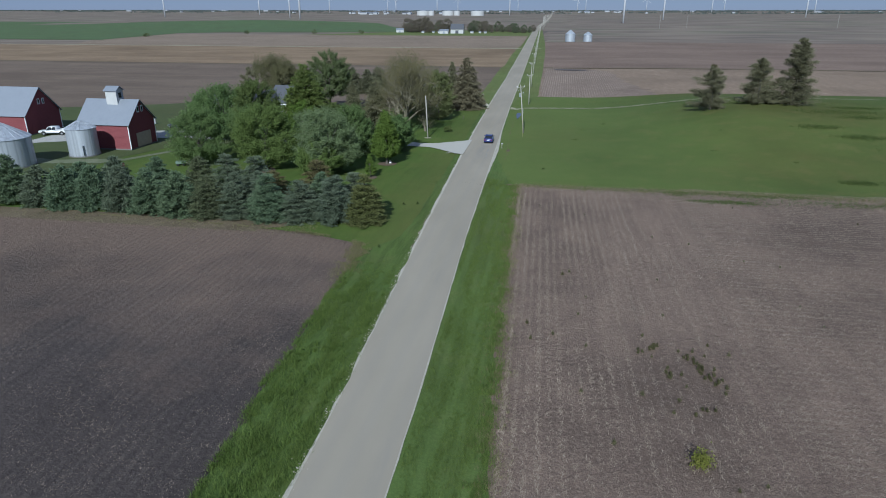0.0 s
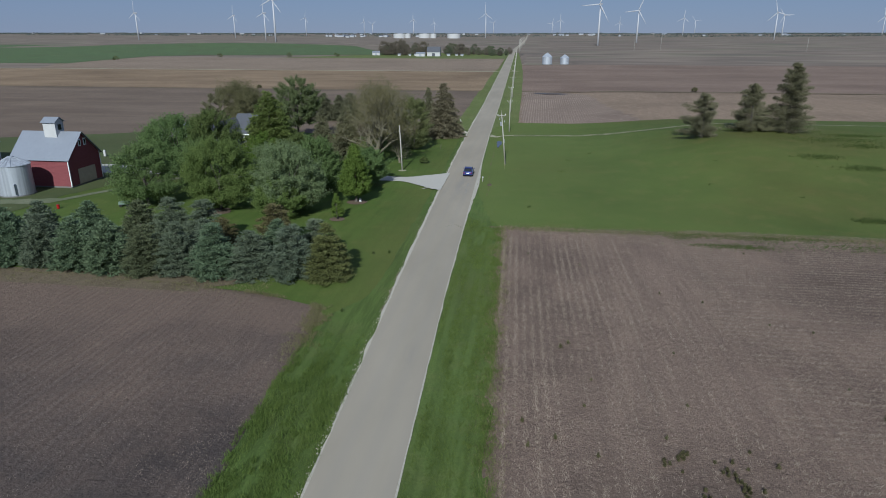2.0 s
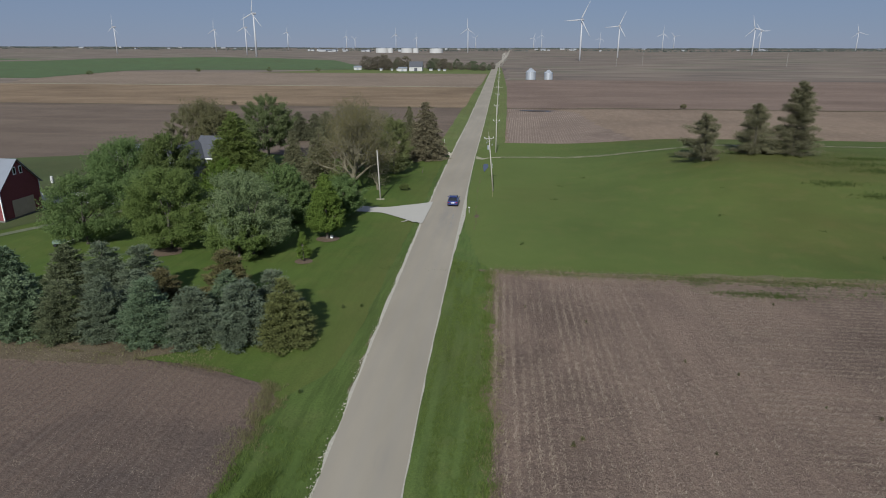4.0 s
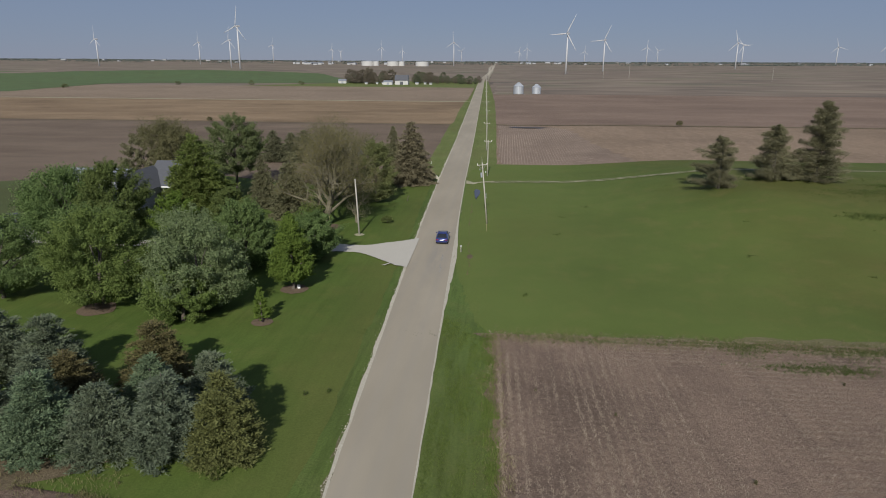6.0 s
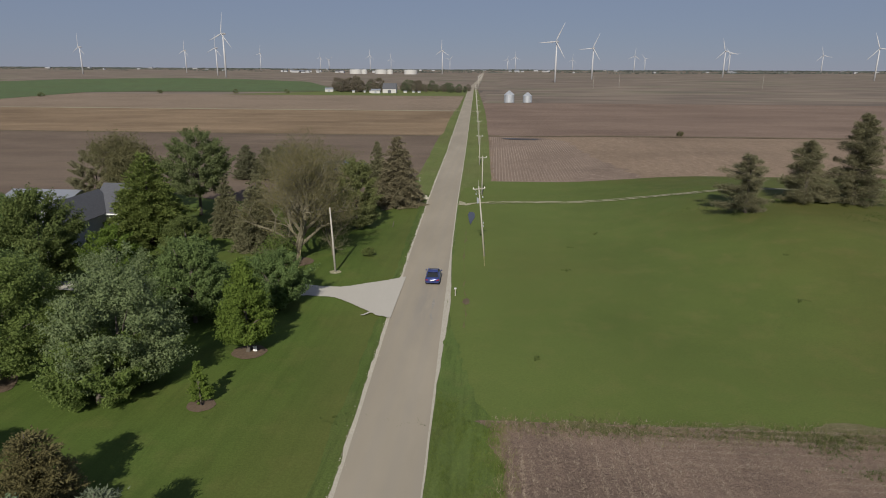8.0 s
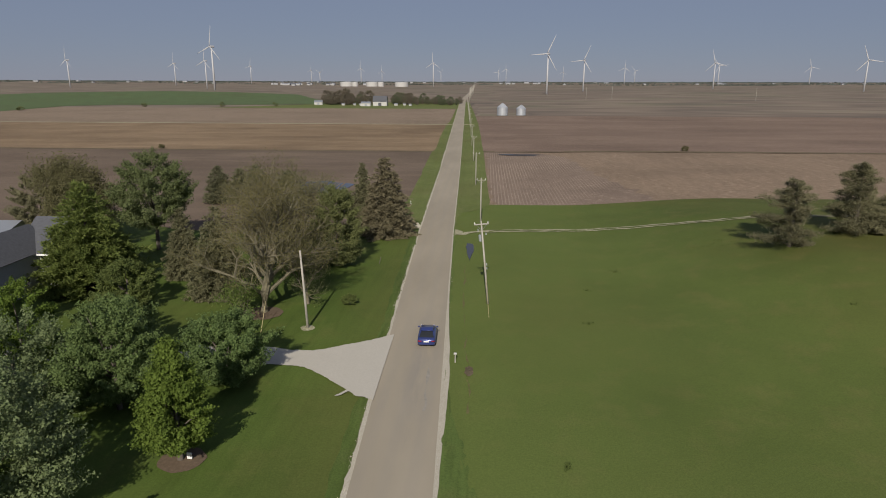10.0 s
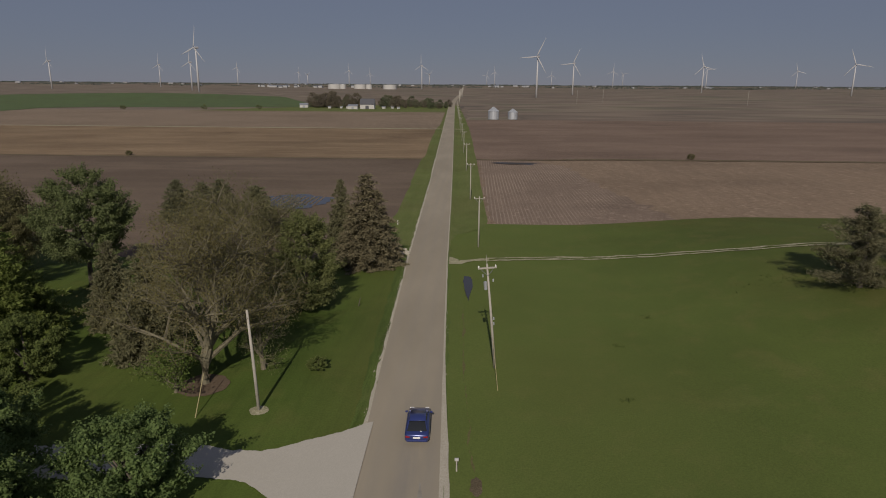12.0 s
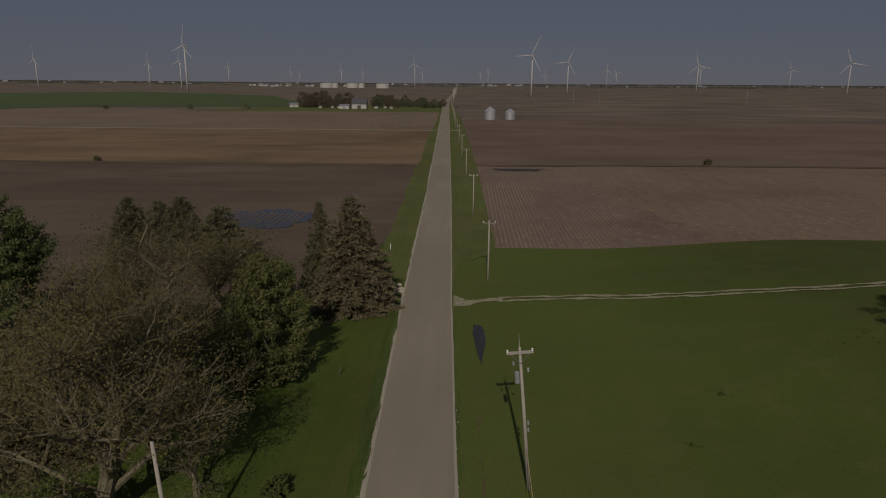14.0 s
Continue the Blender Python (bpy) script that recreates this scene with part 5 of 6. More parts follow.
# ---- vehicles ----
def car_paint(name, c):
    k = Mat(name, 0.28, 0.25, 0.5)
    k.colour(k.mix(k.noise(1.5, 4), tuple(v * 0.9 for v in c), c))
    k.b.inputs["Coat Weight"].default_value = 0.6
    return k.m


BLUE_PAINT = car_paint("dark blue car paint", (0.030, 0.045, 0.17))
WHITE_PAINT = car_paint("white car paint", (0.72, 0.72, 0.72))
DARK_PAINT = car_paint("dark grey car paint", (0.06, 0.065, 0.07))
RED_LIGHT = plain("red tail light", (0.25, 0.012, 0.012), 0.25)


def loft(bm, sections):
    """Skin over cross-sections of equal point count."""
    rings = [[bm.verts.new(p) for p in s] for s in sections]
    n = len(rings[0])
    for a, b in zip(rings, rings[1:]):
        for i in range(n):
            bm.faces.new((a[i], a[(i + 1) % n], b[(i + 1) % n], b[i]))
    bm.faces.new(rings[0][::-1])
    bm.faces.new(rings[-1])


def car(at, turn, paint, label, name="car"):
    """A car that faces +y, built of body, cabin glass, roof, wheels, lights."""
    c = thing(name, (at[0], at[1], at[2]), label, "car", "", turn)
    L, W = 4.6, 1.80
    h = W / 2

    def ring(y, w, z0, z1, r=0.12):
        return [(-w + r, y, z0), (w - r, y, z0), (w, y, z0 + r), (w, y, z1 - r), (w - r, y, z1), (-w + r, y, z1), (-w, y, z1 - r), (-w, y, z0 + r)]

    bm = bmesh.new()
    deck, hood = 0.95, 0.90
    loft(bm, [ring(-L / 2, h * 0.86, 0.42, deck - 0.08), ring(-L / 2 + 0.15, h * 0.97, 0.28, deck), ring(-L / 2 + 1.1, h, 0.24, deck + 0.02), ring(0, h, 0.24, deck),
              ring(L / 2 - 1.3, h, 0.24, hood + 0.02), ring(L / 2 - 0.35, h * 0.96, 0.26, hood - 0.14), ring(L / 2, h * 0.82, 0.40, hood - 0.26)])
    part("body", bm, paint, c, "", True)
    y0, y1, y2, y3 = -1.85, -1.05, 0.35, 1.25
    top = 1.42
    bm = bmesh.new()
    loft(bm, [ring(y0, h * 0.84, deck - 0.1, deck + 0.04, 0.04), ring(y1, h * 0.74, deck - 0.1, top - 0.04, 0.1), ring(y2, h * 0.75, deck - 0.1, top - 0.02, 0.1), ring(y3, h * 0.86, hood - 0.1, hood + 0.06, 0.04)])
    part("cabin_glass", bm, DARK_GLASS, c, "", True)
    bm = bmesh.new()
    loft(bm, [ring(y1 - 0.05, h * 0.66, top - 0.05, top - 0.01, 0.015), ring((y1 + y2) / 2, h * 0.70, top - 0.05, top + 0.03, 0.02), ring(y2 + 0.05, h * 0.68, top - 0.05, top, 0.015)])
    part("roof", bm, paint, c, "", True)
    for sx in (-1, 1):
        bm = bmesh.new()
        tube(bm, [(sx * h * 0.80, y0 + 0.08, deck), (sx * h * 0.70, y1, top - 0.02)], [0.05, 0.05], 5)
        part("pillar", bm, paint, c)
        bm = bmesh.new()
        tube(bm, [(sx * h * 0.72, y2, top - 0.02), (sx * h * 0.84, y3 - 0.05, hood + 0.03)], [0.05, 0.05], 5)
        part("pillar", bm, paint, c)
        bm = bmesh.new()
        box(bm, sx * h - 0.04 if sx > 0 else sx * h - 0.16, y3 - 0.35, hood + 0.02, sx * h + 0.16 if sx > 0 else sx * h + 0.04, y3 - 0.2, hood + 0.16, 0.03)
        part("wing_mirror", bm, paint, c)
        bm = bmesh.new()
        box(bm, sx * h * 0.72 - 0.17, -L / 2 - 0.01, 0.66, sx * h * 0.72 + 0.17, -L / 2 + 0.12, 0.82, 0.03)
        part("tail_light", bm, RED_LIGHT, c)
        bm = bmesh.new()
        box(bm, sx * h * 0.66 - 0.18, L / 2 - 0.16, 0.55, sx * h * 0.66 + 0.18, L / 2 + 0.0, 0.68, 0.03)
        part("headlight", bm, WHITE, c)
        for y in (-L / 2 + 0.95, L / 2 - 0.90):
            bm = bmesh.new()
            tube(bm, [(sx * (h - 0.22), y, 0.32), (sx * (h - 0.19), y, 0.32), (sx * (h - 0.02), y, 0.32), (sx * (h + 0.01), y, 0.32)], [0.29, 0.32, 0.32, 0.29], 18)
            wheel = part("wheel", bm, BLACK, c, "", True)
            bm = bmesh.new()
            tube(bm, [(sx * (h - 0.03), y, 0.32), (sx * (h + 0.02), y, 0.32)], [0.20, 0.18], 14)
            part("rim", bm, STEEL, wheel)
    bm = bmesh.new()
    box(bm, -0.26, -L / 2 - 0.02, 0.62, 0.26, -L / 2 + 0.02, 0.75, 0.01)
    part("plate", bm, WHITE, c)
    bm = bmesh.new()
    box(bm, -h * 0.84, -L / 2 - 0.05, 0.36, h * 0.84, -L / 2 + 0.1, 0.52, 0.04)
    part("bumper", bm, paint, c)
    return c


def pickup_truck(at, turn, label):
    """A crew-cab pickup that faces +y: hood, cab with side glass, open bed, large wheels."""
    c = thing("pickup_truck", at, label, "car", "", turn)

    def ring(y, w, z0, z1, r=0.08):
        return [(-w + r, y, z0), (w - r, y, z0), (w, y, z0 + r), (w, y, z1 - r), (w - r, y, z1), (-w + r, y, z1), (-w, y, z1 - r), (-w, y, z0 + r)]

    bm = bmesh.new()
    loft(bm, [ring(-2.95, 0.93, 0.55, 0.86), ring(-2.85, 0.98, 0.5, 0.9), ring(1.35, 0.99, 0.48, 1.08), ring(2.75, 0.97, 0.5, 1.05), ring(2.98, 0.90, 0.58, 0.92)])
    part("body", bm, WHITE_PAINT, c, "", True)
    bm = bmesh.new()
    loft(bm, [ring(-0.95, 0.93, 1.0, 1.16), ring(-0.78, 0.80, 1.0, 1.84), ring(0.75, 0.80, 1.0, 1.86), ring(1.55, 0.92, 1.0, 1.12)])
    part("cab", bm, WHITE_PAINT, c, "", True)
    for sx in (-1, 1):
        for y0, y1 in ((-0.62, 0.02), (0.12, 0.82)):
            bm = bmesh.new()
            vs = [bm.verts.new(p) for p in ((sx * 0.965, y0, 1.14), (sx * 0.965, y1 + (0.3 if y0 > 0 else 0.0), 1.14), (sx * 0.835, y1, 1.74), (sx * 0.835, y0, 1.74))]
            vs += [bm.verts.new((v.co.x - sx * 0.06, v.co.y, v.co.z)) for v in vs]
            for f in ((0, 1, 2, 3), (7, 6, 5, 4), (0, 4, 5, 1), (1, 5, 6, 2), (2, 6, 7, 3), (3, 7, 4, 0)):
                bm.faces.new([vs[q] for q in f])
            part("side_window", bm, DARK_GLASS, c)
        bm = bmesh.new()
        box(bm, sx * 0.93 - 0.06, -2.9, 0.85, sx * 0.93 + 0.06, -0.98, 1.26, 0.03)
        part("bed_side", bm, WHITE_PAINT, c)
        bm = bmesh.new()
        box(bm, sx * 0.74 - 0.14, 2.86, 0.74, sx * 0.74 + 0.14, 3.0, 0.92, 0.03)
        part("headlight", bm, STEEL, c)
        bm = bmesh.new()
        box(bm, sx * 1.10 - 0.11, 1.05, 1.12, sx * 1.10 + 0.11, 1.2, 1.34, 0.03)
        part("wing_mirror", bm, BLACK, c)
        for y in (-1.85, 1.85):
            bm = bmesh.new()
            tube(bm, [(sx * 0.76, y, 0.40), (sx * 0.80, y, 0.40), (sx * 1.0, y, 0.40), (sx * 1.03, y, 0.40)], [0.36, 0.41, 0.41, 0.36], 20)
            wheel = part("wheel", bm, BLACK, c, "", True)
            bm = bmesh.new()
            tube(bm, [(sx * 0.99, y, 0.40), (sx * 1.045, y, 0.40)], [0.24, 0.20], 14)
            part("rim", bm, STEEL, wheel)
            bm = bmesh.new()
            tube(bm, [(sx * 0.90, y, 0.46), (sx * 1.002, y, 0.46)], [0.50, 0.49], 22)
            part("wheel_arch", bm, BLACK, c)
    bm = bmesh.new()
    vs = [bm.verts.new(p) for p in ((-0.78, 1.50, 1.17), (0.78, 1.50, 1.17), (0.70, 0.84, 1.80), (-0.70, 0.84, 1.80), (-0.78, 1.44, 1.15), (0.78, 1.44, 1.15), (0.70, 0.78, 1.78), (-0.70, 0.78, 1.78))]
    for f in ((0, 1, 2, 3), (7, 6, 5, 4), (0, 4, 5, 1), (1, 5, 6, 2), (2, 6, 7, 3), (3, 7, 4, 0)):
        bm.faces.new([vs[q] for q in f])
    part("windscreen", bm, DARK_GLASS, c)
    bm = bmesh.new()
    box(bm, -0.87, -2.86, 0.86, 0.87, -1.0, 0.94)
    part("bed_floor", bm, BLACK, c)
    bm = bmesh.new()
    box(bm, -0.93, -2.98, 0.6, 0.93, -2.88, 1.26, 0.03)
    part("tailgate", bm, WHITE_PAINT, c)
    for y0, y1 in ((-3.08, -2.97), (2.97, 3.07)):
        bm = bmesh.new()
        box(bm, -0.92, y0, 0.46, 0.92, y1, 0.64, 0.04)
        part("bumper", bm, STEEL, c)
    return c


car((1.7, 120.2, 0.15), 0.9, BLUE_PAINT, "dark blue sedan driving on the country road")
pickup_truck((-91.6, 113.0, 0.03), 104, "white pickup truck parked on farm gravel")
car((-70.2, 125.0, 0.0), 70, DARK_PAINT, "dark grey car parked behind the barn")
car((-54.2, 115.6, 0.04), 80, WHITE_PAINT, "white car parked beneath shade trees")

# ---- poles ----
def utility_pole(at, h, label, arm=True, gear=False, group="roadside power poles", turn=0.0, r=0.16, lean=0.0):
    p = thing("utility_pole", (at[0], at[1], ground_z(*at)), label, "utility pole", group, turn)
    p.matrix_world = pose(at[0], at[1], ground_z(*at), 0, lean, turn)
    bm = bmesh.new()
    tube(bm, [(0, 0, -0.4), (0.02, 0, h * 0.5), (0, 0, h)], [r * 1.12, r * 0.95, r * 0.7], 10)
    part("pole", bm, POLE_WOOD, p, "", True)
    if arm:
        bm = bmesh.new()
        box(bm, -0.85, -0.15, h - 0.42, 0.85, -0.06, h - 0.33, 0.01)
        a = part("crossarm", bm, POLE_WOOD, p)
        if gear:
            bm = bmesh.new()
            box(bm, -0.85, 0.06, h - 0.43, 0.85, 0.15, h - 0.33, 0.01)
            part("crossarm", bm, POLE_WOOD, p)
        for x in (-0.77, 0.77):
            bm = bmesh.new()
            lathe(bm, [(0.03, 0), (0.07, 0.06), (0.05, 0.1), (0.075, 0.16), (0.02, 0.24)], 8, (x, -0.12, h - 0.31))
            part("insulator", bm, WHITE, a)
        for x in (-0.6, 0.6):
            bm = bmesh.new()
            tube(bm, [(x, -0.12, h - 0.42), (0, -0.1, h - 1.1)], [0.025, 0.025], 4)
            part("brace", bm, STEEL, a)
    if gear:
        bm = bmesh.new()
        tube(bm, [(0, 0, h), (0.0, 0, h + 0.9)], [0.03, 0.012], 5)
        part("lightning_rod", bm, POLE_WOOD, p)
        bm = bmesh.new()
        lathe(bm, [(0.05, 0), (0.16, 0.03), (0.16, 0.75), (0.05, 0.82)], 12, (-0.28, -0.1, h - 2.4))
        part("transformer", bm, GALV, p)
        for z, x in ((h - 1.2, -0.45), (h - 1.7, 0.45), (h - 5.4, 0.24), (h - 5.9, 0.22)):
            bm = bmesh.new()
            box(bm, x - 0.06, -0.12, z, x + 0.06, 0.0, z + 0.28, 0.02)
            part("bracket", bm, GALV, p)
        bm = bmesh.new()
        tube(bm, [(0.05, -4.8, -0.2), (0.03, -0.2, h * 0.30)], [0.028, 0.018], 5)
        part("guy_guard", bm, YELLOW, p, "faded yellow guy-wire guard")
    return p


utility_pole((8.1, 131.8), 10.2, "weathered wooden power pole with double crossarm and transformer", True, True, lean=-5.5, r=0.125)
far_pole = utility_pole((7.5, 177.6), 8.4, "weathered wooden power pole with a crossarm", r=0.13)
for i, y in enumerate((222, 273, 325, 377, 430, 483, 537, 592, 650, 710, 775, 845)):
    copy_thing(far_pole, pose(cx(y) + 7.9 - 0.002 * y, y, ground_z(cx(y) + 7.5, y), 0, 0, (i * 37) % 5 - 2))
for i, y in enumerate((930, 1010, 1090, 1170, 1260, 1350, 1450)):
    utility_pole((cx(y) + 9, y), 17, "tall far power pole along the road", True, False, "far tall power poles", 0, 0.35)
for x, y in ((160.0, 978.0), (204.0, 1018.0), (393.0, 979.0)):
    utility_pole((x, y), 19, "tall thin far pole standing in a field", False, False, "far field poles", 0, 0.2)
utility_pole((-11.5, 122.8), 8.7, "weathered wooden yard pole in a gravel ring", False, False, "yard poles", lean=-2.5, r=0.13)


def ring_patch(name, at, r, material, label, lift=0.02):
    bm = bmesh.new()
    mid = bm.verts.new((0, 0, 0.06))
    vs = []
    for i in range(28):
        a = 2 * math.pi * i / 28
        w = r * (1 + 0.14 * noise.noise((math.cos(a) * 2 + at[0], math.sin(a) * 2, 1)))
        vs.append(bm.verts.new((w * math.cos(a), w * math.sin(a), 0)))
    for i in range(28):
        bm.faces.new((mid, vs[i], vs[(i + 1) % 28]))
    ob = part(name, bm, material)
    ob.location = (at[0], at[1], land(*at) + lift)
    tagged(ob, label, "ground", "", "structure")


ring_patch("pole_gravel", (-11.5, 122.8), 0.78, TRACK, "pale gravel ring round a pole")
ring_patch("mulch_ring", (-14.0, 98.0), 1.6, MULCH, "brown mulch ring under a maple")
ring_patch("mulch_ring", (-14.3, 88.1), 1.1, MULCH, "brown mulch ring under a sapling")
ring_patch("mulch_ring", (-33.3, 89.9), 2.0, MULCH, "brown mulch ring under a spreading tree")
ring_patch("mulch_ring", (-17.8, 127.0), 2.2, MULCH, "bare brown soil under a tree")
ring_patch("mulch_ring", (-43.0, 134.4), 2.0, MULCH, "bare brown soil under a tree")


def small_box(name, at, size, material, label, category, lift=0.0, bevel=0.02):
    t = thing(name, (at[0], at[1], ground_z(*at)), label, category)
    bm = bmesh.new()
    box(bm, -size[0] / 2, -size[1] / 2, lift, size[0] / 2, size[1] / 2, lift + size[2], bevel)
    part("panel", bm, material, t)
    return t


def mailbox(at):
    t = thing("mailbox", (at[0], at[1], ground_z(*at)), "small weathered white roadside mailbox on a post", "mailbox")
    bm = bmesh.new()
    box(bm, -0.05, -0.05, -0.2, 0.05, 0.05, 0.78, 0.01)
    part("post", bm, POLE_WOOD, t)
    bm = bmesh.new()
    loft(bm, [[(-0.14, 0.10 * math.cos(a) * 1.2, 0.88 + 0.11 * math.sin(a)) for a in np.linspace(0, 2 * math.pi, 13)[:-1]], [(0.14, 0.10 * math.cos(a) * 1.2, 0.88 + 0.11 * math.sin(a)) for a in np.linspace(0, 2 * math.pi, 13)[:-1]]])
    part("box", bm, CREAM, t, "", True)


mailbox((4.7, 115.4))
cart = thing("garden_cart", (-49.0, 90.9, 0), "small faded grey-green garden cart on the lawn", "cart", "", 25)
bm = bmesh.new()
box(bm, -0.8, -0.45, 0.35, 0.8, 0.45, 0.75, 0.04)
part("tub", bm, GREEN_PAINT, cart)
for sx in (-0.5, 0.5):
    for sy in (-0.5, 0.5):
        bm = bmesh.new()
        tube(bm, [(sx, sy - 0.05, 0.2), (sx, sy + 0.05, 0.2)], [0.2, 0.2], 14)
        part("wheel", bm, BLACK, cart)
bm = bmesh.new()
tube(bm, [(0.8, 0, 0.4), (1.7, 0, 0.7)], [0.03, 0.03], 6)
part("handle", bm, STEEL, cart)
barrel = thing("barrel", (-58.2, 88.3, 0), "small red steel barrel on the grass", "barrel")
bm = bmesh.new()
lathe(bm, [(0.2, 0), (0.22, 0.02), (0.21, 0.2), (0.225, 0.22), (0.21, 0.24), (0.21, 0.4), (0.225, 0.42), (0.21, 0.44), (0.22, 0.6), (0.18, 0.62)], 18)
part("drum", bm, RED_LIGHT, barrel)
small_box("fuel_tank", (-78.3, 129.1), (0.5, 0.45, 1.4), CREAM, "small white upright tank behind the barn", "tank", 0.0, 0.08)
sign = small_box("garden_sign", (-13.45, 98.0), (0.36, 0.06, 0.5), WHITE, "small white panel sign below a maple", "sign", 0.1)
for x, y in ((-7.4, 193.5),):
    small_box("marker_post", (x, y), (0.09, 0.05, 0.95), WHITE, "thin white marker post in the verge", "marker post", 0.0, 0.01)
stake = thing("stake", (-7.5, 148.1, 0), "thin dark leaning stake in the lawn", "stake")
bm = bmesh.new()
tube(bm, [(0, 0, -0.1), (0.25, 0.15, 1.0)], [0.05, 0.04], 6)
part("post", bm, BARK, stake)
for x, y, turn in ((-4.7, 57.2, 20), (-5.6, 74.0, 80), (-3.8, 74.6, 140)):
    w = thing("thistle", (x, y, ground_z(x, y)), "dark upright thistle in short grass", "weed", "lawn thistles", turn)
    g = np.random.default_rng(int(y))
    q = g.normal(size=(150, 3)) * np.array([0.06, 0.09, 0.10]) + np.array([0, 0, 0.16])
    q[:, 2] = np.abs(q[:, 2])
    v, f = cards(g, q, 0.09, 0.4, 0.2)
    part_mesh("leaves", from_arrays("leaves", v, f), TUFT, w)
    bm = bmesh.new()
    tube(bm, [(0, 0, -0.05), (0.05, 0.04, 0.45)], [0.02, 0.01], 5)
    part("stem", bm, BARK, w)
t = thing("guy_anchor", (-16.2, 121.4, 0), "thin pale guy rod leaning beside a tree", "guy rod")
bm = bmesh.new()
tube(bm, [(0, 0, -0.1), (-0.3, 3.0, 2.4)], [0.04, 0.03], 6)
part("rod", bm, YELLOW, t)


def stone(seed, at, s):
    rng = random.Random(seed)
    bm = bmesh.new()
    bmesh.ops.create_icosphere(bm, subdivisions=2, radius=s)
    for v in bm.verts:
        v.co *= 1 + 0.25 * noise.noise(v.co * 2.5 / s + Vector((seed, 0, 0)))
        v.co.z *= 0.6
    ob = part("stone", bm, SHOULDER, None, "", False)
    ob.location = (at[0], at[1], ground_z(*at) + 0.12)
    ob.rotation_euler = (0, 0, rng.uniform(0, 6))
    tagged(ob, "pale rough limestone rock at the roadside", "rock", "roadside rocks")


rng_s = random.Random(9)
for i in range(16):
    stone(i, (-4.3 + rng_s.uniform(-0.9, 0.9), 173.5 + rng_s.uniform(-1.6, 1.6)), rng_s.uniform(0.2, 0.42))


def edge_gravel():
    """Loose limestone lumps strewn along the crumbling road edges: uneven little pyramids."""
    rng = np.random.default_rng(61)
    spots = []
    for i in range(5200):
        y = 12 + 190 * rng.uniform() ** 0.9
        if noise.noise((y * 0.45, 2.2, 5)) + rng.uniform(-0.5, 0.5) < -0.05 or i % 9 == 0 and y < 100:
            continue
        x = road_l(y) - 0.22 + rng.normal() * 0.19 if i % 9 else road_r(y) + 0.12 + rng.normal() * 0.12
        spots.append((x, y, crown(x, y) + 0.02, rng.uniform(0.025, 0.085)))
    verts, faces = [], []
    for x, y, z, r in spots:
        k, a = len(verts), rng.uniform(0, 6.28)
        for q in range(4):
            verts.append((x + r * math.cos(a + q * 1.57) * rng.uniform(0.7, 1.2), y + r * math.sin(a + q * 1.57) * rng.uniform(0.7, 1.2), z - 0.02))
        verts.append((x + rng.normal() * r * 0.2, y, z + r * rng.uniform(0.5, 0.9)))
        faces += [(k + q, k + (q + 1) % 4, k + 4) for q in range(4)]
    ob = part_mesh("edge_gravel", from_arrays("edge_gravel", verts, faces), LUMPS)
    tagged(ob, "loose pale limestone lumps along the road edge", "gravel", "", "stuff")


edge_gravel()

# ---- wind turbines ----
def turbine(at, hub, face, spin, label="white three-bladed wind turbine standing in farmland"):
    z = land(*at)
    t = thing("wind_turbine", (at[0], at[1], z), label, "wind turbine", "wind farm turbines", face)
    bm = bmesh.new()
    tube(bm, [(0, 0, -2), (0, 0, hub * 0.5), (0, 0, hub - 1)], [2.0, 1.7, 1.2], 16)
    part("tower", bm, TURBINE_HAZED, t, "", True)
    bm = bmesh.new()
    box(bm, -1.8, -3.5, hub - 1.7, 1.8, 6.0, hub + 1.9, 0.5)
    part("nacelle", bm, TURBINE_HAZED, t)
    bm = bmesh.new()
    lathe(bm, [(1.6, 0), (1.5, 1.2), (1.0, 2.3), (0.2, 2.9)], 14)
    bmesh.ops.rotate(bm, verts=bm.verts, matrix=Matrix.Rotation(math.pi / 2, 3, 'X'))
    bmesh.ops.translate(bm, verts=bm.verts, vec=(0, -3.4, hub))
    part("hub", bm, TURBINE_HAZED, t, "", True)
    for k in range(3):
        a = radians(spin + 120 * k)
        bm = bmesh.new()
        secs = []
        for s, chord, thick in ((1.0, 1.4, 1.3), (5, 2.1, 0.9), (9, 2.6, 0.7), (20, 1.8, 0.4), (32, 1.1, 0.25), (40, 0.4, 0.12)):
            ring = []
            for q in range(8):
                w = 2 * math.pi * q / 8
                px, py = chord / 2 * math.cos(w) - chord * 0.12, -4.8 + thick / 2 * math.sin(w)
                ring.append((px * math.cos(a) + s * math.sin(a), py, hub - px * math.sin(a) + s * math.cos(a)))
            secs.append(ring)
        loft(bm, secs)
        part("blade", bm, TURBINE_HAZED, t, "", True)


TURBINES = ((-1224, 1979, 80, 5), (-1120, 2457, 80, 8), (-798, 1973, 80, 10), (-511, 1326, 82, 12), (-1134, 3323, 85, 15), (-1120, 4480, 78, 10), (-1060, 4480, 62, 60),
            (-623, 3610, 80, 2), (-640, 4520, 72, 0), (-157, 2538, 86, 0), (-240, 4600, 70, 50), (157, 4600, 70, 22), (202, 4400, 86, 0), (151, 1407, 80, 27),
            (595, 4550, 70, 5), (289, 1803, 79, 25), (767, 3468, 82, 5), (1060, 4480, 78, 80), (758, 2174, 80, 346), (1069, 2995, 84, 85), (1568, 3211, 82, 346), (1006, 1795, 79, 340))
for x, y, hub, spin in TURBINES:
    turbine((x, y), hub, -30, spin)

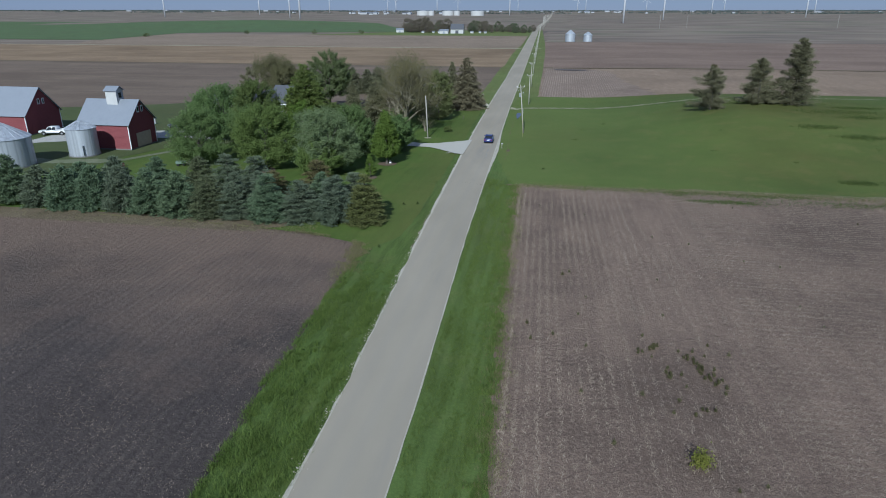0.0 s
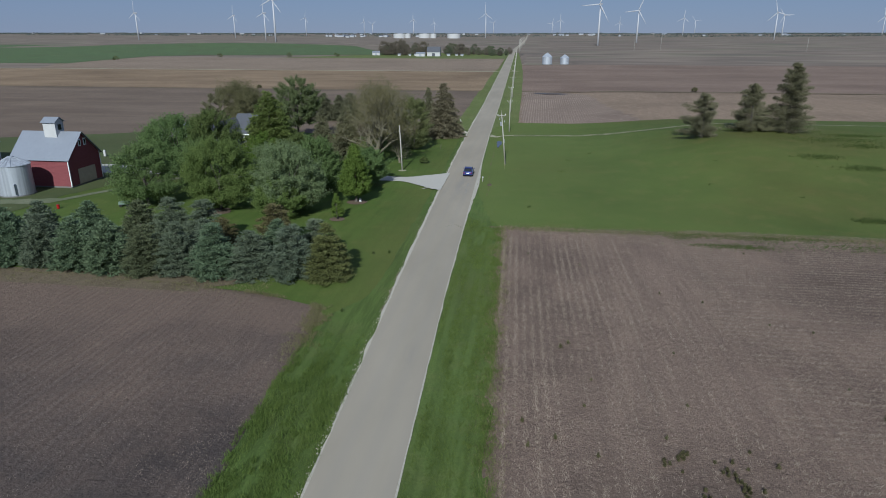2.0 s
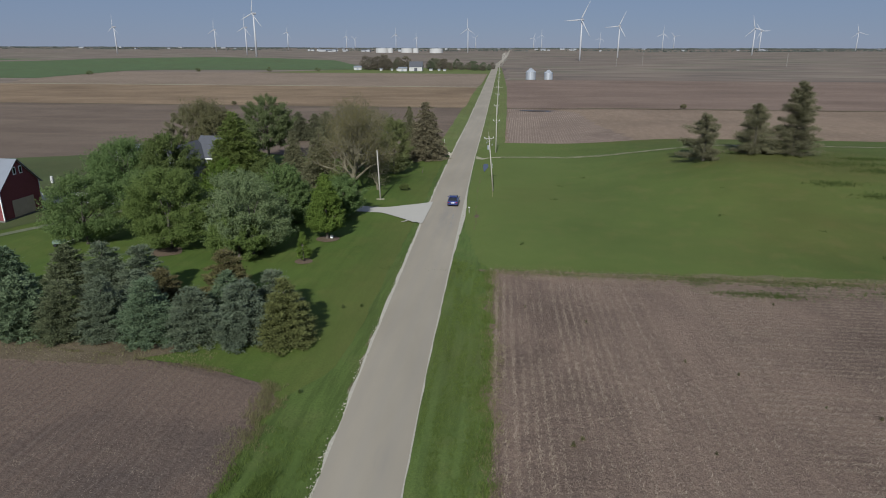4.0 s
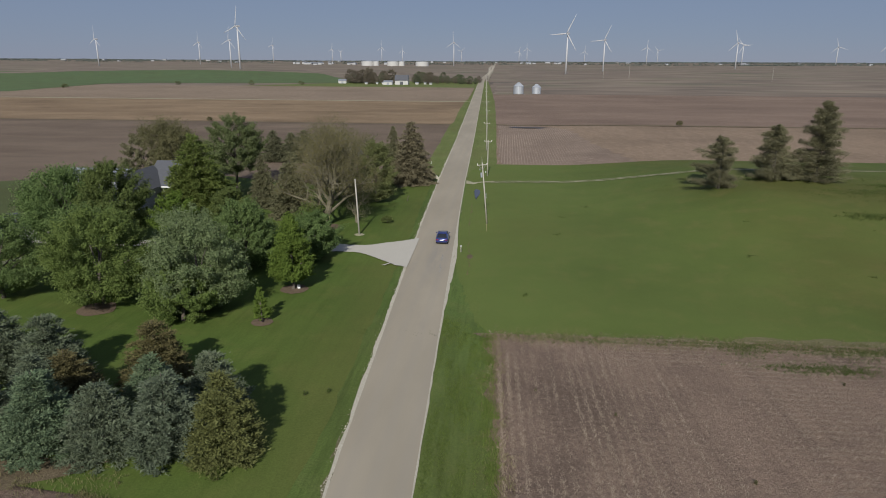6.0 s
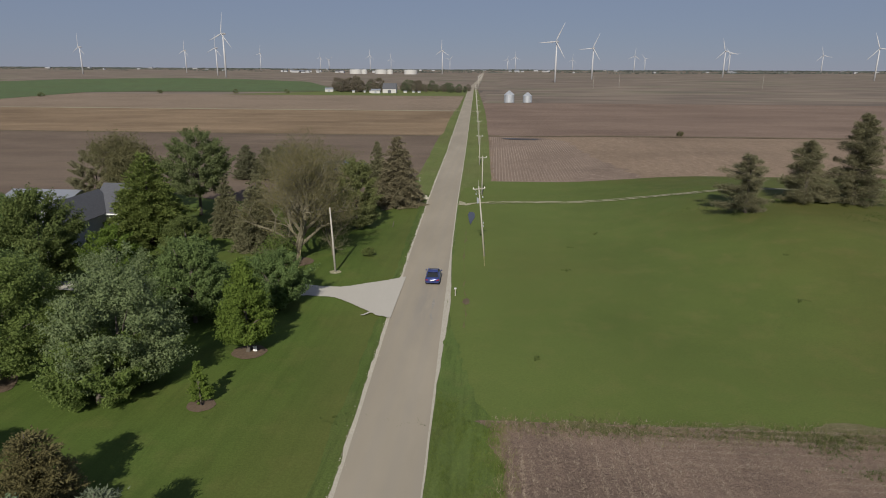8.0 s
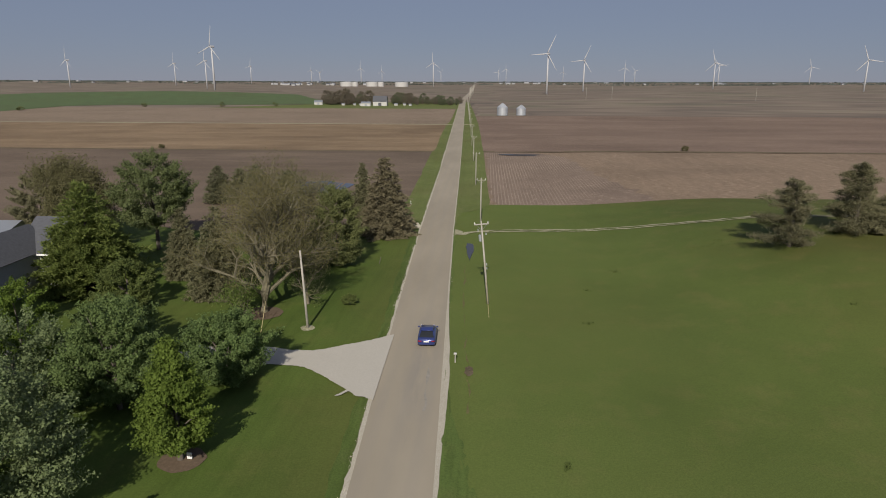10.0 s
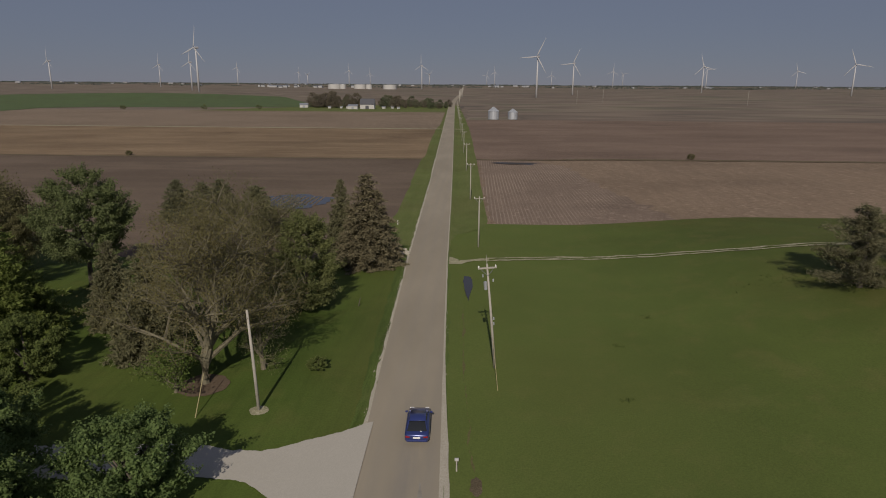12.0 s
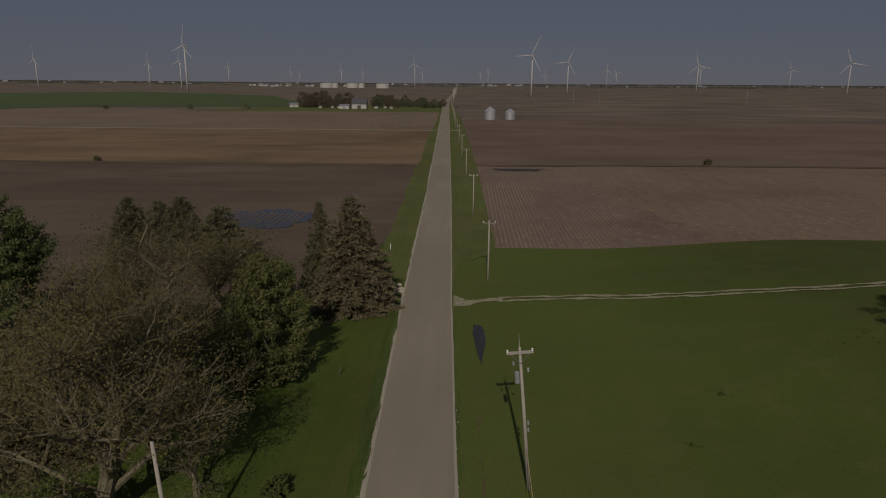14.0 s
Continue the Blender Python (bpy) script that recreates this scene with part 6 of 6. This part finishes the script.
# ---- far farm, tanks, town, woods ----
shed((-98.0, 763.0), 15.0, 9.0, 4.5, 10.5, CREAM, SHINGLE, "distant white farmhouse with grey roof", "farm_building", 0, "distant farm", 0.0)
shed((-112.0, 753.0), 10.0, 6.0, 3.2, 4.6, CREAM, TIN, "distant low pale shed", "farm_building", 0, "distant farm", 0.0)
shed((-172.0, 786.0), 9.0, 6.0, 3.0, 4.6, CREAM, TIN, "distant low pale shed beside trees", "farm_building", 10, "distant farm", 0.0)
for x, w in ((-181.0, 9.0), (-170.0, 7.5), (-160.0, 6.0)):
    shed((x, 905.0), w, 8.0, 6.0, 6.6, PINK_BOARD, TIN, "distant pale pinkish storage box", "farm_building", 0, "distant farm")
for x, y, w, h in ((-140.0, 768.0, 3.0, 1.8), (-128.0, 772.0, 2.4, 1.5), (-119.0, 764.0, 4.0, 2.0), (-82.0, 772.0, 3.6, 1.8), (-73.0, 776.0, 2.6, 1.5), (-66.0, 770.0, 3.0, 1.4)):
    shed((x, y), w, 2.4, h, h + 0.5, CREAM, TIN, "tiny pale lean-to in a distant farmyard", "farm_building", 0, "distant farm", 0.0, False)
rng_f = random.Random(21)
far_tree_a = broadleaf_meshes(200, 11, 10, "round", 900, leaf=0.9, low=0.03, lobes=70, limbs=4, trunk_r=0.3)
far_tree_b = broadleaf_meshes(201, 9, 6.5, "oval", 650, leaf=0.8, low=0.05, lobes=50, limbs=4, trunk_r=0.25)
FAR_CROWNS = {}
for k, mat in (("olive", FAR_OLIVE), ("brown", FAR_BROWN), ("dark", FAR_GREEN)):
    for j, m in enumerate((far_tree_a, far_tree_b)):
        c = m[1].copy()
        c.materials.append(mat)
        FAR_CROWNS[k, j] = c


def far_tree(x, y, s, tone):
    j = rng_f.randint(0, 1)
    t = thing("far_tree", (x, y, land(x, y)), {"olive": "olive green tree round a distant farm", "brown": "brown leafless tree round a distant farm", "dark": "dark green tree round a distant farm"}[tone], "tree", "distant farm trees", rng_f.uniform(0, 360))
    for nm, me in (("trunk", (far_tree_a, far_tree_b)[j][0]), ("crown", FAR_CROWNS[tone, j])):
        ob = part_mesh(nm, me, BARK, t)
        ob.scale = (s, s, s * rng_f.uniform(0.85, 1.1))


for i in range(18):
    far_tree(-165 + i * 3.0 + rng_f.uniform(-2, 2), 790 + rng_f.uniform(-8, 25), rng_f.uniform(1.0, 1.55), "brown" if 4 < i < 13 else rng_f.choice(("olive", "brown", "dark")))
for i in range(34):
    far_tree(-90 + i * 2.3 + rng_f.uniform(-2, 2), 800 + rng_f.uniform(-15, 50), rng_f.uniform(0.6, 1.1) * (1.35 - 0.017 * i), rng_f.choice(("olive", "brown", "dark")))


def tank(x, y, r, h, label="white cylindrical storage tank on the skyline"):
    t = thing("storage_tank", (x, y, land(x, y)), label, "storage tank", "white storage tanks")
    bm = bmesh.new()
    lathe(bm, [(r, -1), (r, h), (r * 0.96, h + 0.4)], 40)
    part("wall", bm, CREAM, t, "", False)
    bm = bmesh.new()
    lathe(bm, [(r * 0.96, h + 0.35), (r * 0.4, h + 1.4), (0.5, h + 1.9)], 32)
    part("roof", bm, CREAM, t)


for x, w in ((-480, 48), (-447, 22), (-386, 45), (-352, 23), (-272, 50)):
    tank(x, 2480 + (x % 7) * 4, w / 2, 15)

town = [shed((0, 4000), 14, 9, 5, 8, SIDING, SHINGLE, "far-off pale house at the horizon", "far_house", 0, "far-off houses", None, False),
        shed((300, 3900), 26, 14, 6, 8.5, SIDING, TIN, "far-off long pale shed at the horizon", "far_house", 0, "far-off houses", None, False),
        shed((-300, 3900), 16, 10, 6, 9, SIDING, SHINGLE, "far-off grey house at the horizon", "far_house", 0, "far-off houses", None, False)]
for i in range(64):
    y = rng_f.uniform(3000, 4300)
    x = rng_f.uniform(-0.85, 0.72) * y
    if i < 22:
        x, y = rng_f.uniform(-0.33, -0.17) * 2700, 2700 + rng_f.uniform(-150, 250)
    elif i < 30:
        x, y = rng_f.uniform(0.03, 0.11) * 3500, 3500 + rng_f.uniform(-200, 200)
    copy_thing(town[i % 3], pose(x, y, land(x, y), 0, 0, rng_f.choice((0, 0, 90, 15))))


def far_woods():
    """Hedges and woods along the horizon: thousands of leaf clumps, distance haze in their colour."""
    rng = np.random.default_rng(77)
    pts, size = [], []
    for i in range(300):
        y = rng.uniform(2900, 4600) if i > 150 else rng.uniform(4200, 4700)
        x = rng.uniform(-0.95, 0.85) * y
        length = rng.uniform(30, 300) if i > 150 else rng.uniform(250, 700)
        n = int(length / 5)
        hh = rng.uniform(3.0, 8.0)
        xs = x + rng.uniform(-0.5, 0.5, n) * length
        ys = y + rng.normal(size=n) * 12
        for a, b in zip(xs, ys):
            z = land(float(a), float(b))
            top = hh * (0.6 + 0.5 * noise.noise((float(a) * 0.02, float(b) * 0.01, 3)) + rng.uniform(-0.15, 0.2))
            for k in range(3):
                pts.append((a + rng.normal() * 2.5, b + rng.normal() * 3, z + max(1.0, top * (k + 0.6) / 3)))
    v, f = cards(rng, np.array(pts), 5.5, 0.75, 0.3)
    ob = part_mesh("far_woods", from_arrays("far_woods", v, f), HAZED_LEAF)
    tagged(ob, "dark tree lines and hedges along the horizon", "woods", "", "stuff")


far_woods()


# ---- grass, straw, weeds ----
def blades(name, places, height, width, material, label, seed, lean=0.35, per=4, category="grass"):
    """Tufts of thin upright blades."""
    rng = np.random.default_rng(seed)
    p = np.repeat(np.array(places), per, axis=0)
    n = len(p)
    a = rng.uniform(0, 2 * math.pi, n)
    s = height * rng.uniform(0.5, 1.25, n)
    p = p + np.stack([rng.normal(size=n) * 0.09, rng.normal(size=n) * 0.09, np.zeros(n)], 1)
    side = np.stack([np.cos(a), np.sin(a), np.zeros(n)], 1) * width
    d = np.stack([rng.normal(size=n) * lean, rng.normal(size=n) * lean, np.ones(n)], 1) * s[:, None]
    v = np.stack([p - side, p + side, p + d], 1).reshape(-1, 3)
    f = np.arange(n * 3).reshape(n, 3)
    ob = part_mesh(name, from_arrays(name, v, f), material)
    tagged(ob, label, category, "", "stuff")


def verge_tufts():
    rng = random.Random(3)
    west, east, edge = [], [], []
    for i in range(60000):
        y = -10 + 140 * rng.random() ** 1.1
        a, b = verge_w(y) - 0.2, road_l(y) - 0.12 + 0.12 * noise.noise((y * 0.9, 4.4, 8))
        s = rng.random()
        x = a + (b - a) * s
        if y < 44 + 10 * rng.random() and noise.noise((x * 1.1, y * 0.16, 2)) + rng.uniform(-0.4, 0.4) > -0.05:
            west.append((x, y, ground_z(x, y)))
        y = -10 + 140 * rng.random() ** 1.1
        a, b = road_r(y) + 0.3, verge_e(y) + 0.3
        x = a + (b - a) * rng.random()
        if y < 88 + 4 * rng.random() and noise.noise((x * 1.3, y * 0.14, 7)) + rng.uniform(-0.4, 0.4) > 0.05:
            east.append((x, y, ground_z(x, y)))
    blades("verge_grass", west, 0.26, 0.014, BLADE, "tall green grass tufts in the verge", 11)
    coarse = []
    for i in range(2600):
        y = 10 + 38 * rng.random()
        x = verge_w(y) - 0.15 + (road_l(y) - 0.5 - verge_w(y)) * rng.random() ** 1.4
        if noise.noise((x * 0.9, y * 0.35, 21)) > 0.02:
            coarse.append((x, y, ground_z(x, y)))
    blades("verge_clumps", coarse, 0.38, 0.02, BLADE, "coarse tall grass clumps in the verge", 19, 0.5, 9)
    blades("verge_grass", east, 0.20, 0.013, BLADE, "green grass tufts in the verge", 12)
    for i in range(3600):
        x = 9.4 + 75 * rng.random()
        y = 87.0 + rng.gauss(0, 0.8) - 0.9 * max(0, noise.noise((x * 0.09, 3.3, 1)))
        edge.append((x, y, land(x, y)))
    for i in range(2600):
        y = 10 + 77 * rng.random()
        x = verge_e(y) + rng.gauss(0.15, 0.5) + 0.6 * noise.noise((y * 0.35, 35.5, 9))
        edge.append((x, y, ground_z(x, y)))
    tall = []
    for i in range(1500):
        y = 14 + 73 * rng.random()
        x = verge_e(y) + rng.gauss(-0.35, 0.32) + 0.5 * noise.noise((y * 0.35, 35.5, 9))
        if noise.noise((y * 0.5, 8.8, 3)) > -0.12:
            tall.append((x, y, ground_z(x, y)))
    blades("verge_clumps", tall, 0.34, 0.018, BLADE, "tall green grass clumps beside the stubble", 20, 0.45, 8)
    for i in range(2200):
        y = 46 + 17 * rng.random() ** 0.6
        x = west_field_edge(y) + rng.gauss(0.0, 0.7)
        if noise.noise((x * 0.5, y * 0.5, 6)) < -0.1:
            continue
        edge.append((x, y, ground_z(x, y)))
    for i in range(1000):
        x = -14 - 70 * rng.random() ** 1.3
        y = 61.5 + rng.gauss(0, 1.1)
        edge.append((x, y, land(x, y)))
    blades("edge_grass", edge, 0.28, 0.016, DRY_BLADE, "dry pale grass along the field edge", 13)


verge_tufts()


def straw():
    """Cut stalks and leaf litter lying in rows on the stubble field and scattered on the tilled field."""
    rnd = random.Random(8)
    pts, dirs, size = [], [], []
    for i in range(270000):
        y = -6 + 94 * rnd.random() ** 0.9
        x = verge_e(y) + 0.3 + 62 * rnd.random() ** 1.3
        if x > 20 + y * 0.62:
            continue
        head = y > 83 + 3 * noise.noise((x * 0.2, 2, 1)) and x > 20 or x > 30.6 + 1.2 * noise.noise((y * 0.07, 1, 1)) + rnd.gauss(0, 0.5)
        if head:
            row = round(y / 0.76)
            strength = 0.8 * noise.noise((row * 0.83, x * 0.05, 17)) + 0.15
            y = row * 0.76 + rnd.gauss(0, 0.13)
            a = rnd.gauss(0, 0.75)
        else:
            row = round((x + 0.0175 * y) / 0.76)
            strength = 0.56 * noise.noise((row * 0.83, y * 0.035, 6)) - 0.10 - 0.10 * ease((x - 20) / 5)
            x = row * 0.76 - 0.0175 * y + rnd.gauss(0, 0.13)
            a = math.pi / 2 + rnd.gauss(0, 0.75)
        if strength + 0.42 * noise.noise((x * 0.13, y * 0.09, 4)) + 0.35 * noise.noise((x * 0.6, y * 0.5, 9)) + rnd.uniform(-0.6, 0.6) < 0.09:
            continue
        pts.append((x, y, land(x, y) + 0.05)), dirs.append((math.cos(a), math.sin(a), rnd.gauss(0.10, 0.26))), size.append((rnd.uniform(0.06, 0.17) if rnd.random() < 0.8 else rnd.uniform(0.17, 0.32)) * (1.55 if head else 1.0))
    for i in range(90000):
        y = 4 + 58 * rnd.random()
        x = west_field_edge(y) - 0.4 - 60 * rnd.random() ** 1.2
        if 0.7 * noise.noise((x * 0.12, y * 0.10, 14)) + 0.6 * noise.noise((x * 0.7, y * 0.5, 3)) + rnd.uniform(-0.4, 0.4) < 0.22:
            continue
        a = rnd.uniform(0, 6.28)
        pts.append((x, y, land(x, y) + 0.06)), dirs.append((math.cos(a), math.sin(a), rnd.gauss(0.05, 0.2))), size.append(rnd.uniform(0.05, 0.18))
    p, d, s = np.array(pts), np.array(dirs), np.array(size)[:, None]
    d /= np.linalg.norm(d, axis=1, keepdims=True)
    w = np.cross(d, np.array([0, 0, 1.0]))
    w /= np.linalg.norm(w, axis=1, keepdims=True)
    wide = 0.009 + 0.024 * s
    lift = np.array([0, 0, 0.035])
    v = np.stack([p - d * s / 2 - w * wide, p - d * s / 2 + w * wide, p + d * s / 2 + lift + w * wide * 0.6, p + d * s / 2 + lift - w * wide * 0.6], 1).reshape(-1, 3)
    ob = part_mesh("corn_straw", from_arrays("corn_straw", v, np.arange(len(p) * 4).reshape(-1, 4)), STRAW)
    tagged(ob, "pale corn stalks and leaf litter on field soil", "straw", "", "stuff")


straw()


def weeds():
    rnd = random.Random(15)
    spots = []
    for x, y, sx, sy, n in ((26.0, 35.4, 0.45, 1.5, 28), (23.4, 35.4, 0.4, 1.0, 9), (23.0, 38.6, 0.7, 0.35, 6), (21.8, 37.6, 0.25, 0.5, 3), (24.8, 31.0, 1.4, 1.2, 7)):
        for i in range(n):
            dy = rnd.gauss(0, sy)
            spots.append((rnd.gauss(x, sx) - 0.25 * dy, y + dy, rnd.uniform(0.06, 0.11)))
    for x, y in ((15.8, 52.5), (16.5, 53.3), (12.7, 41.2), (13.1, 38.5), (17.1, 43.6), (17.5, 37.9), (14.9, 39.5), (16.9, 31.3), (21.1, 31.6), (28.4, 38.2), (18.7, 25.8)):
        spots.append((x, y, rnd.uniform(0.09, 0.13)))
    for i in range(20):
        y = rnd.uniform(12, 80)
        spots.append((rnd.uniform(12, 16 + y * 0.5), y, rnd.uniform(0.05, 0.10)))
    clumps = []
    for k, (x, y, r) in enumerate(spots):
        g = np.random.default_rng(300 + k)
        n = int(70 + 420 * r)
        q = g.normal(size=(n, 3)) * np.array([r * 0.5, r * 0.6, r * 0.8])
        q[:, 2] = np.abs(q[:, 2]) * 1.6
        v, f = cards(g, q, 0.11, 0.5, 0.0)
        clumps.append((v + np.array([x, y, land(x, y) + 0.02]), f))
    ob = part_mesh("field_weeds", merged("field_weeds", clumps), WEED)
    tagged(ob, "dark brownish-green weed clumps growing in stubble", "weeds", "", "stuff")
    g = np.random.default_rng(500)
    q = g.normal(size=(700, 3)) * np.array([0.28, 0.28, 0.3]) + np.array([0, 0, 0.4])
    q[:, 2] = np.abs(q[:, 2])
    v, f = cards(g, q, 0.16, 0.4, 0.5)
    ob = part_mesh("weed", from_arrays("weed", v, f), YELLOW_WEED)
    ob.location = (23.6, 24.6, 0.02)
    tagged(ob, "bright yellow-green weed growing in stubble", "weeds", "", "stuff")


weeds()


def pasture_tufts():
    """Taller dark clumps and brush scattered over the pasture."""
    rnd = random.Random(31)
    spots = []
    for k in range(9):
        x, y = rnd.uniform(12, 85), rnd.uniform(92, 150)
        for i in range(rnd.randint(4, 14)):
            spots.append((x + rnd.gauss(0, 0.35), y + rnd.gauss(0, 0.3)))
    for x, y, sx, sy, n in ((66, 127, 2.2, 0.8, 420), (71.5, 121, 2.6, 0.9, 480), (80, 146, 2.6, 1.0, 700), (61.5, 96.5, 1.3, 0.6, 420), (60, 83.6, 8.0, 0.9, 900), (30, 86.6, 14.0, 0.5, 700), (38.5, 82.4, 3.0, 0.6, 480), (33, 85.8, 1.4, 0.8, 200), (45, 86.2, 5.0, 0.7, 420), (77, 135, 2.5, 1.0, 420), (74, 140, 5, 1.5, 700), (60, 152, 9, 1.2, 700)):
        for i in range(n):
            spots.append((rnd.gauss(x, sx), rnd.gauss(y, sy)))
    blades("pasture_tufts", [(x, y, land(x, y)) for x, y in spots], 0.24, 0.018, TUFT, "darker tall grass clumps in the pasture", 41, 0.6, 6)


pasture_tufts()
